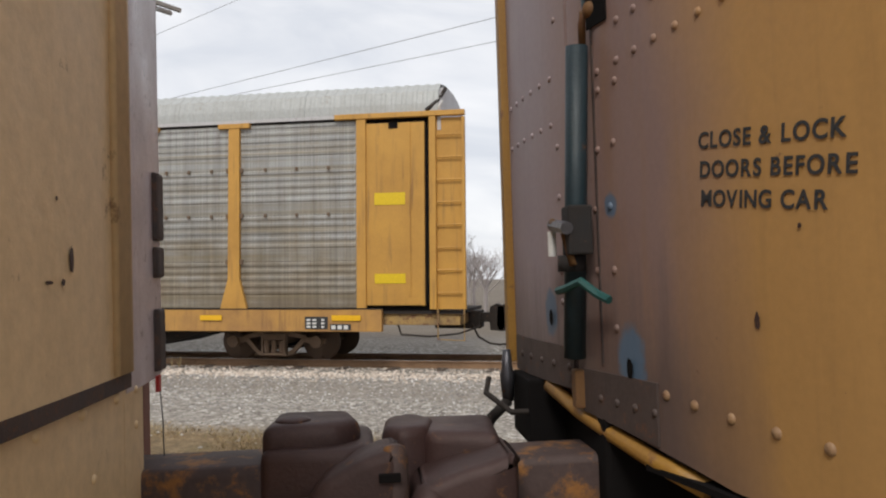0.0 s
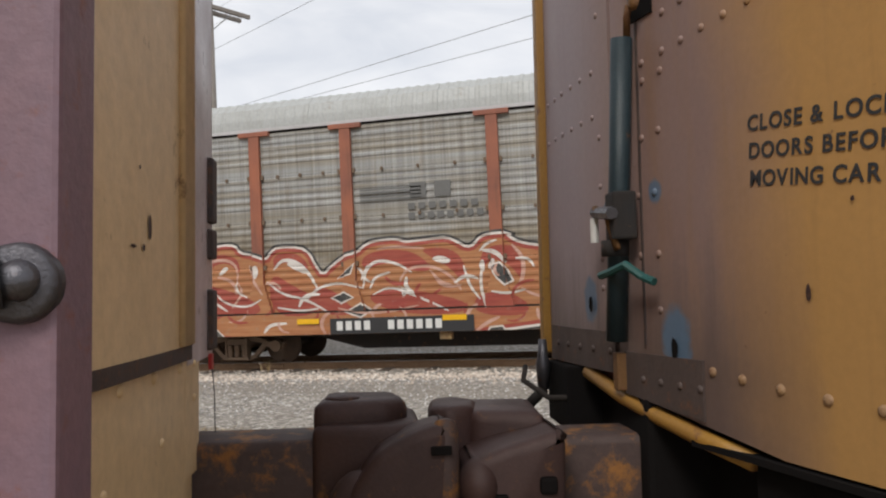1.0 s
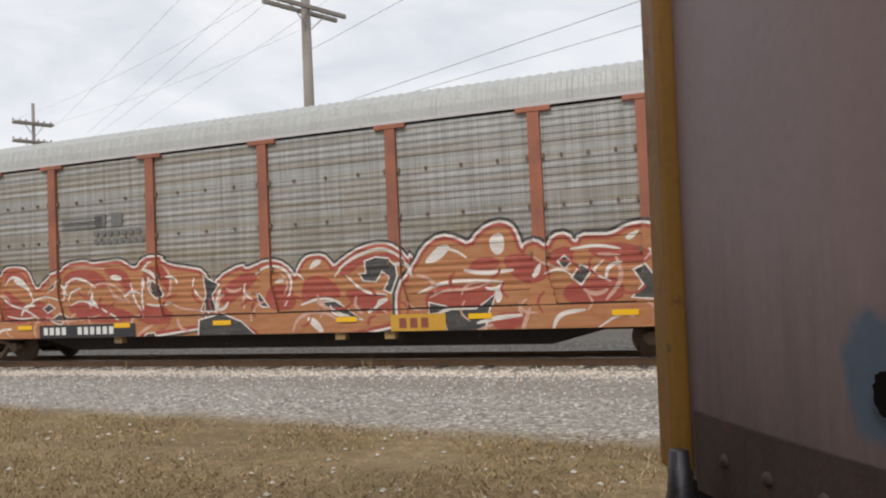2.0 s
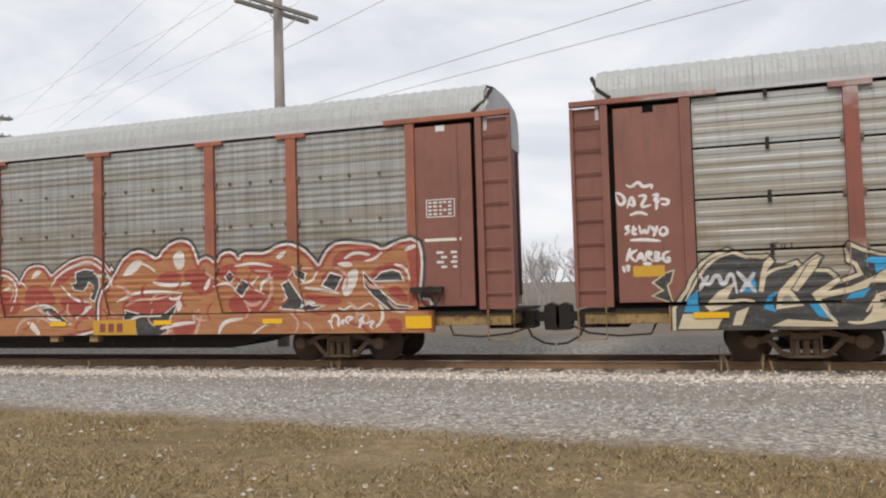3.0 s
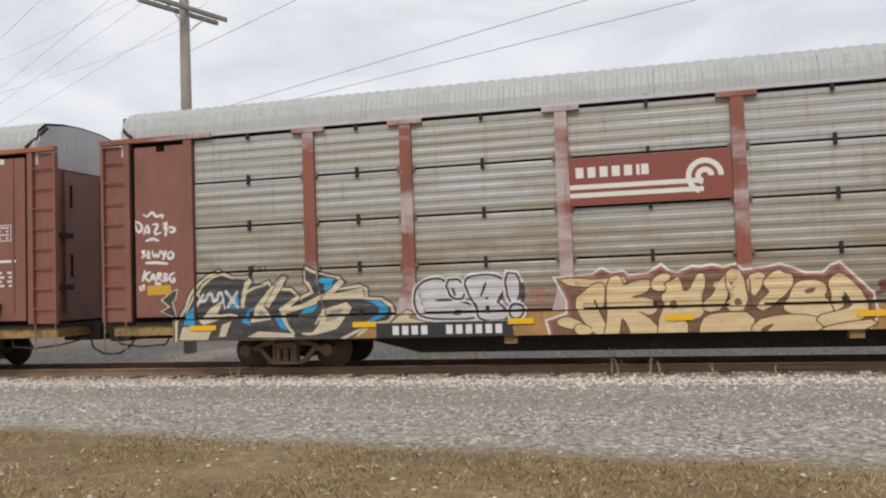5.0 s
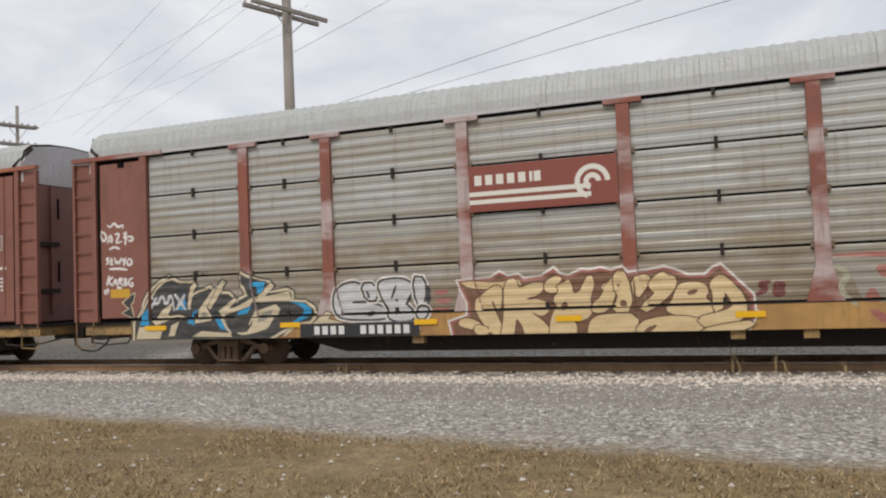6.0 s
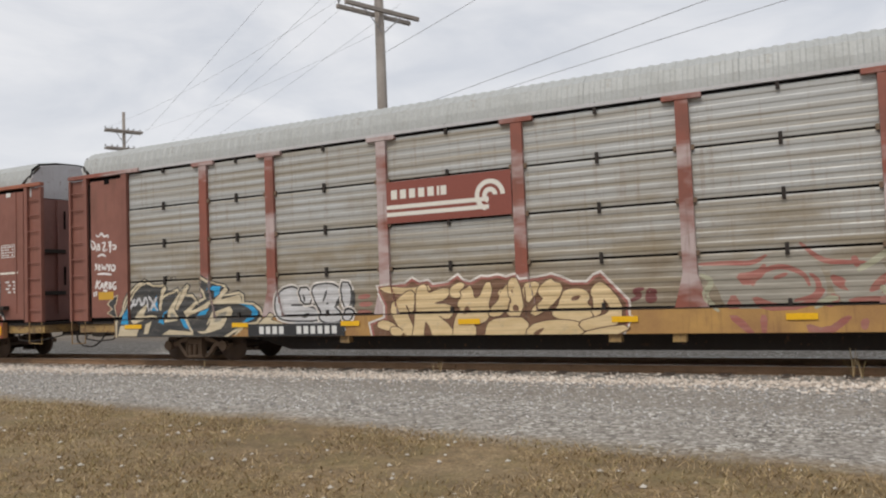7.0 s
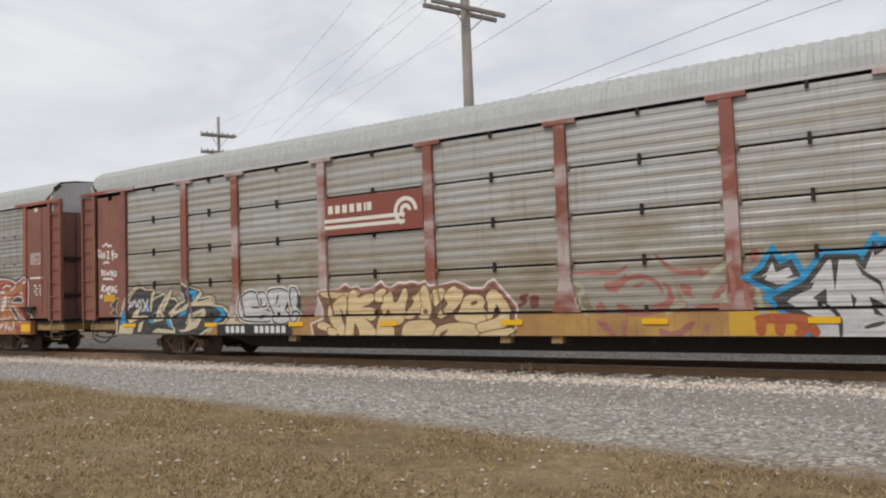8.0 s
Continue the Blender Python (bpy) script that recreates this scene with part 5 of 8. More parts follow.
drawn(red_side, [(7.63, 1.97), (7.36, 1.74), (7.75, 1.55)], 0.025, S_WHITE, "white sprayed line")
drawn(red_side, [(7.51, 2.09), (7.95, 2.05)], 0.03, S_PINK, "pale pink sprayed line")
drawn(red_side, [(10.42, 1.77), (11.05, 1.76)], 0.03, S_WHITE, "white sprayed line")
drawn(red_side, [(4.19, 2.42), (4.62, 2.31), (4.84, 2.14)], 0.03, S_WHITE, "white sprayed line")
drawn(red_side, [(6.17, 2.15), (6.57, 1.89), (6.97, 1.81)], 0.03, S_PINK, "pale pink sprayed line")
drawn(red_side, [(10.62, 2.39), (10.44, 2.25), (10.21, 2.21)], 0.03, S_WHITE, "white sprayed line")
drawn(red_side, [(9.08, 2.03), (8.94, 1.8), (8.64, 1.75)], 0.03, S_WHITE, "white sprayed line")
drawn(red_side, [(9.93, 0.97), (10.11, 1.1), (10.34, 1.04), (10.27, 0.88), (9.98, 0.8)], 0.03, S_PINK, "pale pink sprayed line")
drawn(red_side, [(9.44, 1.12), (9.59, 1.23), (9.7, 1.15), (9.88, 1.29), (9.99, 1.15), (10.29, 1.32), (10.4, 1.23)], 0.025, S_WHITE, "white sprayed line")
drawn(red_side, [(7.46, 0.66), (7.92, 0.95), (8.23, 0.86), (7.98, 1.01)], 0.03, S_WHITE, "white sprayed line")
drawn(red_side, [(8.73, 0.94), (8.91, 0.85), (9.02, 0.64)], 0.03, S_PINK, "pale pink sprayed line")
drawn(red_side, [(-0.32, 2.03), (0.11, 2.24), (0.54, 2.1), (0.68, 1.76), (0.44, 1.28)], 0.035, S_WHITE, "white sprayed line")
drawn(red_side, [(0.86, 1.3), (1.44, 1.46), (1.88, 1.32)], 0.035, S_WHITE, "white sprayed line")
drawn(red_side, [(0.68, 0.71), (0.79, 0.98), (1.11, 1.14), (1.55, 1.13), (1.87, 0.91)], 0.045, S_PINK, "pale pink sprayed line")
drawn(red_side, [(1.74, 1.88), (1.96, 2.16), (2.35, 2.35), (2.9, 2.48), (3.36, 2.29), (3.49, 2.02)], 0.04, S_WHITE, "white sprayed line")
drawn(red_side, [(2.57, 1.08), (2.76, 1.29), (3.04, 1.36)], 0.07, S_WHITE, "white sprayed line")
drawn(red_side, [(-0.65, 1.24), (-0.64, 1.59), (-0.42, 1.61)], 0.05, S_PINK, "pale pink sprayed line")
drawn(red_side, [(-1.3, 1.74), (-1.44, 1.18)], 0.06, S_WHITE, "white sprayed line")
drawn(red_side, [(-3.06, 2.01), (-3.25, 2.24), (-3.54, 2.28)], 0.05, S_WHITE, "white sprayed line")
drawn(red_side, [(-2.78, 1.5), (-2.5, 1.32), (-1.85, 1.25)], 0.03, S_PINK, "pale pink sprayed line")
drawn(red_side, [(-2.03, 2.05), (-2.09, 1.77), (-1.76, 1.47)], 0.03, S_WHITE, "white sprayed line")
drawn(red_side, [(2.02, 1.92), (2.48, 1.5), (3.03, 1.46)], 0.03, S_WHITE, "white sprayed line")
drawn(red_side, [(-9.9, 1.95), (-9.8, 2.26), (-9.53, 2.37), (-9.15, 2.32), (-9, 2.08), (-9.07, 1.71)], 0.035, S_PINK, "pale pink sprayed line")
drawn(red_side, [(-8.15, 2.09), (-7.95, 2.31), (-7.6, 2.23), (-7.32, 1.97), (-7.14, 1.63)], 0.045, S_WHITE, "white sprayed line")
drawn(red_side, [(-6.12, 1.59), (-6.05, 2), (-5.8, 2.19), (-5.37, 2.11), (-5.04, 1.9)], 0.035, S_WHITE, "white sprayed line")
drawn(red_side, [(-5.34, 1.56), (-5.24, 1.91), (-4.89, 2.03), (-4.53, 1.99), (-4.18, 1.77), (-4, 1.49)], 0.035, S_PINK, "pale pink sprayed line")
drawn(red_side, [(-5.9, 1.47), (-5.52, 1.64), (-4.92, 1.39), (-4.27, 1.09)], 0.03, S_WHITE, "white sprayed line")
drawn(red_side, [(-3.51, 1.12), (-3.61, 1.58), (-3.56, 1.97)], 0.035, S_WHITE, "white sprayed line")
drawn(red_side, [(-2.94, 2.37), (-2.71, 2.1), (-2.73, 1.71), (-2.88, 1.47)], 0.045, S_PINK, "pale pink sprayed line")
drawn(red_side, [(-8.32, 1.83), (-7.96, 1.54), (-7.43, 1.43), (-6.86, 1.1)], 0.03, S_WHITE, "white sprayed line")
drawn(red_side, [(-9.86, 1.86), (-9.71, 1.48), (-9.3, 1.22)], 0.035, S_WHITE, "white sprayed line")
drawn(red_side, [(-8.74, 2.21), (-8.62, 1.87), (-8.41, 1.56)], 0.035, S_PINK, "pale pink sprayed line")
drawn(red_side, [(-7.44, 1.37), (-7.16, 1.66), (-6.64, 1.76), (-6.14, 1.62)], 0.03, S_WHITE, "white sprayed line")
drawn(red_side, [(-5.51, 1.92), (-5.86, 1.84), (-5.96, 1.59)], 0.03, S_WHITE, "white sprayed line")
drawn(red_side, [(-4.65, 1.93), (-4.43, 1.67), (-4.19, 1.6)], 0.03, S_PINK, "pale pink sprayed line")
drawn(red_side, [(-3.38, 1.45), (-3.04, 1.39), (-2.7, 1.46)], 0.03, S_WHITE, "white sprayed line")
drawn(red_side, [(-3.94, 1.99), (-3.84, 1.59), (-3.62, 1.29)], 0.03, S_WHITE, "white sprayed line")
drawn(red_side, [(-9.19, 1.3), (-8.9, 1.6), (-9.03, 1.85)], 0.03, S_PINK, "pale pink sprayed line")
drawn(red_side, [(-10.06, 2.15), (-9.99, 2.27), (-9.9, 2.34)], 0.03, S_WHITE, "white sprayed line")
drawn(red_side, [(-8.39, 0.73), (-8.25, 0.91), (-7.85, 0.93)], 0.04, S_WHITE, "white sprayed line")
drawn(red_side, [(-3.77, 0.62), (-3.53, 0.81), (-3.23, 0.94)], 0.04, S_PINK, "pale pink sprayed line")
drawn(red_side, [(-5.01, 0.65), (-5.42, 1.01)], 0.02, S_WHITE, "white sprayed line")
drawn(red_side, [(-6, 2.09), (-6.13, 1.85), (-5.95, 1.73)], 0.03, S_WHITE, "white sprayed line")
drawn(red_side, [(-6.67, 1.22), (-6.16, 1.09), (-5.54, 1.1), (-4.93, 1.22)], 0.025, S_PINK, "pale pink sprayed line")
drawn(red_side, [(-8.1, 1.27), (-7.57, 1.17), (-7.05, 1.23)], 0.025, S_WHITE, "white sprayed line")
drawn(red_side, [(-9.59, 1.63), (-9.32, 1.37), (-8.77, 1.29), (-8.43, 1.46)], 0.025, S_WHITE, "white sprayed line")
drawn(red_side, [(-4.75, 2.38), (-5.36, 2.45), (-5.79, 2.41)], 0.03, S_PINK, "pale pink sprayed line")
drawn(red_side, [(-3.22, 2.47), (-3.45, 2.42), (-3.6, 2.26)], 0.03, S_WHITE, "white sprayed line")
drawn(red_side, [(-11.4, 1.3), (-11.2, 1.9), (-10.8, 2.2), (-10.5, 1.7)], 0.04, S_WHITE, "white sprayed line")
drawn(red_side, [(-11.5, 0.9), (-11, 1.4), (-10.4, 1.2)], 0.04, S_PINK, "pale pink sprayed line")

# loose arcs inside the red letters
rng = random.Random(12)
for k in range(96):
    x, z = -11.4 + 0.235 * k + rng.uniform(-0.2, 0.2), rng.uniform(0.85, 1.95)
    turn_by, size = rng.uniform(0, 6.28), rng.uniform(0.18, 0.42)
    arc = [(x + size * math.cos(turn_by + a), min(2.1, z + 0.8 * size * math.sin(turn_by + a))) for a in (0.0, 0.6, 1.2, 1.9)]
    drawn(red_side, arc, rng.uniform(0.022, 0.05), (S_PINK, S_RED, S_WHITE, S_RED, S_PINK)[k % 5], "loose sprayed arc")

# white scribbles on the red car's end door and sill
rng = random.Random(77)
for k in range(16):
    x, z = -12.55 + 0.065 * k, rng.uniform(1.35, 1.5)
    line = [(x + rng.uniform(-0.08, 0.2), z + (0.85 if j % 2 else 0.0) * rng.uniform(0.4, 1.0) + rng.uniform(0, 0.12)) for j in range(6)]
    drawn(red_side, line, 0.032, S_TAG, "white sprayed scribble")
for k in range(7):
    x = 9.3 + 0.16 * k
    line = [(x + rng.uniform(-0.05, 0.2), rng.uniform(0.75, 1.1)) for j in range(5)]
    drawn(red_side, line, 0.03, S_TAG, "white sprayed scribble")

# the brown-ended car: a black, tan and blue piece, silver bubble letters, cream letters, faded and silver pieces
edged(four_side, [(-11.7, 0.6), (-11.69, 1.1), (-11.43, 1.46), (-11.36, 1.64), (-11.15, 1.94), (-10.94, 2.08), (-10.67, 2.19), (-10.45, 2.09), (-10.34, 2.04), (-10.07, 2.03), (-9.99, 2.05), (-9.87, 1.92), (-9.95, 1.78), (-9.49, 1.92), (-9.42, 1.82), (-9.16, 2.02), (-9.07, 1.97), (-9.19, 1.76), (-8.98, 1.75), (-8.85, 1.63), (-8.83, 1.54), (-8.53, 1.66), (-8.59, 1.8), (-8.69, 1.86), (-8.71, 2.15), (-8.64, 2.21), (-8.46, 2.11), (-8.21, 2.02), (-7.9, 1.95), (-7.78, 1.83), (-7.9, 1.71), (-7.47, 1.78), (-7.29, 1.69), (-7.3, 1.51), (-6.99, 1.49), (-6.76, 1.33), (-6.7, 1.1), (-6.83, 0.97), (-7.25, 0.92), (-7.9, 0.6)], S_BLACK, ((S_BLACK, 0.035), (S_TAN, 0.0)), "tan and black angular sprayed letters", 0, -0.065)
sprayed(four_side, [(-11.51, 1.14), (-11.37, 1.42), (-11.25, 1.64), (-11.06, 1.94), (-10.85, 2.05), (-10.63, 2.12), (-10.53, 2.04), (-10.62, 1.68), (-10.5, 1.68), (-10.39, 1.72), (-10.31, 1.99), (-10.1, 1.97), (-10.17, 1.37), (-10.42, 1.29), (-10.65, 1.29), (-10.82, 1.06), (-11.01, 0.96), (-11.38, 0.97)], S_BLACK, "", 0)
sprayed(four_side, [(-9.95, 1.9), (-9.55, 1.84), (-9.45, 1.76), (-9.76, 1.36), (-10.13, 0.82), (-10.5, 0.74), (-10.43, 1.01), (-10.16, 1.19), (-10.09, 1.42), (-9.98, 1.72)], S_BLACK, "", 0)
sprayed(four_side, [(-10.6, 1.2), (-10.33, 1.29), (-10.53, 0.74), (-10.88, 0.74)], S_BLACK, "", 0)
sprayed(four_side, [(-9.36, 1.82), (-9.22, 1.85), (-9.44, 1.41), (-9.11, 1.45), (-8.98, 1.63), (-8.89, 1.57), (-9.31, 1.26), (-9.04, 0.86), (-8.88, 0.75), (-9.45, 0.84), (-9.97, 0.94), (-9.9, 1.06), (-9.42, 1.07), (-9.57, 1.35)], S_BLACK, "", 0)
sprayed(four_side, [(-8.63, 2.13), (-8.45, 2.04), (-8.17, 1.96), (-7.87, 1.89), (-8.09, 1.7), (-8.33, 1.63), (-8.55, 1.85)], S_BLACK, "", 0)
sprayed(four_side, [(-8.56, 1.5), (-8.22, 1.61), (-8.41, 1.44), (-8.8, 1.29), (-9.08, 1.22), (-9.21, 1.31)], S_BLACK, "", 0)
sprayed(four_side, [(-8.29, 1.49), (-7.54, 1.49), (-7.03, 1.43), (-6.84, 1.28), (-6.82, 1.13), (-7.25, 0.95), (-7.68, 0.89), (-7.93, 0.69), (-8.94, 0.68), (-8.58, 1.03), (-9.12, 1.02), (-9.18, 1.16), (-8.67, 1.17), (-8.23, 1.37), (-8.35, 1.03), (-7.93, 0.99), (-7.64, 1.3), (-7.79, 1.43)], S_BLACK, "", 0)
sprayed(four_side, [(-11.58, 1.07), (-11.42, 0.95), (-11.61, 0.83)], S_BLACK, "", 0)
sprayed(four_side, [(-7.67, 1.36), (-7.18, 1.29), (-7.31, 1), (-7.8, 0.94)], S_BLACK, "", 0)
edged(four_side, [(-10.05, 1.9), (-9.94, 2.01), (-9.88, 1.91), (-10, 1.75), (-10.08, 1.36), (-10.16, 1.37), (-10.12, 1.67)], S_TAN, ((S_BLACK, 0.02),), "", 0)
edged(four_side, [(-10.86, 1.38), (-10.54, 1.56), (-10.71, 1.25), (-10.47, 1.17), (-11.01, 1.01), (-11.11, 1.12)], S_TAN, ((S_BLACK, 0.02),), "", 0)
edged(four_side, [(-9.83, 1.36), (-9.42, 1.82), (-9.33, 1.84), (-9.62, 1.39), (-9.42, 1.1), (-9.89, 1.04)], S_TAN, ((S_BLACK, 0.02),), "", 0)
edged(four_side, [(-9.1, 1.98), (-9.18, 1.78), (-9.51, 1.35), (-9.6, 1.39), (-9.29, 1.88)], S_TAN, ((S_BLACK, 0.02),), "", 0)
edged(four_side, [(-8.83, 1.6), (-8.79, 1.53), (-9.03, 1.34), (-8.67, 1.42), (-8.23, 1.62), (-8.41, 1.38), (-9.13, 1.21), (-8.97, 0.92), (-9.12, 1.02), (-9.28, 1.31)], S_TAN, ((S_BLACK, 0.02),), "", 0)
edged(four_side, [(-7.87, 1.9), (-7.79, 1.83), (-8.03, 1.6), (-7.41, 1.7), (-7.36, 1.53), (-8.32, 1.49), (-8.13, 1.72)], S_TAN, ((S_BLACK, 0.02),), "", 0)
edged(four_side, [(-8.27, 1.28), (-7.76, 1.42), (-7.64, 1.3), (-7.9, 0.93), (-8.53, 0.77), (-8.35, 0.97)], S_TAN, ((S_BLACK, 0.02),), "", 0)
edged(four_side, [(-11.6, 0.7), (-11.5, 0.98), (-10.7, 1), (-10.84, 0.84), (-10.9, 0.7)], S_TAN, ((S_BLACK, 0.02),), "", 0)
edged(four_side, [(-10.56, 1.01), (-10.34, 1.09), (-10.48, 0.76), (-10.64, 0.76)], S_TAN, ((S_BLACK, 0.02),), "", 0)
edged(four_side, [(-9.71, 0.86), (-8.94, 0.8), (-8.88, 0.72), (-9.97, 0.74)], S_TAN, ((S_BLACK, 0.02),), "", 0)
sprayed(four_side, [(-8.12, 1.23), (-7.83, 1.3), (-7.97, 1.07), (-8.2, 1.03)], S_DUN, "", 0)
sprayed(four_side, [(-9.75, 1.27), (-9.66, 1.3), (-9.52, 1.13), (-9.78, 1.1)], S_DUN, "", 0)
edged(four_side, [(-6.83, 0.95), (-6.44, 1.23), (-6.31, 1.17), (-6.42, 1.07), (-6, 0.96)], S_TAN, ((S_BLACK, 0.02),), "", 0)
edged(four_side, [(-11.48, 1.02), (-11.4, 1.28), (-11.2, 1.44), (-11.23, 1.21), (-11.2, 1)], S_BLUE, ((S_BLACK, 0.025),), "bright blue sprayed patch", 0)
edged(four_side, [(-10.44, 1.37), (-10.24, 1.77), (-10.18, 1.35)], S_BLUE, ((S_BLACK, 0.025),), "bright blue sprayed patch", 0)
edged(four_side, [(-10.1, 1.06), (-9.99, 1.3), (-9.84, 1.36), (-9.95, 1.18), (-9.89, 0.99)], S_BLUE, ((S_BLACK, 0.025),), "bright blue sprayed patch", 0)
edged(four_side, [(-9.34, 1.14), (-9.18, 1.14), (-8.91, 0.85), (-9.19, 0.9)], S_BLUE, ((S_BLACK, 0.025),), "bright blue sprayed patch", 0)
edged(four_side, [(-8.43, 1.86), (-8.3, 1.94), (-8.02, 1.92), (-8.08, 1.74), (-8.23, 1.65), (-8.25, 1.82)], S_BLUE, ((S_BLACK, 0.025),), "bright blue sprayed patch", 0)
edged(four_side, [(-8.75, 1.2), (-8.67, 1.29), (-8.33, 1.4), (-8.47, 1.23)], S_BLUE, ((S_BLACK, 0.025),), "bright blue sprayed patch", 0)
edged(four_side, [(-7.42, 1.47), (-7.1, 1.46), (-6.85, 1.28), (-6.92, 1.11), (-7.25, 0.97), (-7.56, 0.85), (-7.09, 1.14), (-7.04, 1.28), (-7.18, 1.38)], S_BLUE, ((S_BLACK, 0.025),), "bright blue sprayed patch", 0)
drawn(four_side, [(-11.18, 1.74), (-11.05, 1.45), (-10.86, 1.76), (-10.77, 1.44), (-10.61, 1.8), (-10.53, 1.34)], 0.045, S_SILVER, "thin white sprayed crosses")
drawn(four_side, [(-10.52, 1.75), (-10.21, 1.36)], 0.045, S_SILVER, "thin white sprayed crosses")
drawn(four_side, [(-10.21, 1.72), (-10.48, 1.36)], 0.045, S_SILVER, "thin white sprayed crosses")
drawn(four_side, [(-11.22, 1.39), (-11.02, 1.69)], 0.045, S_SILVER, "thin white sprayed crosses")
drawn(four_side, [(-11.45, 1.22), (-11.13, 1.79), (-10.85, 2.03), (-10.58, 2.09)], 0.03, S_TAN, "")
drawn(four_side, [(-10.23, 1.19), (-10.49, 1.24), (-10.87, 1.13)], 0.03, S_TAN, "")
drawn(four_side, [(-9.55, 1.83), (-9.95, 1.76), (-10.11, 1.55)], 0.03, S_TAN, "")
drawn(four_side, [(-8.41, 1.5), (-8.03, 1.51), (-7.42, 1.51), (-6.99, 1.44)], 0.03, S_TAN, "")
drawn(four_side, [(-9.18, 1.16), (-9, 0.89), (-8.89, 0.78)], 0.03, S_TAN, "")
drawn(four_side, [(-8.73, 0.8), (-8.53, 0.77), (-7.93, 0.9)], 0.03, S_TAN, "")
drawn(four_side, [(-7.54, 0.71), (-7.25, 0.91)], 0.03, S_TAN, "")
drawn(four_side, [(-7.77, 1.36), (-8.23, 1.28), (-8.43, 0.97)], 0.03, S_TAN, "")
edged(four_side, [(-12.01, 1.58), (-11.89, 1.66), (-11.8, 1.74), (-11.65, 1.79), (-11.71, 1.59), (-11.78, 1.53), (-11.69, 1.2), (-12.02, 1.33), (-11.82, 1.43)], S_BLACK, ((S_TAN, 0.03),), "black arrow with tan edge", 0)
# silver bubble letters
edged(four_side, [(-6.27, 1.49), (-6.18, 1.74), (-5.87, 1.83), (-5.68, 1.79), (-5.51, 1.55), (-5.53, 1.41), (-5.77, 1.4), (-5.29, 1.34), (-5.01, 1.21), (-4.96, 1.03), (-6.09, 1.05), (-6.25, 1.24)], S_SILVER, ((S_WHITE, 0.085), (S_BLACK, 0.045)), "black-edged silver bubble letter", 2)
edged(four_side, [(-5.64, 1.78), (-5.33, 1.79), (-5.26, 1.44), (-5.52, 1.43)], S_SILVER, ((S_WHITE, 0.085), (S_BLACK, 0.045)), "black-edged silver bubble letter", 1)
edged(four_side, [(-5.27, 1.82), (-4.81, 1.87), (-4.53, 1.81), (-4.45, 1.6), (-4.65, 1.35), (-4.5, 1.22), (-4.37, 0.99), (-4.96, 0.99), (-5, 1.23), (-5.16, 1.49)], S_SILVER, ((S_WHITE, 0.085), (S_BLACK, 0.045)), "black-edged silver bubble letter", 2)
edged(four_side, [(-4.44, 1.88), (-4.17, 1.85), (-4.18, 1.37), (-4.36, 1.29)], S_SILVER, ((S_WHITE, 0.085), (S_BLACK, 0.045)), "black-edged silver bubble letter", 1)
edged(four_side, [(-4.36, 1.16), (-4.3, 1.27), (-4.16, 1.26), (-4.09, 1.15), (-4.17, 1.03), (-4.31, 1.03)], S_SILVER, ((S_WHITE, 0.085), (S_BLACK, 0.045)), "black-edged silver bubble letter", 2)
sprayed(four_side, [(-4.16, 1.7), (-4.05, 1.7), (-4.06, 1.31), (-4.17, 1.31)], S_BLACK, "", 1)
sprayed(four_side, [(-5.57, 1.15), (-5.39, 1.22), (-5.27, 1.15), (-5.41, 1.08)], S_BLACK, "", 1)
sprayed(four_side, [(-5.26, 1.4), (-5.11, 1.43), (-5.17, 1.37)], S_BLACK, "", 1)
sprayed(four_side, [(-4.85, 1.45), (-4.76, 1.42), (-4.85, 1.37)], S_BLACK, "", 1)
sprayed(four_side, [(-4.82, 1.22), (-4.73, 1.16), (-4.82, 1.09)], S_BLACK, "", 1)
sprayed(four_side, [(-4.65, 1.33), (-4.49, 1.52), (-4.47, 1.43), (-4.59, 1.3)], S_BLACK, "", 1)
sprayed(four_side, [(-5.76, 1.01), (-4.94, 0.99), (-4.99, 0.88), (-5.65, 0.9)], S_SILVER, "", 0)
sprayed(four_side, [(-4.85, 0.98), (-4.4, 0.98), (-4.27, 0.82), (-4.41, 0.69), (-4.51, 0.87)], S_SILVER, "", 0)
drawn(four_side, [(-5.87, 1.4), (-5.52, 1.4)], 0.03, S_BLACK, "")
drawn(four_side, [(-4.82, 1.73), (-4.94, 1.45)], 0.03, S_BLACK, "")
drawn(four_side, [(-5.51, 1.64), (-5.45, 1.47)], 0.03, S_BLACK, "")
drawn(four_side, [(-5.01, 1.21), (-5.08, 1.34)], 0.03, S_BLACK, "")
drawn(four_side, [(-3.98, 1.53), (-3.66, 1.56)], 0.06, S_ROSE, "faded rose overspray")
drawn(four_side, [(-3.96, 1.37), (-3.61, 1.38)], 0.06, S_ROSE, "faded rose overspray")
drawn(four_side, [(-4, 1.2), (-3.64, 1.18)], 0.06, S_ROSE, "faded rose overspray")
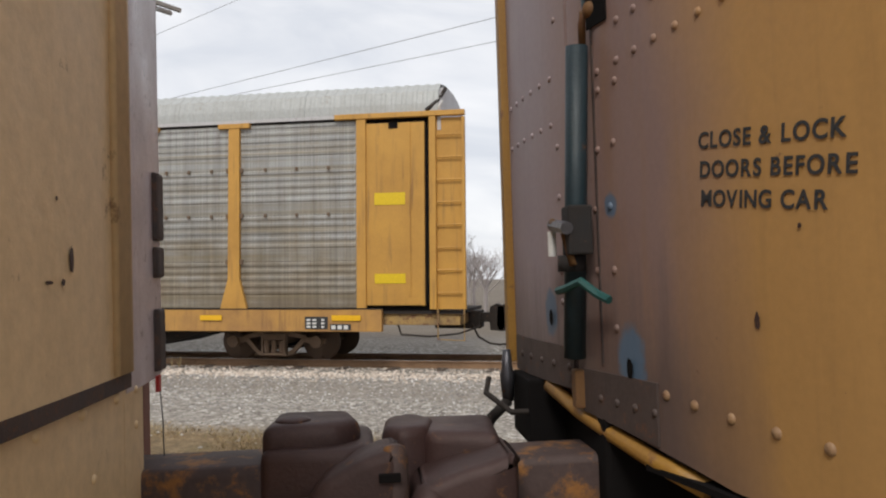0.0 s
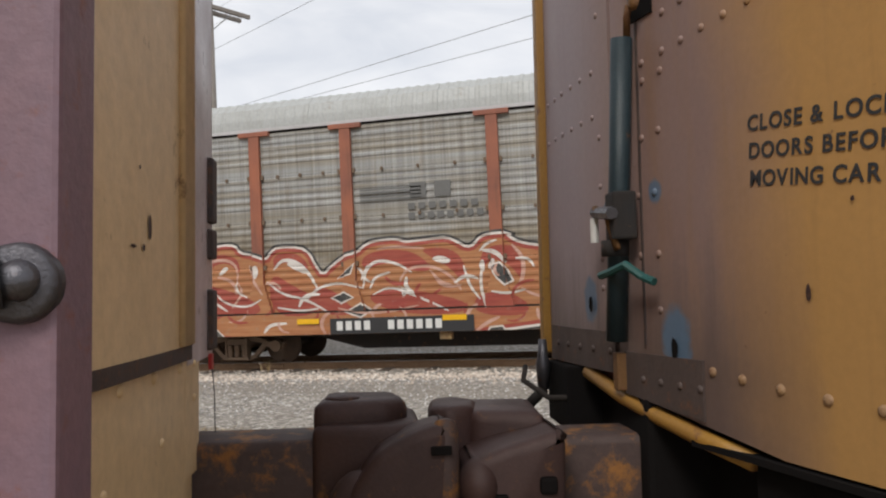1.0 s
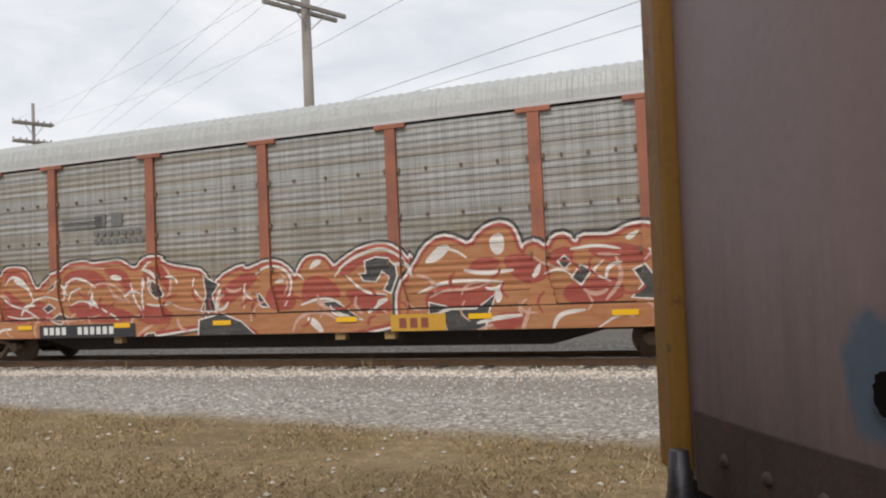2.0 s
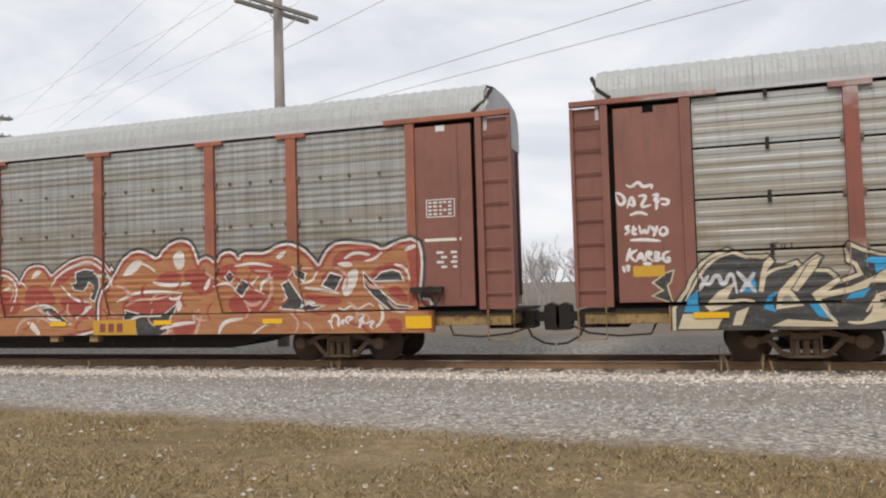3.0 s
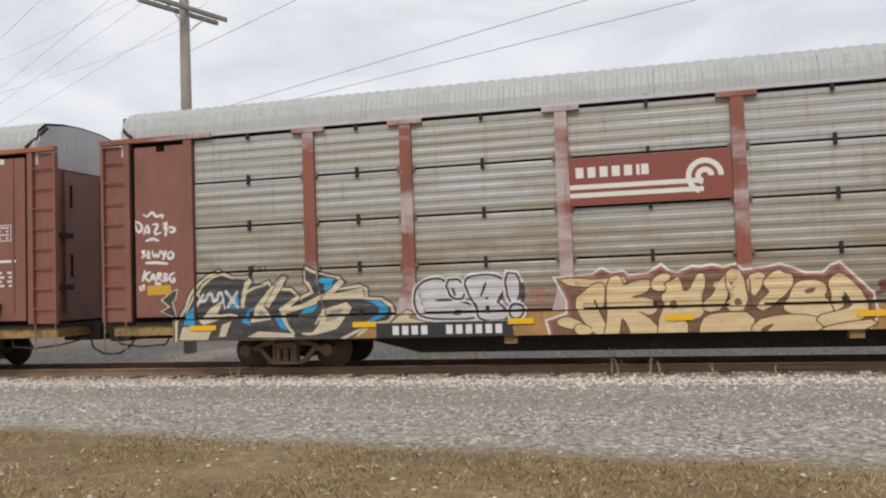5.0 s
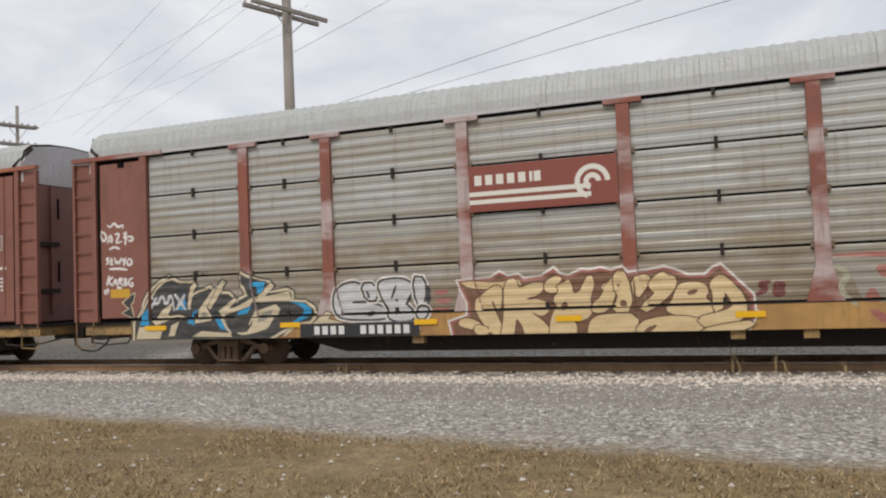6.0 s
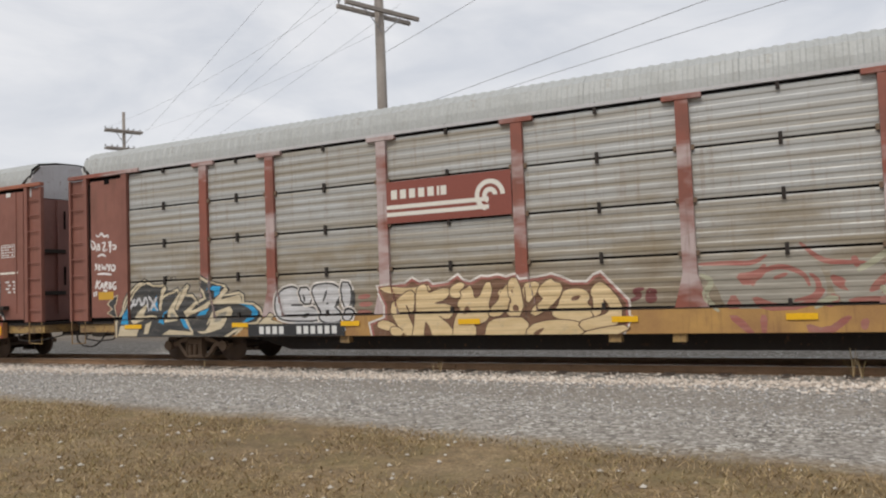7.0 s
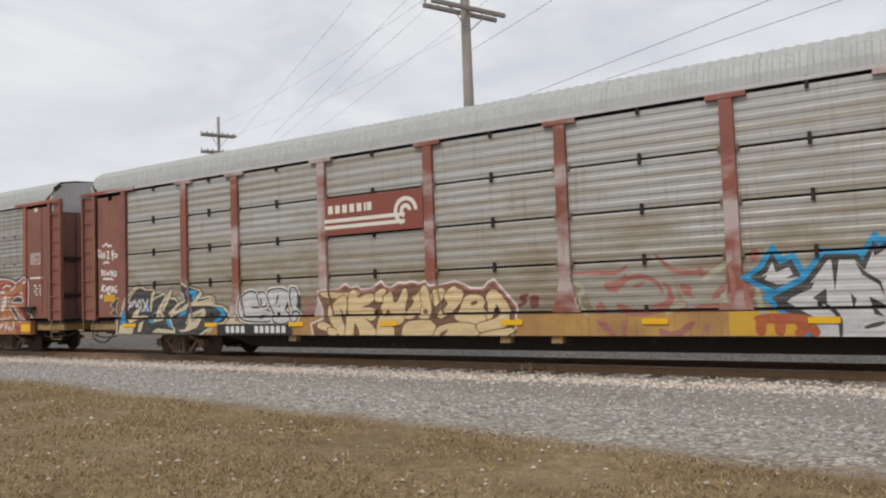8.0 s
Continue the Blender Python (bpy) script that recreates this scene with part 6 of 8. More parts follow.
# cream letters on brown
edged(four_side, [(-3.5, 0.6), (-3.57, 0.9), (-3.19, 1.02), (-3.18, 1.34), (-3.38, 1.71), (-2.73, 1.74), (-2.57, 1.84), (-2.41, 1.75), (-2.2, 1.78), (-2.1, 1.69), (-1.69, 1.73), (-1.48, 1.86), (-1.38, 1.76), (-1.18, 1.71), (-0.92, 1.82), (-0.77, 1.8), (-0.57, 1.84), (-0.38, 1.78), (-0.18, 1.83), (-0.08, 1.72), (0.31, 1.75), (0.6, 1.8), (0.78, 1.74), (1.01, 1.63), (1.34, 1.62), (1.49, 1.76), (1.58, 1.79), (1.71, 1.65), (2.06, 1.27), (2.08, 0.89), (2.1, 0.9), (1.9, 0.6)], S_BROWN, ((S_WHITE, 0.10), (S_ROSE, 0.055)), "brown ground of the cream letters with rose edge", 0)
edged(four_side, [(-3.36, 1.73), (-2.63, 1.65), (-2.21, 1.72), (-2.16, 1.64), (-2.63, 1.59), (-3.16, 1.64)], S_CREAM, ((S_DARKBROWN, 0.058), (S_CREAM, 0.036)), "cream sprayed letter with brown edge", 1)
edged(four_side, [(-3.09, 1.29), (-2.85, 1.5), (-2.63, 1.63), (-2.55, 1.54), (-2.61, 1.13), (-2.7, 1.4), (-2.81, 1.31), (-2.64, 1.01), (-2.49, 0.6), (-2.69, 0.68), (-2.92, 0.93)], S_CREAM, ((S_DARKBROWN, 0.058), (S_CREAM, 0.036)), "cream sprayed letter with brown edge", 1)
edged(four_side, [(-2.42, 1.7), (-2.25, 1.74), (-2.22, 1.51), (-1.9, 1.63), (-1.67, 1.62), (-1.8, 1.45), (-2.06, 1.4), (-2.12, 1.3), (-1.71, 1.3), (-1.59, 1.14), (-1.72, 1.03), (-1.92, 1.14), (-2.02, 1.11), (-1.63, 0.82), (-1.58, 0.58), (-2.03, 0.59), (-2.09, 0.86), (-2.26, 1.08), (-2.34, 0.59), (-2.55, 0.6), (-2.45, 1), (-2.47, 1.43)], S_CREAM, ((S_DARKBROWN, 0.058), (S_CREAM, 0.036)), "cream sprayed letter with brown edge", 1)
edged(four_side, [(-1.54, 1.54), (-1.26, 1.61), (-1.18, 1.67), (-1.13, 1.38), (-0.95, 1.43), (-0.88, 1.59), (-0.77, 1.76), (-0.72, 1.59), (-0.84, 1.28), (-0.74, 1.11), (-0.89, 0.94), (-1.17, 0.95), (-1.06, 0.76), (-1.17, 0.57), (-1.56, 0.58), (-1.52, 0.96), (-1.38, 1.19), (-1.48, 1.34), (-1.33, 1.44)], S_CREAM, ((S_DARKBROWN, 0.058), (S_CREAM, 0.036)), "cream sprayed letter with brown edge", 1)
edged(four_side, [(-1.65, 1.62), (-1.46, 1.75), (-1.32, 1.72), (-1.52, 1.58), (-1.42, 1.49), (-1.61, 1.49)], S_CREAM, ((S_DARKBROWN, 0.058), (S_CREAM, 0.036)), "cream sprayed letter with brown edge", 2)
edged(four_side, [(-0.72, 1.21), (-0.55, 1.31), (-0.45, 1.56), (-0.32, 1.68), (-0.34, 1.37), (-0.45, 1.11), (-0.71, 1.07)], S_CREAM, ((S_DARKBROWN, 0.058), (S_CREAM, 0.036)), "cream sprayed letter with brown edge", 1)
edged(four_side, [(-0.28, 1.8), (-0.09, 1.77), (0, 1.09), (-0.37, 1.09), (-0.2, 1.32), (-0.31, 1.52)], S_CREAM, ((S_DARKBROWN, 0.058), (S_CREAM, 0.036)), "cream sprayed letter with brown edge", 1)
edged(four_side, [(-0.71, 0.94), (-0.41, 0.99), (0.09, 0.98), (0.02, 0.59), (-0.83, 0.57), (-0.79, 0.81)], S_CREAM, ((S_DARKBROWN, 0.058), (S_CREAM, 0.036)), "cream sprayed letter with brown edge", 1)
edged(four_side, [(0.03, 1.66), (0.32, 1.71), (0.26, 1.53), (0.09, 1.31)], S_CREAM, ((S_DARKBROWN, 0.058), (S_CREAM, 0.036)), "cream sprayed letter with brown edge", 1)
edged(four_side, [(0.34, 1.58), (0.57, 1.75), (0.63, 1.68), (0.8, 1.64), (0.73, 1.41), (0.29, 1.07), (0.18, 1.13), (0.48, 1.38), (0.37, 1.47)], S_CREAM, ((S_DARKBROWN, 0.058), (S_CREAM, 0.036)), "cream sprayed letter with brown edge", 1)
edged(four_side, [(0.9, 1.53), (1.24, 1.53), (1.35, 1.4), (1.25, 1.27), (1.43, 1.1), (1.36, 0.95), (1.03, 0.96), (0.6, 1.05), (0.76, 1.23), (0.81, 1.39)], S_CREAM, ((S_DARKBROWN, 0.058), (S_CREAM, 0.036)), "cream sprayed letter with brown edge", 2)
edged(four_side, [(0.12, 0.82), (0.55, 0.93), (1.12, 0.9), (1.26, 0.76), (1, 0.53), (0.07, 0.55)], S_CREAM, ((S_DARKBROWN, 0.058), (S_CREAM, 0.036)), "cream sprayed letter with brown edge", 1)
edged(four_side, [(1.41, 1.49), (1.53, 1.64), (1.67, 1.61), (1.96, 1.25), (1.96, 0.94), (1.67, 0.79), (1.3, 0.75), (1.17, 0.89), (1.45, 0.95), (1.77, 1.04), (1.8, 1.2), (1.61, 1.46), (1.59, 1.11), (1.45, 1.04), (1.48, 1.35)], S_CREAM, ((S_DARKBROWN, 0.058), (S_CREAM, 0.036)), "cream sprayed letter with brown edge", 1)
edged(four_side, [(1.22, 0.67), (1.67, 0.77), (2.14, 0.81), (1.84, 0.68), (1.24, 0.55)], S_CREAM, ((S_DARKBROWN, 0.058), (S_CREAM, 0.036)), "cream sprayed letter with brown edge", 1)
edged(four_side, [(-3.47, 0.89), (-3.28, 1), (-2.96, 0.86), (-3.01, 0.78)], S_CREAM, ((S_DARKBROWN, 0.058), (S_CREAM, 0.036)), "cream sprayed letter with brown edge", 2)
edged(four_side, [(-3.09, 0.84), (-2.83, 0.79), (-2.88, 0.69), (-3.07, 0.71)], S_CREAM, ((S_DARKBROWN, 0.058), (S_CREAM, 0.036)), "cream sprayed letter with brown edge", 2)
sprayed(four_side, [(-0.2, 1.28), (-0.11, 1.28), (-0.07, 1.15), (-0.23, 1.16)], S_BROWN, "", 1)
sprayed(four_side, [(0.21, 0.73), (0.47, 0.83), (0.35, 0.69), (0.21, 0.63)], S_BROWN, "", 1)
sprayed(four_side, [(1, 1.41), (1.2, 1.44), (1.14, 1.34), (0.99, 1.32)], S_BROWN, "", 1)
sprayed(four_side, [(-2.6, 1.78), (-2.52, 1.8), (-2.52, 1.71), (-2.61, 1.72)], S_BROWN, "", 1)
sprayed(four_side, [(-1.35, 1.24), (-1.24, 1.29), (-1.2, 1.13), (-1.35, 1.1)], S_BROWN, "", 1)
sprayed(four_side, [(-0.29, 1.57), (-0.21, 1.59), (-0.23, 1.49)], S_BROWN, "", 1)
drawn(four_side, [(-0.87, 1.47), (-0.78, 1.53), (-0.81, 1.4), (-0.89, 1.42)], 0.022, S_CREAM, "")
drawn(four_side, [(-0.5, 1.6), (-0.47, 1.52), (-0.55, 1.5), (-0.52, 1.58)], 0.022, S_CREAM, "")
drawn(four_side, [(1.5, 1.39), (1.57, 1.46), (1.53, 1.31)], 0.022, S_CREAM, "")
drawn(four_side, [(1.83, 1.2), (1.87, 1.1), (1.79, 1.05)], 0.022, S_CREAM, "")
drawn(four_side, [(-1.52, 0.82), (-1.43, 0.66)], 0.022, S_CREAM, "")
drawn(four_side, [(0.64, 0.77), (0.92, 0.72)], 0.022, S_CREAM, "")
drawn(four_side, [(-2.99, 0.63), (-2.78, 0.73), (-2.79, 0.84)], 0.022, S_CREAM, "")
drawn(four_side, [(-1.93, 0.83), (-1.79, 0.67)], 0.022, S_CREAM, "")
drawn(four_side, [(0.06, 1.64), (0.07, 0.94)], 0.02, S_DARKBROWN, "")
# small dark red letters beside the cream ones
drawn(four_side, [(2.42, 1.52), (2.2, 1.48), (2.37, 1.39), (2.15, 1.29)], 0.06, S_DARKRED, "small dark red sprayed letters")
drawn(four_side, [(2.49, 1.5), (2.46, 1.26), (2.64, 1.32), (2.51, 1.39), (2.66, 1.46), (2.49, 1.51)], 0.06, S_DARKRED, "small dark red sprayed letters")
# faded rose and khaki piece
sprayed(four_side, [(3.42, 1.89), (3.65, 1.99), (4.36, 1.98), (4.61, 2.06), (5.25, 2.05), (5.5, 1.68), (5.53, 1.25), (5.2, 1.09), (4.43, 1.1), (3.84, 1.11), (3.74, 1.51)], S_DUN, "faded dun sprayed ground", 2)
sprayed(four_side, [(5.57, 1.89), (6.29, 1.94), (6.47, 1.64), (6.4, 1.24), (5.84, 1.08), (5.59, 1.36)], S_DUN, "faded dun sprayed ground", 2)
sprayed(four_side, [(3.84, 1.11), (4, 1.42), (4.17, 1.1)], S_ROSE, "faded rose sprayed shape", 1)
sprayed(four_side, [(4.02, 1.73), (4.4, 1.76), (4.56, 1.93), (4.59, 1.71), (4.21, 1.46)], S_ROSE, "faded rose sprayed shape", 1)
sprayed(four_side, [(5.55, 1.68), (5.82, 1.58), (5.77, 1.46), (5.87, 1.35), (5.63, 1.44)], S_ROSE, "faded rose sprayed shape", 1)
sprayed(four_side, [(6.14, 1.39), (6.27, 1.57), (6.47, 1.69), (6.38, 1.42), (6.17, 1.32)], S_ROSE, "faded rose sprayed shape", 1)
sprayed(four_side, [(4.27, 1.37), (4.77, 1.14), (5.23, 1.21), (5.44, 1.47), (5.5, 1.36), (5.22, 1.07), (4.42, 1.05)], S_ROSE, "faded rose sprayed shape", 1)
sprayed(four_side, [(3.86, 0.99), (4.1, 0.99), (4.38, 0.61), (4.27, 0.61)], S_ROSE, "faded rose sprayed shape", 1)
sprayed(four_side, [(5.14, 0.85), (5.46, 0.73), (5.79, 0.98), (5.89, 0.91), (5.5, 0.6), (5.2, 0.64)], S_ROSE, "faded rose sprayed shape", 1)
sprayed(four_side, [(5.99, 0.89), (6.13, 0.91), (6.08, 0.7), (5.98, 0.73)], S_ROSE, "faded rose sprayed shape", 1)
sprayed(four_side, [(4.42, 0.99), (4.56, 0.99), (4.52, 0.61), (4.45, 0.61)], S_ROSE, "faded rose sprayed shape", 1)
sprayed(four_side, [(5.54, 1.36), (5.76, 1.25), (5.48, 1.04)], S_ROSE, "faded rose sprayed shape", 1)
sprayed(four_side, [(6.73, 1.84), (6.89, 1.87), (6.87, 1.18), (6.72, 1.17)], S_ROSE, "faded rose sprayed shape", 1)
sprayed(four_side, [(5.8, 1.25), (6.37, 1.28), (6.35, 1.18), (5.9, 1.12)], S_ROSE, "faded rose sprayed shape", 1)
drawn(four_side, [(3.42, 1.93), (4, 1.93), (4.35, 1.9), (4.59, 2.04)], 0.05, S_ROSE, "")
drawn(four_side, [(5.13, 2.23), (5.42, 1.92), (5.67, 1.86), (6.13, 1.84)], 0.05, S_ROSE, "")
drawn(four_side, [(4.33, 1.5), (4.41, 1.72), (4.8, 1.86), (5.18, 1.69), (5.25, 1.47)], 0.05, S_ROSE, "")
drawn(four_side, [(4.68, 1.62), (4.91, 1.7)], 0.04, S_ROSE, "")
drawn(four_side, [(5.26, 1.69), (5.4, 1.55), (5.37, 1.3), (4.99, 1.22)], 0.05, S_ROSE, "")
drawn(four_side, [(5.94, 1.96), (6, 1.77)], 0.06, S_ROSE, "")
drawn(four_side, [(6.49, 1.95), (6.57, 1.64), (6.51, 1.23)], 0.05, S_ROSE, "")
drawn(four_side, [(6.94, 2.23), (6.9, 2.01)], 0.08, S_ROSE, "")
drawn(four_side, [(3.44, 1.75), (3.68, 1.61), (3.47, 1.36), (3.75, 1.06)], 0.06, S_KHAKI, "khaki sprayed line")
drawn(four_side, [(5.99, 1.7), (6.28, 1.88), (6.55, 2.09)], 0.06, S_KHAKI, "khaki sprayed line")
drawn(four_side, [(5.31, 1.09), (5.53, 1.25), (5.68, 1.25)], 0.06, S_KHAKI, "khaki sprayed line")
drawn(four_side, [(6.95, 1.63), (6.98, 1.07), (7.22, 1.02)], 0.06, S_KHAKI, "khaki sprayed line")
drawn(four_side, [(6.32, 1.44), (6.43, 1.29)], 0.06, S_KHAKI, "khaki sprayed line")
drawn(four_side, [(7.09, 2.16), (7.25, 2.21)], 0.06, S_KHAKI, "khaki sprayed line")
# silver piece with black edge and blue halo
edged(four_side, [(6.99, 1.72), (7.13, 1.8), (7.21, 1.98), (7.27, 1.79), (7.48, 1.88), (7.54, 1.75), (7.42, 1.68), (7.89, 1.72), (7.83, 1.62), (7.28, 1.58), (7.14, 1.64)], S_SILVER, ((S_BLUE, 0.20), (S_BLACK, 0.10)), "silver sprayed letters with black edge and blue halo", 0)
edged(four_side, [(7.33, 1.32), (7.77, 1.54), (7.89, 1.69), (8.1, 1.97), (8.5, 1.95), (8.64, 1.77), (8.78, 2.09), (8.8, 2), (9.3, 2.3), (10.1, 2.2), (10.8, 2.4), (11.5, 2), (11.6, 0.6), (7.9, 0.61), (7.83, 1), (7.48, 1.18)], S_SILVER, ((S_BLUE, 0.20), (S_BLACK, 0.10)), "silver sprayed letters with black edge and blue halo", 0)
sprayed(four_side, [(8.15, 1.99), (8.27, 1.98), (8.18, 1.43)], S_BLACK, "", 0)
sprayed(four_side, [(7.83, 1.33), (8.05, 1.49), (8.05, 1.19), (7.98, 1.23)], S_BLACK, "", 0)
sprayed(four_side, [(8.41, 1.41), (8.5, 1.29), (8.44, 1.12)], S_BLACK, "", 0)
sprayed(four_side, [(8.68, 1.34), (8.95, 1.17), (8.78, 1.14), (8.89, 1), (8.75, 1.04)], S_BLACK, "", 0)
sprayed(four_side, [(7.24, 1.32), (7.5, 1.47), (7.86, 1.6), (7.92, 1.71), (7.82, 1.49), (7.51, 1.35), (7.42, 1.27), (7.85, 1), (7.57, 1.06), (7.26, 1.16)], S_BLACK, "", 0)
sprayed(four_side, [(8.5, 1.93), (8.64, 1.76), (8.87, 1.58), (8.92, 1.28), (8.84, 1.52), (8.6, 1.7)], S_BLACK, "", 0)
sprayed(four_side, [(9.4, 0.9), (9.7, 1.6), (9.55, 2.1), (9.3, 1.5)], S_BLACK, "", 0)
sprayed(four_side, [(10.4, 1), (10.8, 1.3), (10.6, 1.8)], S_BLACK, "", 0)
sprayed(four_side, [(6.98, 1.73), (7.13, 1.75), (7.07, 1.67)], S_BLACK, "", 0)
drawn(four_side, [(8.03, 1.21), (8.25, 1.03), (8.24, 0.63)], 0.04, S_BLACK, "")
drawn(four_side, [(8.59, 0.82), (8.9, 0.91)], 0.04, S_BLACK, "")
# red shapes on the yellow board
drawn(four_side, [(6.88, 0.99), (7.79, 0.98)], 0.10, S_REDMARK, "red painted shape")
drawn(four_side, [(6.99, 0.99), (6.98, 0.69)], 0.10, S_REDMARK, "red painted shape")
drawn(four_side, [(7.31, 0.98), (7.29, 0.69)], 0.10, S_REDMARK, "red painted shape")
drawn(four_side, [(7.56, 0.96), (7.71, 0.82), (7.55, 0.69)], 0.10, S_REDMARK, "red painted shape")
drawn(four_side, [(7.69, 0.96), (7.9, 0.69)], 0.10, S_REDMARK, "red painted shape")
# white tags on the end door
drawn(four_side, [(-12.68, 3.35), (-12.6, 3.07), (-12.47, 3.16), (-12.53, 3.3), (-12.67, 3.35)], 0.036, S_TAG, "white sprayed tag")
drawn(four_side, [(-12.45, 3.03), (-12.36, 3.29), (-12.29, 3.05), (-12.42, 3.11)], 0.036, S_TAG, "white sprayed tag")
drawn(four_side, [(-12.23, 3.25), (-12.06, 3.27), (-12.22, 3.02), (-12, 3.07)], 0.036, S_TAG, "white sprayed tag")
drawn(four_side, [(-11.98, 3.25), (-11.84, 3.28), (-11.96, 3.14), (-11.83, 3.13)], 0.036, S_TAG, "white sprayed tag")
drawn(four_side, [(-11.88, 3.2), (-11.91, 2.97)], 0.036, S_TAG, "white sprayed tag")
drawn(four_side, [(-11.84, 3.18), (-11.66, 3.15), (-11.71, 3.05), (-11.82, 3.08)], 0.036, S_TAG, "white sprayed tag")
drawn(four_side, [(-12.46, 3.49), (-12.36, 3.42), (-12.22, 3.55), (-12.15, 3.41), (-11.95, 3.47), (-11.99, 3.37)], 0.036, S_TAG, "white sprayed tag")
drawn(four_side, [(-12.41, 2.89), (-12.23, 2.95), (-12.07, 2.88)], 0.036, S_TAG, "white sprayed tag")
drawn(four_side, [(-12.41, 2.69), (-12.51, 2.66), (-12.41, 2.59), (-12.52, 2.52)], 0.036, S_TAG, "white sprayed tag")
drawn(four_side, [(-12.34, 2.69), (-12.37, 2.52), (-12.28, 2.53)], 0.036, S_TAG, "white sprayed tag")
drawn(four_side, [(-12.36, 2.6), (-12.28, 2.62)], 0.036, S_TAG, "white sprayed tag")
drawn(four_side, [(-12.24, 2.69), (-12.21, 2.51), (-12.14, 2.61), (-12.1, 2.5), (-12.04, 2.68)], 0.036, S_TAG, "white sprayed tag")
drawn(four_side, [(-12.01, 2.66), (-11.97, 2.57)], 0.036, S_TAG, "white sprayed tag")
drawn(four_side, [(-11.9, 2.67), (-11.98, 2.46)], 0.036, S_TAG, "white sprayed tag")
drawn(four_side, [(-11.81, 2.63), (-11.88, 2.56), (-11.82, 2.46), (-11.71, 2.53), (-11.75, 2.63), (-11.82, 2.63)], 0.036, S_TAG, "white sprayed tag")
drawn(four_side, [(-12.42, 2.41), (-12.12, 2.41), (-11.85, 2.37)], 0.036, S_TAG, "white sprayed tag")
drawn(four_side, [(-12.42, 2.26), (-12.5, 2)], 0.036, S_TAG, "white sprayed tag")
drawn(four_side, [(-12.29, 2.22), (-12.46, 2.13), (-12.33, 1.99)], 0.036, S_TAG, "white sprayed tag")
drawn(four_side, [(-12.32, 1.99), (-12.22, 2.19), (-12.18, 1.99)], 0.036, S_TAG, "white sprayed tag")
drawn(four_side, [(-12.29, 2.06), (-12.19, 2.07)], 0.036, S_TAG, "white sprayed tag")
drawn(four_side, [(-12.15, 1.99), (-12.12, 2.18), (-12.01, 2.15), (-12.11, 2.09), (-12, 1.98)], 0.036, S_TAG, "white sprayed tag")
drawn(four_side, [(-11.96, 2.18), (-11.98, 1.98), (-11.86, 2.03), (-11.95, 2.08), (-11.87, 2.14), (-11.96, 2.17)], 0.036, S_TAG, "white sprayed tag")
drawn(four_side, [(-11.69, 2.17), (-11.81, 2.14), (-11.83, 2.01), (-11.71, 1.96), (-11.7, 2.05), (-11.76, 2.05)], 0.036, S_TAG, "white sprayed tag")
drawn(four_side, [(-12.2, 1.95), (-12.03, 1.94)], 0.036, S_TAG, "white sprayed tag")
drawn(four_side, [(-12.57, 1.92), (-12.54, 1.79)], 0.036, S_TAG, "white sprayed tag")
drawn(four_side, [(-12.48, 1.8), (-12.45, 1.92), (-12.5, 1.9), (-12.47, 1.85)], 0.036, S_TAG, "white sprayed tag")
drawn(four_side, [(-9.78, 2.26), (-9.91, 2.24), (-9.81, 2.18), (-9.91, 2.13)], 0.016, S_BLACK, "")
drawn(four_side, [(-9.73, 2.24), (-9.74, 2.12), (-9.64, 2.14), (-9.71, 2.19), (-9.64, 2.23)], 0.016, S_BLACK, "")
drawn(four_side, [(-9.57, 2.25), (-9.57, 2.13)], 0.016, S_BLACK, "")


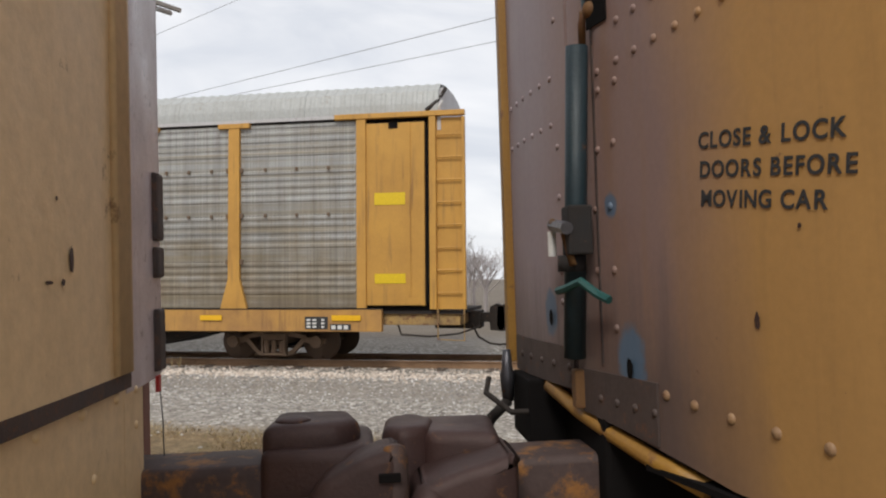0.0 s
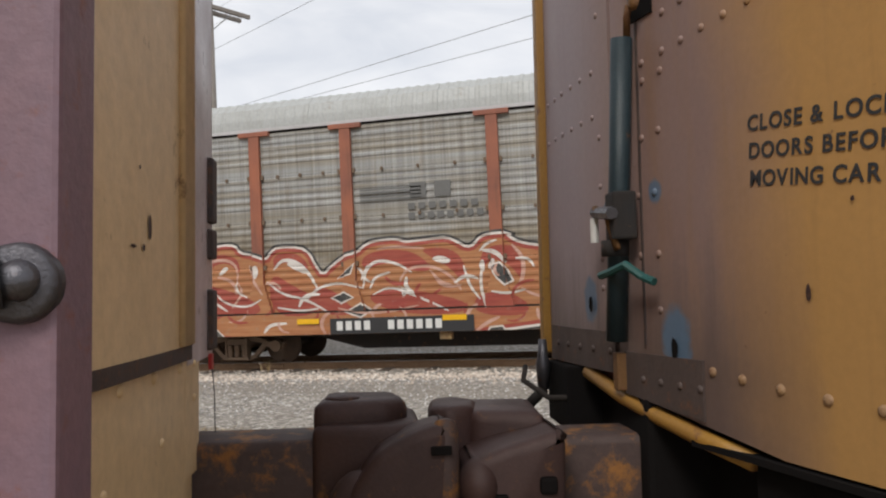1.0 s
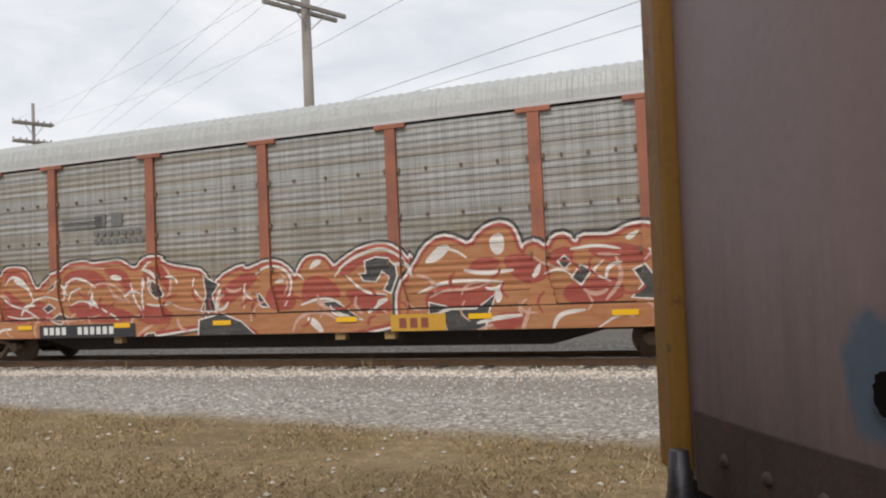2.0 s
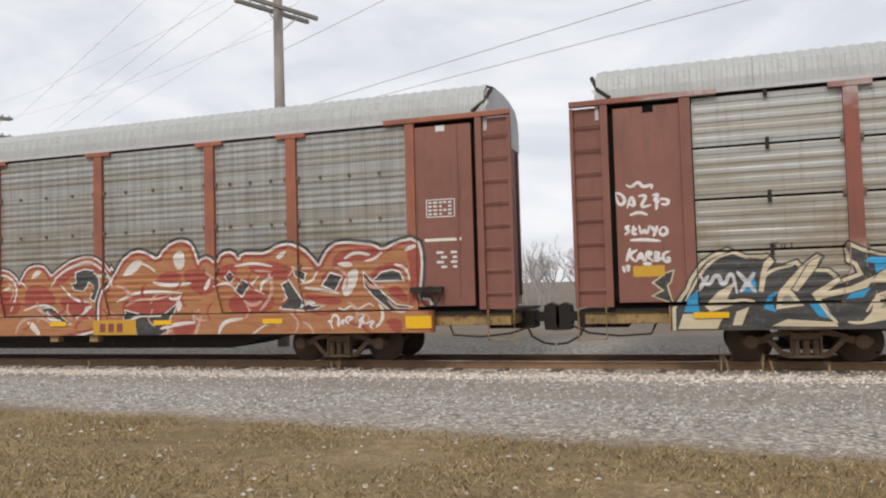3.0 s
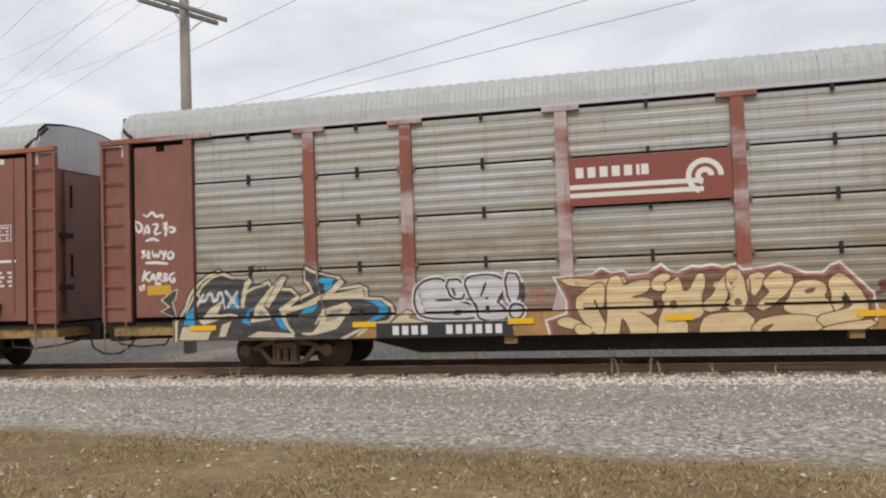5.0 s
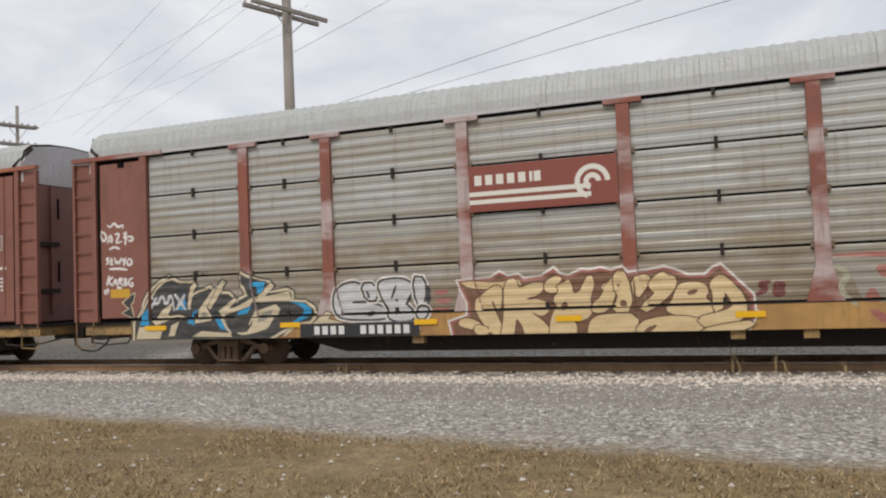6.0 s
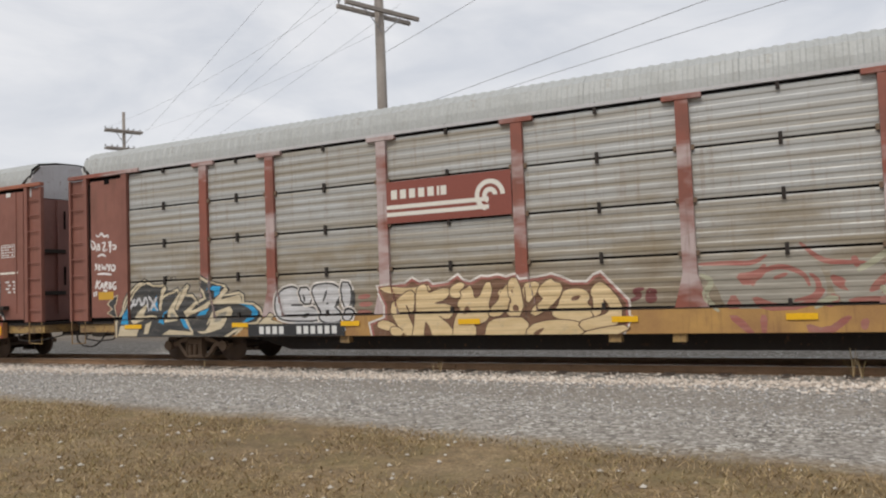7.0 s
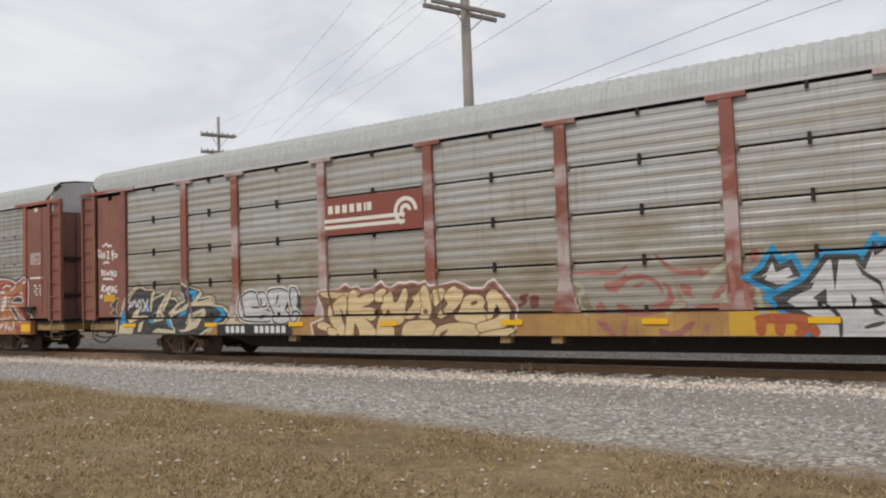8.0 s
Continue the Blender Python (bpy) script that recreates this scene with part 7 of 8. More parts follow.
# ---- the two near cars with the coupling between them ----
# seconds, place and turn of the near pair, worked out from the camera's path
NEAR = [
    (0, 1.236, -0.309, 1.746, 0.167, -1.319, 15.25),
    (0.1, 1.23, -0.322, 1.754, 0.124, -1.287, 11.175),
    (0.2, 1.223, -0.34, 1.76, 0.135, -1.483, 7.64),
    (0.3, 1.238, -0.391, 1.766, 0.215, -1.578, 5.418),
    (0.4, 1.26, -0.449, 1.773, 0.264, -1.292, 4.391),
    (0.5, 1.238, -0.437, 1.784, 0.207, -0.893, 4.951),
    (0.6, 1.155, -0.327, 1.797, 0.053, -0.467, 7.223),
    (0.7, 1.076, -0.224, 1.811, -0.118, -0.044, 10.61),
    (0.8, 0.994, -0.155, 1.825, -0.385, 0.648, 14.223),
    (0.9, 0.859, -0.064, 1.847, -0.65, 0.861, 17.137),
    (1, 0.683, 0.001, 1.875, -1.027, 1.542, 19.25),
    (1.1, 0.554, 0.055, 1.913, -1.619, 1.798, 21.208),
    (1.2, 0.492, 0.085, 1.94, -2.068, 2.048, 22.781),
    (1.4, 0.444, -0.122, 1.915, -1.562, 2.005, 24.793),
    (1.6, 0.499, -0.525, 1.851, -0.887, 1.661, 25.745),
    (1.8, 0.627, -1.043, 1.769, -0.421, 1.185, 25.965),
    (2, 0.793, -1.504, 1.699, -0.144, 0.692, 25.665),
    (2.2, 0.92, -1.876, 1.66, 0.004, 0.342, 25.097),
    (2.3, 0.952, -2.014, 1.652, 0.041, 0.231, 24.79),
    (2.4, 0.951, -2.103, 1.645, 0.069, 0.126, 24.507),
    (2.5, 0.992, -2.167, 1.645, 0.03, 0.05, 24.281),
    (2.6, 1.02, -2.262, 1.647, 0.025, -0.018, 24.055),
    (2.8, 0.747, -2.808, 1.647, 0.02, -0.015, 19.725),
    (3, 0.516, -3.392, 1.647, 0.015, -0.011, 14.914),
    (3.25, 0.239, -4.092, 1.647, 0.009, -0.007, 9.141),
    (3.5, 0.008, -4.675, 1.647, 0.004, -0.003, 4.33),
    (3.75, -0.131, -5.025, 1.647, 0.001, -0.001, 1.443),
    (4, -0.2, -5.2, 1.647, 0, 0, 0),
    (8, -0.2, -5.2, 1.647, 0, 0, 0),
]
GROUP = "coupled near cars"
YELLOW_DOOR = worn("door_yellow", (0.50, 0.32, 0.11), (0.40, 0.25, 0.09), scale=1.3, rough=0.5, rusty=0.0, cover=0.8)
CREAM_DOOR = worn("door_cream", (0.76, 0.57, 0.335), (0.64, 0.47, 0.265), scale=1.1, rough=0.5, rusty=0.0, cover=0.7)
def fading_door():
    """Yellow paint that has faded to a dull lilac-brown towards the middle of the car's end."""
    m, nt, b, co = begin("door_fading")
    sep = node(nt, "ShaderNodeSeparateXYZ", Vector=co)
    broad = noise_of(nt, co, 1.6, 5, 0.6)
    fine = noise_of(nt, co, 45, 4, 0.6)
    drip = noise_of(nt, scaled(nt, co, (9, 9, 0.7)), 1.5, 5, 0.65)
    y = calc(nt, "ADD", sep.outputs["Y"], calc(nt, "MULTIPLY_ADD", broad, 0.34, -0.17))
    y = calc(nt, "ADD", y, calc(nt, "MULTIPLY_ADD", sep.outputs["Z"], -0.05, 0.0))
    fade = ramp(nt, calc(nt, "MULTIPLY_ADD", y, 2.6, -1.62 * 2.6), [(0.0, (0, 0, 0)), (1.0, (1, 1, 1))])
    col = mixed(nt, fade, (0.45, 0.25, 0.083), (0.25, 0.165, 0.145))
    col = mixed(nt, ramp(nt, drip, [(0.48, (0, 0, 0)), (0.8, (0.5,) * 3)]), col, (0.27, 0.15, 0.06))
    lilac = ramp(nt, calc(nt, "MULTIPLY_ADD", y, 2.0, -2.25 * 2.0), [(0.0, (0, 0, 0)), (1.0, (1, 1, 1))])
    col = mixed(nt, lilac, col, (0.33, 0.27, 0.29))
    # grime at the door's foot, deepened to stand in for shade there
    grime_and_shade = ramp(nt, calc(nt, "ADD", sep.outputs["Z"], calc(nt, "MULTIPLY_ADD", drip, 0.5, 0.06)), [(0.0, (0.85,) * 3), (0.35, (0, 0, 0))])
    col = mixed(nt, calc(nt, "MULTIPLY", grime_and_shade, calc(nt, "MULTIPLY_ADD", fade, 0.75, 0.12)), col, (0.085, 0.06, 0.05))
    for py, pz, ry, rz in ((2.12, -0.255, 0.075, 0.11), (2.12, -0.37, 0.06, 0.04), (2.62, -0.14, 0.06, 0.09), (2.20, 0.19, 0.035, 0.045), (2.47, 0.16, 0.04, 0.04)):
        d = calc(nt, "ADD", calc(nt, "POWER", calc(nt, "ABSOLUTE", calc(nt, "MULTIPLY_ADD", sep.outputs["Y"], 1 / ry, -py / ry)), 2.0),
                 calc(nt, "POWER", calc(nt, "ABSOLUTE", calc(nt, "MULTIPLY_ADD", sep.outputs["Z"], 1 / rz, -pz / rz)), 2.0))
        d = calc(nt, "ADD", d, calc(nt, "MULTIPLY_ADD", noise_of(nt, co, 22, 4, 0.6), 1.2, -0.6))
        col = mixed(nt, ramp(nt, d, [(0.5, (0.85,) * 3), (1.0, (0, 0, 0))]), col, (0.085, 0.155, 0.24))
    spot = noise_of(nt, co, 14, 5, 0.7)
    col = mixed(nt, ramp(nt, spot, [(0.68, (0, 0, 0)), (0.74, (0.8,) * 3)]), col, (0.14, 0.07, 0.04))
    col = mixed(nt, 0.25, col, ramp(nt, fine, [(0.3, (0.65,) * 3), (0.7, (1.0,) * 3)]), "MULTIPLY")
    finish(nt, b, col, ramp(nt, broad, [(0.3, (0.42,) * 3), (0.7, (0.6,) * 3)]), 0.0, fine, 0.002, 0.25)
    return m


FADING = fading_door()
LILAC = worn("door_faded", (0.35, 0.285, 0.30), (0.27, 0.19, 0.175), scale=1.5, rough=0.55, rusty=0.1, cover=0.8)
# grimy plate, darkened further so that shade is part of its colour
GRIMY_SHADED = worn("grimy_shaded_plate", (0.085, 0.06, 0.053), (0.05, 0.036, 0.033), scale=3, rough=0.65, rusty=0.3)
PINK = worn("stile_pink", (0.225, 0.13, 0.15), (0.18, 0.13, 0.175), rust=(0.22, 0.09, 0.07), scale=3, rough=0.55, rusty=0.3)
OXIDE = worn("oxide_red", (0.24, 0.075, 0.05), (0.17, 0.07, 0.055), scale=2, rough=0.65, rusty=0.2)
RUSTED = worn("coupler_rust", (0.066, 0.034, 0.03), (0.042, 0.026, 0.025), rust=(0.20, 0.09, 0.03), scale=4, rough=0.6, metal=0.2, rusty=0.1, streak=False)
SHANK = worn("shank_rust", (0.08, 0.05, 0.045), (0.05, 0.036, 0.033), rust=(0.30, 0.13, 0.03), scale=2.2, rough=0.65, metal=0.2, rusty=0.5, streak=False)
RUST_STRAP = worn("rusty_strap", (0.17, 0.08, 0.02), (0.10, 0.05, 0.02), scale=5, rough=0.7, rusty=0.4)
ORANGE = worn("post_orange", (0.36, 0.19, 0.03), (0.26, 0.13, 0.03), scale=3, rough=0.5, rusty=0.3)
TEAL = worn("rod_teal", (0.016, 0.036, 0.046), (0.012, 0.024, 0.032), scale=4, rough=0.5, rusty=0.0)
BLACKED = worn("burnt_edge", (0.036, 0.028, 0.03), (0.12, 0.08, 0.065), scale=9, rough=0.7, rusty=0.3)
# base raised towards white to imitate the sky's sheen on the leaf
LEAF = worn("leaf_stained_sheen", (0.60, 0.53, 0.56), (0.42, 0.35, 0.35), rust=(0.16, 0.11, 0.10), scale=4, rough=0.35, rusty=0.2, cover=0.8)
DARKENED = worn("latch_black", (0.012, 0.012, 0.013), (0.03, 0.022, 0.018), scale=9, rough=0.8, metal=0.0, rusty=0.1)
RIVET_OCHRE = worn("rivet_ochre", (0.33, 0.20, 0.10), (0.22, 0.13, 0.075), scale=9, rough=0.6, rusty=0.3)
GREEN = plain("green_cord", (0.015, 0.085, 0.08), 0.6)
STEEL = worn("bolt_steel", (0.12, 0.12, 0.135), (0.07, 0.065, 0.075), scale=8, rough=0.38, metal=0.7, rusty=0.1, streak=False)

RIGHT = [(3.10, 0.555), (2.85, 0.57), (2.6, 0.60), (2.4, 0.64), (2.2, 0.69), (2.0, 0.74), (1.8, 0.79), (1.6, 0.835), (1.4, 0.885), (1.2, 0.95), (1.0, 1.05), (0.8, 1.22), (0.65, 1.5)]
LEFT = [(2.80, -0.76), (2.6, -0.72), (2.3, -0.70), (2.0, -0.70), (1.7, -0.70), (1.45, -0.705), (1.2, -0.72), (1.0, -0.76), (0.9, -0.85)]


def along(profile, y):
    return float(np.interp(y, [p[0] for p in profile[::-1]], [p[1] for p in profile[::-1]]))


def facing(profile, y):
    d = along(profile, y + 0.05) - along(profile, y - 0.05)
    n = Vector((-0.1, d, 0)).normalized()
    return n if profile is RIGHT else -n


def skin(profile, y0, y1, z0, z1, out, thick, steps=10, lift=None):
    """A curved plate that follows the end of a car between two stations."""
    bm = bmesh.new()
    ys = [y0 + (y1 - y0) * k / steps for k in range(steps + 1)]
    rows = []
    for y in ys:
        n = facing(profile, y)
        p = Vector((along(profile, y), y, 0)) + n * out
        q = p - n * thick
        dz = lift(y) if lift else 0.0
        rows.append([bm.verts.new((p.x, p.y, z0 + dz)), bm.verts.new((p.x, p.y, z1)), bm.verts.new((q.x, q.y, z1)), bm.verts.new((q.x, q.y, z0 + dz))])
    for ra, rb in zip(rows, rows[1:]):
        for k in range(4):
            bm.faces.new((ra[k], ra[(k + 1) % 4], rb[(k + 1) % 4], rb[k]))
    bm.faces.new(rows[0][::-1])
    bm.faces.new(rows[-1])
    bmesh.ops.recalc_face_normals(bm, faces=bm.faces)
    return bm


def rivets(car, profile, spots, r, material, out=0.0, name="rivet"):
    for y, z in spots:
        n = facing(profile, y)
        part(name, dome(bmesh.new(), Vector((along(profile, y), y, z)) + n * out, n, r), material, car, smooth=True)


def disc(car, profile, y, z, ry, rz, material, name, label, out):
    bm = bmesh.new()
    n = facing(profile, y)
    side = Vector((-n.y, n.x, 0))
    c = Vector((along(profile, y), y, z)) + n * out
    rng = random.Random(int(y * 100))
    bm.faces.new([bm.verts.new(c + side * math.cos(a) * ry * f + Vector((0, 0, math.sin(a) * rz * f))) for a, f in [(2 * math.pi * k / 24, rng.uniform(0.85, 1.1)) for k in range(24)]])
    return part(name, bm, material, car, label)


# right car
right = empty("near_autorack_car", "yellow and faded lilac autorack car end with stencilled notice", "freight car", GROUP)
part("body", boxed(1.55, 9.0, 0.75, 4.3, -0.55, 3.2, bevel=0.02), YELLOW_DOOR, right, "yellow car body")
part("end_core", slab(bmesh.new(), [(along(RIGHT, y) + 0.05, y) for y, _ in RIGHT] + [(1.6, 0.65), (1.6, 4.2), (1.35, 3.5)], "z", -0.42, 3.2), OXIDE, right)
part("door_leaf", skin(RIGHT, 2.42, 0.66, -0.43, 3.2, 0.0, 0.03, 20, lambda y: -0.09 * min(1.0, max(0.0, (2.42 - y) / 0.7))), FADING, right, "curved end-door leaf, yellow paint faded to lilac-brown")
part("door_leaf", skin(RIGHT, 3.08, 2.44, -0.37, 3.2, 0.0, 0.03, 10), FADING, right, "faded lilac riveted end-door leaf")
part("kick_plate", skin(RIGHT, 2.38, 2.0, -0.435, -0.305, 0.008, 0.01, 6, lambda y: -0.09 * (2.42 - y)), GRIMY_SHADED, right)
part("kick_plate", skin(RIGHT, 3.05, 2.44, -0.38, -0.245, 0.008, 0.01, 6), GRIMY_SHADED, right)
part("corner_post", boxed(0.525, 0.59, 3.09, 3.16, -0.36, 3.2, bevel=0.008), ORANGE, right, "orange-brown door post")
rod = part("lock_rod", tube(bmesh.new(), [(0.609, 2.365, -0.27), (0.619, 2.325, 0.2), (0.629, 2.285, 0.69)], 0.034, 14), TEAL, right, "dark teal lock rod cover", True)
part("rod_top", tube(bmesh.new(), [(0.644, 2.275, 0.69), (0.639, 2.255, 0.75), (0.639, 2.235, 0.78)], 0.012, 8), RUST_STRAP, rod, "rusty rod end", True)
part("rod_eye", dome(bmesh.new(), (0.649, 2.215, 0.78), (-1, -0.4, 0), 0.025), RUST_STRAP, rod, smooth=True)
part("wire_loop", tube(bmesh.new(), [(0.639, 2.225, 0.78), (0.629, 2.235, 0.95), (0.639, 2.255, 1.25)], 0.006, 6), TEAL, rod)
part("slot", skin(RIGHT, 2.29, 2.18, 0.74, 1.6, 0.006, 0.004, 3), DARK, right, "dark slot in the door")
part("latch_plate", boxed(0.575, 0.65, 2.25, 2.34, 0.05, 0.20, bevel=0.008), DARKENED, right, "black latch")
part("latch_pin", tube(bmesh.new(), [(0.569, 2.425, 0.15), (0.569, 2.245, 0.13)], 0.02, 8), STEEL, right)
part("padlock", tube(bmesh.new(), [(0.564, 2.425, 0.13), (0.564, 2.425, 0.05)], 0.014, 8), STENCIL_WHITE, right, "pale seal")
part("green_cord", tube(bmesh.new(), [(0.569, 2.385, -0.06), (0.579, 2.305, -0.05), (0.599, 2.225, -0.03), (0.639, 2.185, -0.07), (0.659, 2.145, -0.085)], 0.013, 7), GREEN, right, "green cord round the rod")
part("latch_strap", tube(bmesh.new(), [(0.56, 2.40, 0.16), (0.575, 2.32, 0.13), (0.59, 2.27, 0.02)], 0.012, 7), RUST_STRAP, right, "rusty latch strap", True)
part("latch_collar", tube(bmesh.new(), [(0.60, 2.325, 0.0), (0.60, 2.325, 0.05)], 0.043, 14), DARKENED, right, "black rod collar", True)
part("seam", skin(RIGHT, 2.275, 2.265, -0.29, 3.2, 0.004, 0.006, 1), BLACKED, right)
part("orange_hinge", boxed(0.61, 0.65, 2.37, 2.42, -0.43, -0.31, bevel=0.006), RUST_STRAP, right)
part("bottom_pipe", tube(bmesh.new(), [(0.60, 2.68, -0.40), (0.645, 2.45, -0.455), (0.69, 2.25, -0.49), (0.745, 2.02, -0.525), (0.80, 1.85, -0.55)], 0.026, 10), ORANGE, right, "yellow curved grab bar", True)
# track, apron, sill and frame near-black: shade below the car put into colour
part("door_track", skin(RIGHT, 2.05, 0.66, -0.545, -0.528, 0.014, 0.05, 12), DARK, right, "door track, near-black to stand in for shade")
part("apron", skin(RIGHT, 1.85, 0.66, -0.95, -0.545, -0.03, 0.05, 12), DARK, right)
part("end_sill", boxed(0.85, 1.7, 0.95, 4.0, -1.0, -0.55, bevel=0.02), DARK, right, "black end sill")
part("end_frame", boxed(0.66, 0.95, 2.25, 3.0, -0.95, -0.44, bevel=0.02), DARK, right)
disc(right, RIGHT, 2.12, -0.28, 0.016, 0.032, DARK, "hole", "dark bolt hole", 0.008)
disc(right, RIGHT, 2.60, -0.155, 0.016, 0.028, DARK, "hole", "dark bolt hole", 0.008)
row = [(1.966, -0.333), (1.854, -0.342), (1.722, -0.352), (1.58, -0.358), (1.442, -0.363), (1.3, -0.366), (1.15, -0.37)]
rivets(right, RIGHT, row, 0.0145, RIVET_OCHRE)
spots = [(2.155, 0.55), (2.173, 0.373), (2.20, 0.188), (2.19, 0.0), (2.19, -0.17), (2.15, 0.95)]
spots += [(2.142 - 0.09 * k, 0.606 + 0.004 * k) for k in range(6)] + [(2.134 - 0.085 * k, 0.722 + 0.003 * k) for k in range(6)]
spots += [(2.246, 0.543), (2.246, 0.60), (2.258, 0.365), (2.28, 0.187), (2.28, 0.0)]
rivets(right, RIGHT, spots, 0.0125, FADING)
rivets(right, RIGHT, [(3.04 - 0.095 * k, 0.50) for k in range(6)] + [(3.04 - 0.095 * k, 0.66) for k in range(6)] + [(2.52, z) for z in (0.42, 0.25, 0.0, -0.1, 0.85)], 0.011, FADING)
rivets(right, RIGHT, [(2.28 - 0.09 * k, -0.385) for k in range(4)] + [(2.95 - 0.12 * k, -0.31) for k in range(5)], 0.012, GRIMY_SHADED, 0.008)
disc(right, RIGHT, 1.49, 0.08, 0.006, 0.006, RUSTED, "rust_spot", "rust spot", 0.004)
disc(right, RIGHT, 1.62, -0.12, 0.008, 0.02, RUSTED, "rust_spot", "rust spot", 0.004)


def notice(words, z, size):
    """Stencilled words, letter by letter along the curve of the door."""
    y = 1.80
    for ch in words:
        if ch == " ":
            y -= size * 0.36
            continue
        n = facing(RIGHT, y - size * 0.3)
        ang = math.degrees(math.atan2(n.y, n.x)) + 90
        p = Vector((along(RIGHT, y), y, z - (1.80 - y) * 0.115)) + n * 0.0022
        ob = lettering("notice_letter", ch, size, STENCIL_BLACK, right, pose(p.x, p.y, p.z, 90, 0, ang) @ pose(0, 0, 0, 0, 0, -6) @ Matrix.Diagonal((1.04, 1, 1, 1)), 0.0012, "", 0.001)
        xs = [v.co.x for v in ob.data.vertices]
        y -= (max(xs) * 1.04 + size * 0.085) * abs(n.x)


notice("CLOSE & LOCK", 0.290, 0.055)
notice("DOORS BEFORE", 0.220, 0.055)
notice("MOVING CAR", 0.150, 0.055)

# left car
left = empty("near_autorack_car", "cream-yellow autorack car end with riveted door and pink ladder stile", "freight car", GROUP)
part("body", boxed(-9.0, -1.75, 0.95, 4.3, -0.6, 3.2, bevel=0.02), OXIDE, left, "oxide-red car side")
part("end_core", slab(bmesh.new(), [(x - 0.05, y) for y, x in LEFT] + [(-1.8, 0.92), (-1.8, 4.2), (-1.4, 3.4)], "z", -0.62, 3.2), OXIDE, left)
part("door_skin", skin(LEFT, 2.20, 0.92, -0.68, 3.2, 0.0, 0.03, 10), CREAM_DOOR, left, "cream-yellow end door")
part("door_panel", skin(LEFT, 2.18, 1.22, -0.24, 3.2, 0.018, 0.018, 10), CREAM_DOOR, left, "raised cream-yellow door panel")
part("panel_flange", skin(LEFT, 2.17, 2.05, -0.235, 3.2, 0.032, 0.02, 6), CREAM_DOOR, left, "pressed edge of the door panel", True)
part("panel_band", skin(LEFT, 2.185, 1.215, -0.28, -0.24, 0.02, 0.02, 10), BLACKED, left, "blackened lower band")
part("panel_edge", skin(LEFT, 2.195, 2.18, -0.24, 3.2, 0.02, 0.02, 1), BLACKED, left)
part("door_leaf", skin(LEFT, 2.60, 2.20, -0.30, 3.2, 0.002, 0.03, 8), LEAF, left, "grimy lilac-brown riveted end-door leaf")
part("door_leaf", skin(LEFT, 2.36, 2.18, -0.62, -0.30, 0.001, 0.03, 4), CREAM_DOOR, left)
part("door_seal", boxed(-0.765, -0.725, 2.60, 2.66, -0.30, 3.2, bevel=0.008), LEAF, left)
for z0_, z1_ in ((0.14, 0.36), (0.02, 0.12), (-0.28, -0.08)):
    part("latch_block", boxed(-0.735, -0.695, 2.52, 2.60, z0_, z1_, bevel=0.012), BLACKED, left, "blackened door latch")
part("apron", skin(LEFT, 2.30, 0.95, -0.95, -0.60, -0.01, 0.03, 8), CREAM_DOOR, left)
part("hose_glad_hand", tube(bmesh.new(), [(-0.70, 2.52, -0.30), (-0.69, 2.52, -0.42), (-0.69, 2.53, -0.55)], 0.002, 6), STEEL, left)
part("red_tab", boxed(-0.705, -0.695, 2.50, 2.53, -0.34, -0.29), plain("tab_red", (0.45, 0.03, 0.03), 0.5), left, "small red tab")
rivets(left, LEFT, [(2.12 - 0.24 * k, -0.30) for k in range(5)], 0.017, CREAM_DOOR)
rivets(left, LEFT, [(2.23, z) for z in (-0.26, -0.17, 0.16, 0.5, 0.8)], 0.012, LILAC)
rivets(left, LEFT, [(1.19, z) for z in (-0.45, -0.25, 0.1, 0.34, 0.6, 0.85)], 0.017, CREAM_DOOR)
rivets(left, LEFT, [(2.28, -0.30), (2.28, -0.40), (1.95, -0.47), (1.55, -0.50)], 0.013, CREAM_DOOR)
for y, z, ry, rz in ((1.777, 0.06, 0.012, 0.03), (1.73, 0.01, 0.01, 0.008), (2.14, 0.58, 0.01, 0.012), (1.70, 0.19, 0.006, 0.006), (1.66, 0.01, 0.02, 0.004)):
    disc(left, LEFT, y, z, ry, rz, RUSTED, "scratch", "rusty scratch in the paint", 0.022)
part("ladder_stile", boxed(-0.615, -0.505, 0.84, 0.95, -1.0, 3.2, bevel=0.008), PINK, left, "pinkish worn ladder stile")
part("stile_flange", boxed(-0.63, -0.615, 0.80, 0.95, -1.0, 3.2, bevel=0.004), OXIDE, left)
bolt = part("rung_foot", tube(bmesh.new(), [(-0.545, 0.845, -0.085), (-0.545, 0.826, -0.085), (-0.545, 0.822, -0.085)], 0.05, 20, [0.047, 0.045, 0.038]), STEEL, left, "dark steel ladder-rung foot", True)
part("rung_bolt", dome(bmesh.new(), (-0.540, 0.822, -0.082), (0, -1, 0), 0.024, 16, 0.8), STEEL, bolt, "worn bolt head", True)
part("rung", tube(bmesh.new(), [(-0.56, 0.825, -0.085), (-0.62, 0.80, -0.092), (-0.68, 0.78, -0.096), (-0.95, 0.78, -0.096)], 0.014, 10, [0.03, 0.018, 0.014, 0.014]), STEEL, bolt, "dark steel ladder rung", True)
part("side_panel", boxed(-1.8, -0.63, 0.90, 0.94, -1.0, 3.2), OXIDE, left, "oxide-red side panel")
for x0, x1, z0_, z1_ in ((-0.70, -0.62, -0.02, -0.005), (-0.66, -0.645, -0.12, -0.03), (-0.70, -0.63, -0.12, -0.105), (-0.64, -0.63, 0.06, 0.09)):
    part("paint_mark", boxed(x0, x1, 0.893, 0.897, z0_, z1_), FADED_BLACK, left)


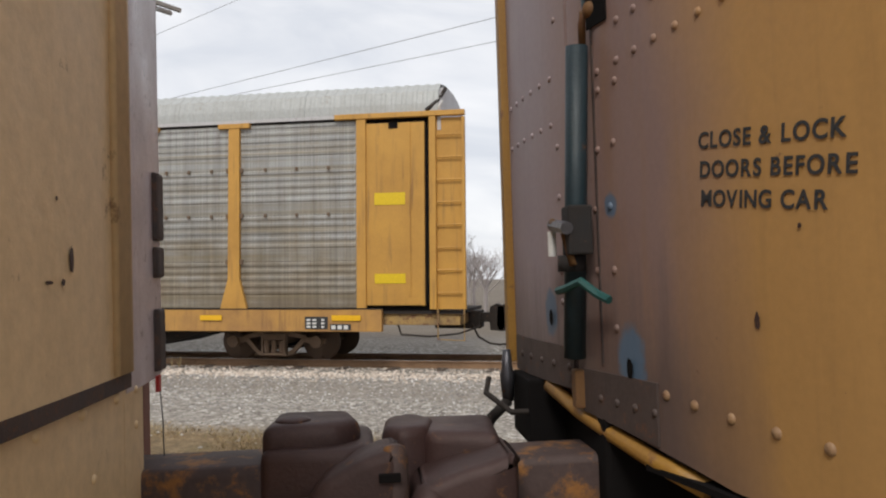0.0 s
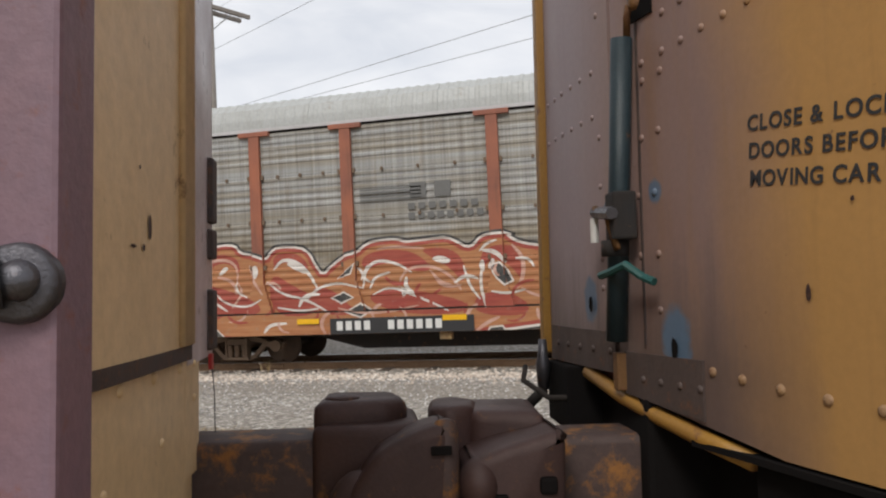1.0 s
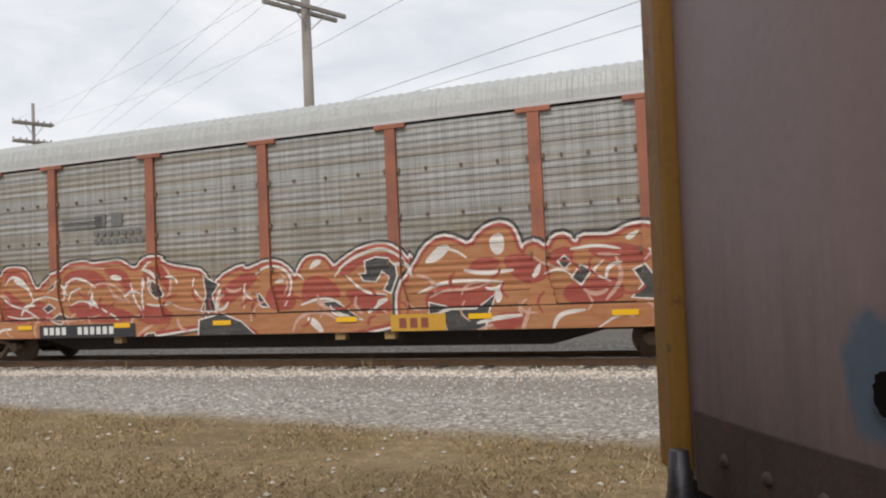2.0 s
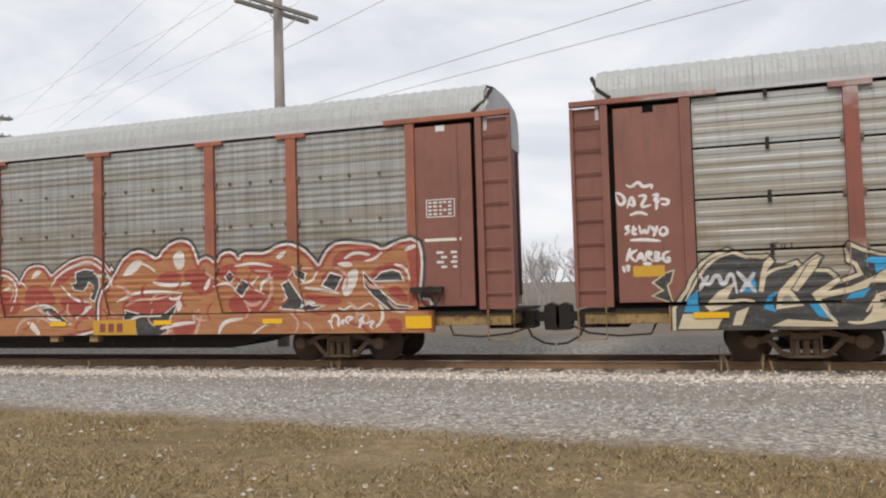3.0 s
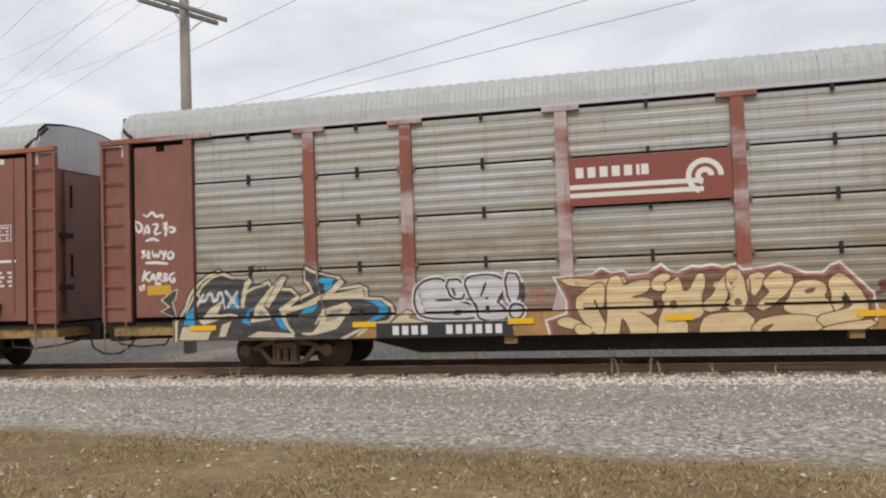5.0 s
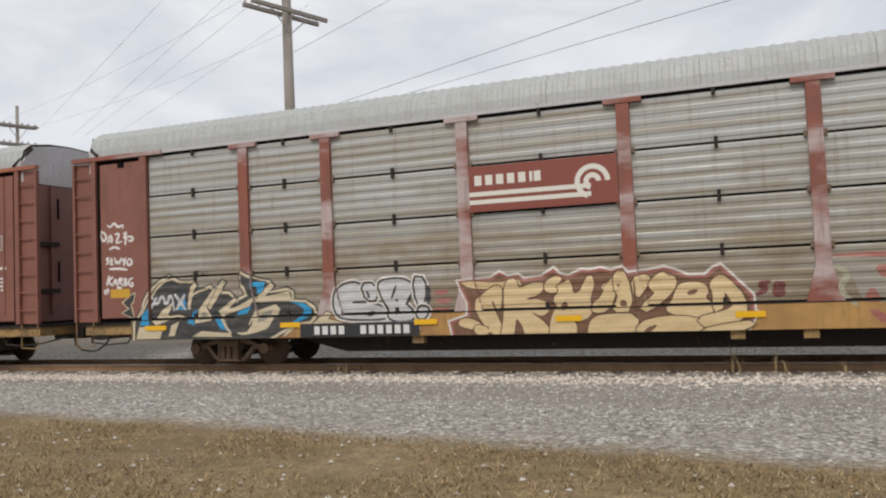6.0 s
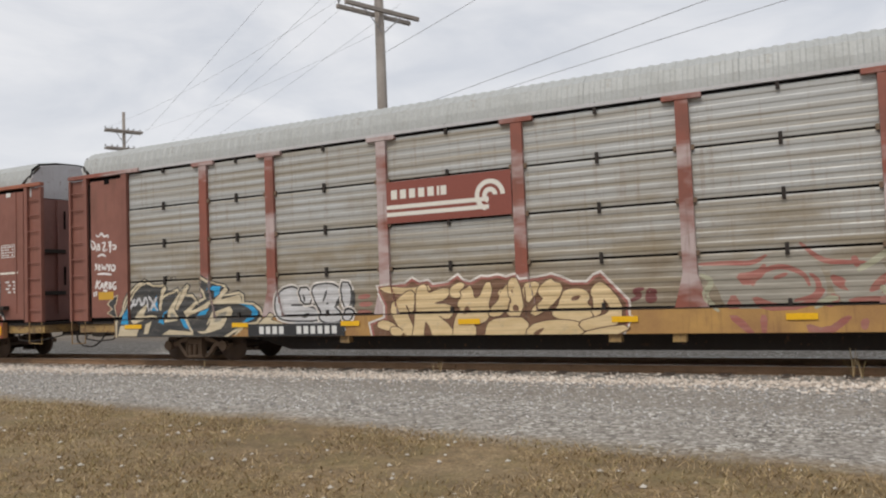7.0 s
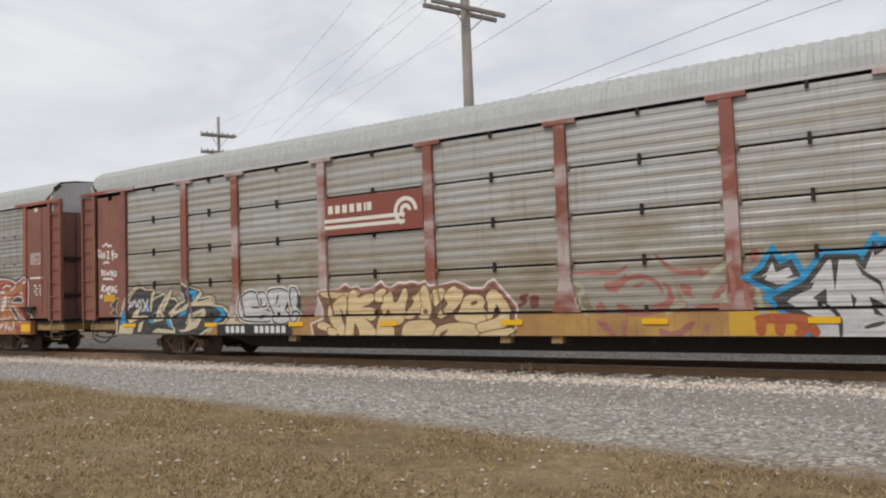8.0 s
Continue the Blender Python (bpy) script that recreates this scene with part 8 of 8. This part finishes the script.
# couplers
def rounded(outline, axis, a, b, r):
    bm = slab(bmesh.new(), outline, axis, a, b)
    bmesh.ops.bevel(bm, geom=list(bm.edges), offset=r, segments=3, affect="EDGES", profile=0.55)
    return bm


def bulge(c, size, seg=18):
    bm = bmesh.new()
    bmesh.ops.create_uvsphere(bm, u_segments=seg, v_segments=10, radius=1.0)
    bmesh.ops.transform(bm, matrix=Matrix.Translation(c) @ Matrix.Diagonal((*size, 1)), verts=bm.verts)
    return bm


def coupler_left(car):
    part("coupler_head", rounded([(-0.36, 2.30), (-0.10, 2.26), (-0.02, 2.34), (-0.03, 2.66), (-0.34, 2.70)], "z", -0.95, -0.50, 0.035), RUSTED, car, "dark rusty coupler head", True)
    part("coupler_lug", rounded([(-0.36, 2.33), (-0.13, 2.34), (-0.06, 2.42), (-0.10, 2.60), (-0.34, 2.62)], "z", -0.55, -0.435, 0.04), RUSTED, car, "", True)
    part("guard_arm", rounded([(-0.24, -0.66), (-0.16, -0.55), (-0.06, -0.50), (0.02, -0.475), (0.05, -0.49), (0.045, -0.95), (-0.24, -0.95)], "y", 2.12, 2.34, 0.03), RUSTED, car, "", True)
    part("coupler_boss", bulge((-0.21, 2.20, -0.78), (0.11, 0.09, 0.17)), RUSTED, car, "", True)
    part("knuckle", tube(bmesh.new(), [(0.035, 2.15, -0.95), (0.035, 2.16, -0.50), (0.035, 2.17, -0.475), (0.035, 2.17, -0.468)], 0.04, 14, [0.04, 0.038, 0.03, 0.012]), SHANK, car, "worn shiny knuckle edge", True)
    part("core_hole", boxed(-0.01, 0.05, 2.108, 2.122, -0.56, -0.535, bevel=0.004), DARK, car)
    part("coupler_shank", boxed(-1.2, -0.33, 2.32, 2.58, -0.90, -0.545, bevel=0.03), SHANK, car, "rusty coupler shank", True)
    part("lug_cap", bulge((-0.27, 2.42, -0.435), (0.055, 0.05, 0.015)), RUSTED, car, "", True)


def coupler_right(car):
    part("coupler_head", rounded([(0.13, 2.38), (0.36, 2.30), (0.38, 2.66), (0.08, 2.68)], "z", -0.95, -0.48, 0.04), RUSTED, car, "dark rusty coupler head", True)
    part("knuckle", rounded([(0.00, 2.42), (0.06, 2.36), (0.15, 2.40), (0.18, 2.56), (0.10, 2.66), (0.01, 2.60)], "z", -0.93, -0.465, 0.035), RUSTED, car, "worn rusty knuckle", True)
    part("guard_arm", rounded([(0.085, -0.60), (0.14, -0.575), (0.22, -0.545), (0.29, -0.53), (0.36, -0.505), (0.385, -0.52), (0.375, -0.95), (0.085, -0.95)], "y", 2.13, 2.42, 0.035), RUSTED, car, "", True)
    part("coupler_boss", bulge((0.13, 2.17, -0.66), (0.06, 0.07, 0.08)), RUSTED, car, "", True)
    for x0, x1, z in ((0.12, 0.21, -0.70), (0.12, 0.21, -0.80), (0.30, 0.35, -0.655), (0.30, 0.35, -0.73)):
        part("core_hole", boxed(x0, x1, 2.118, 2.135, z - 0.028, z + 0.022, bevel=0.012), DARK, car)
    part("coupler_shank", boxed(0.35, 1.2, 2.32, 2.56, -0.95, -0.56, bevel=0.03), SHANK, car, "rusty coupler shank with orange rust", True)


coupler_left(left)
coupler_right(right)
part("uncoupling_rod", tube(bmesh.new(), [(0.42, 2.95, -0.40), (0.40, 2.90, -0.45), (0.47, 2.75, -0.50), (0.58, 2.74, -0.50), (0.66, 2.8, -0.49)], 0.011, 8), UNDER, right, "black bent uncoupling rod", True)
# bracket enlarged in near-black, so its colour gives the shade under the end
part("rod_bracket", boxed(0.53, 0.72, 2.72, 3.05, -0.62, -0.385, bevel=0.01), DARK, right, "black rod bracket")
part("angle_cock", tube(bmesh.new(), [(0.50, 3.0, -0.50), (0.50, 3.0, -0.40), (0.50, 3.0, -0.37), (0.50, 3.0, -0.30)], 0.02, 10, [0.022, 0.03, 0.022, 0.016]), STEEL, right, "grey angle cock", True)
part("air_hose", tube(bmesh.new(), [(0.50, 3.0, -0.5), (0.42, 2.95, -0.56), (0.38, 2.9, -0.7), (0.30, 2.85, -0.9)], 0.022, 8), UNDER, right, "black air hose", True)

# the trucks that the near cars stand on
for car, x in ((left, -4.2), (right, 4.2)):
    for y in (1.4, 3.7):
        bm = side_frame(y)
        bmesh.ops.translate(bm, verts=bm.verts, vec=(x, 0, -1.70))
        part("side_frame", bm, TRUCK, car)
    for dx in (-AXLE, AXLE):
        bm = wheelset_mesh()
        bmesh.ops.translate(bm, verts=bm.verts, vec=(x + dx, 2.55, -1.70 + WHEEL_R))
        part("wheelset", bm, WHEEL, car, "", True)
    part("bolster", boxed(x - 0.3, x + 0.3, 1.3, 3.8, -1.35, -0.6, bevel=0.03), UNDER, car)


# ---- what moves ----
def motions():
    for car, x_mid, wheelsets in MOVERS:
        walk(car, [(t, pose(x_mid + s, TRACK_Y, 0)) for t, s in TRAIN])
        ts = [k / 30 for k in range(81)] + [2.7 + 0.1 * k for k in range(54)]
        for w, x in wheelsets:
            walk(w, [(t, pose(x, 0, WHEEL_R, 0, math.degrees(float(np.interp(t, [r[0] for r in TRAIN], [r[1] for r in TRAIN])) / WHEEL_R), 0)) for t in ts])
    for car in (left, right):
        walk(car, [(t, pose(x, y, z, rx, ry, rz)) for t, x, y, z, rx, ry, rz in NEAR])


motions()
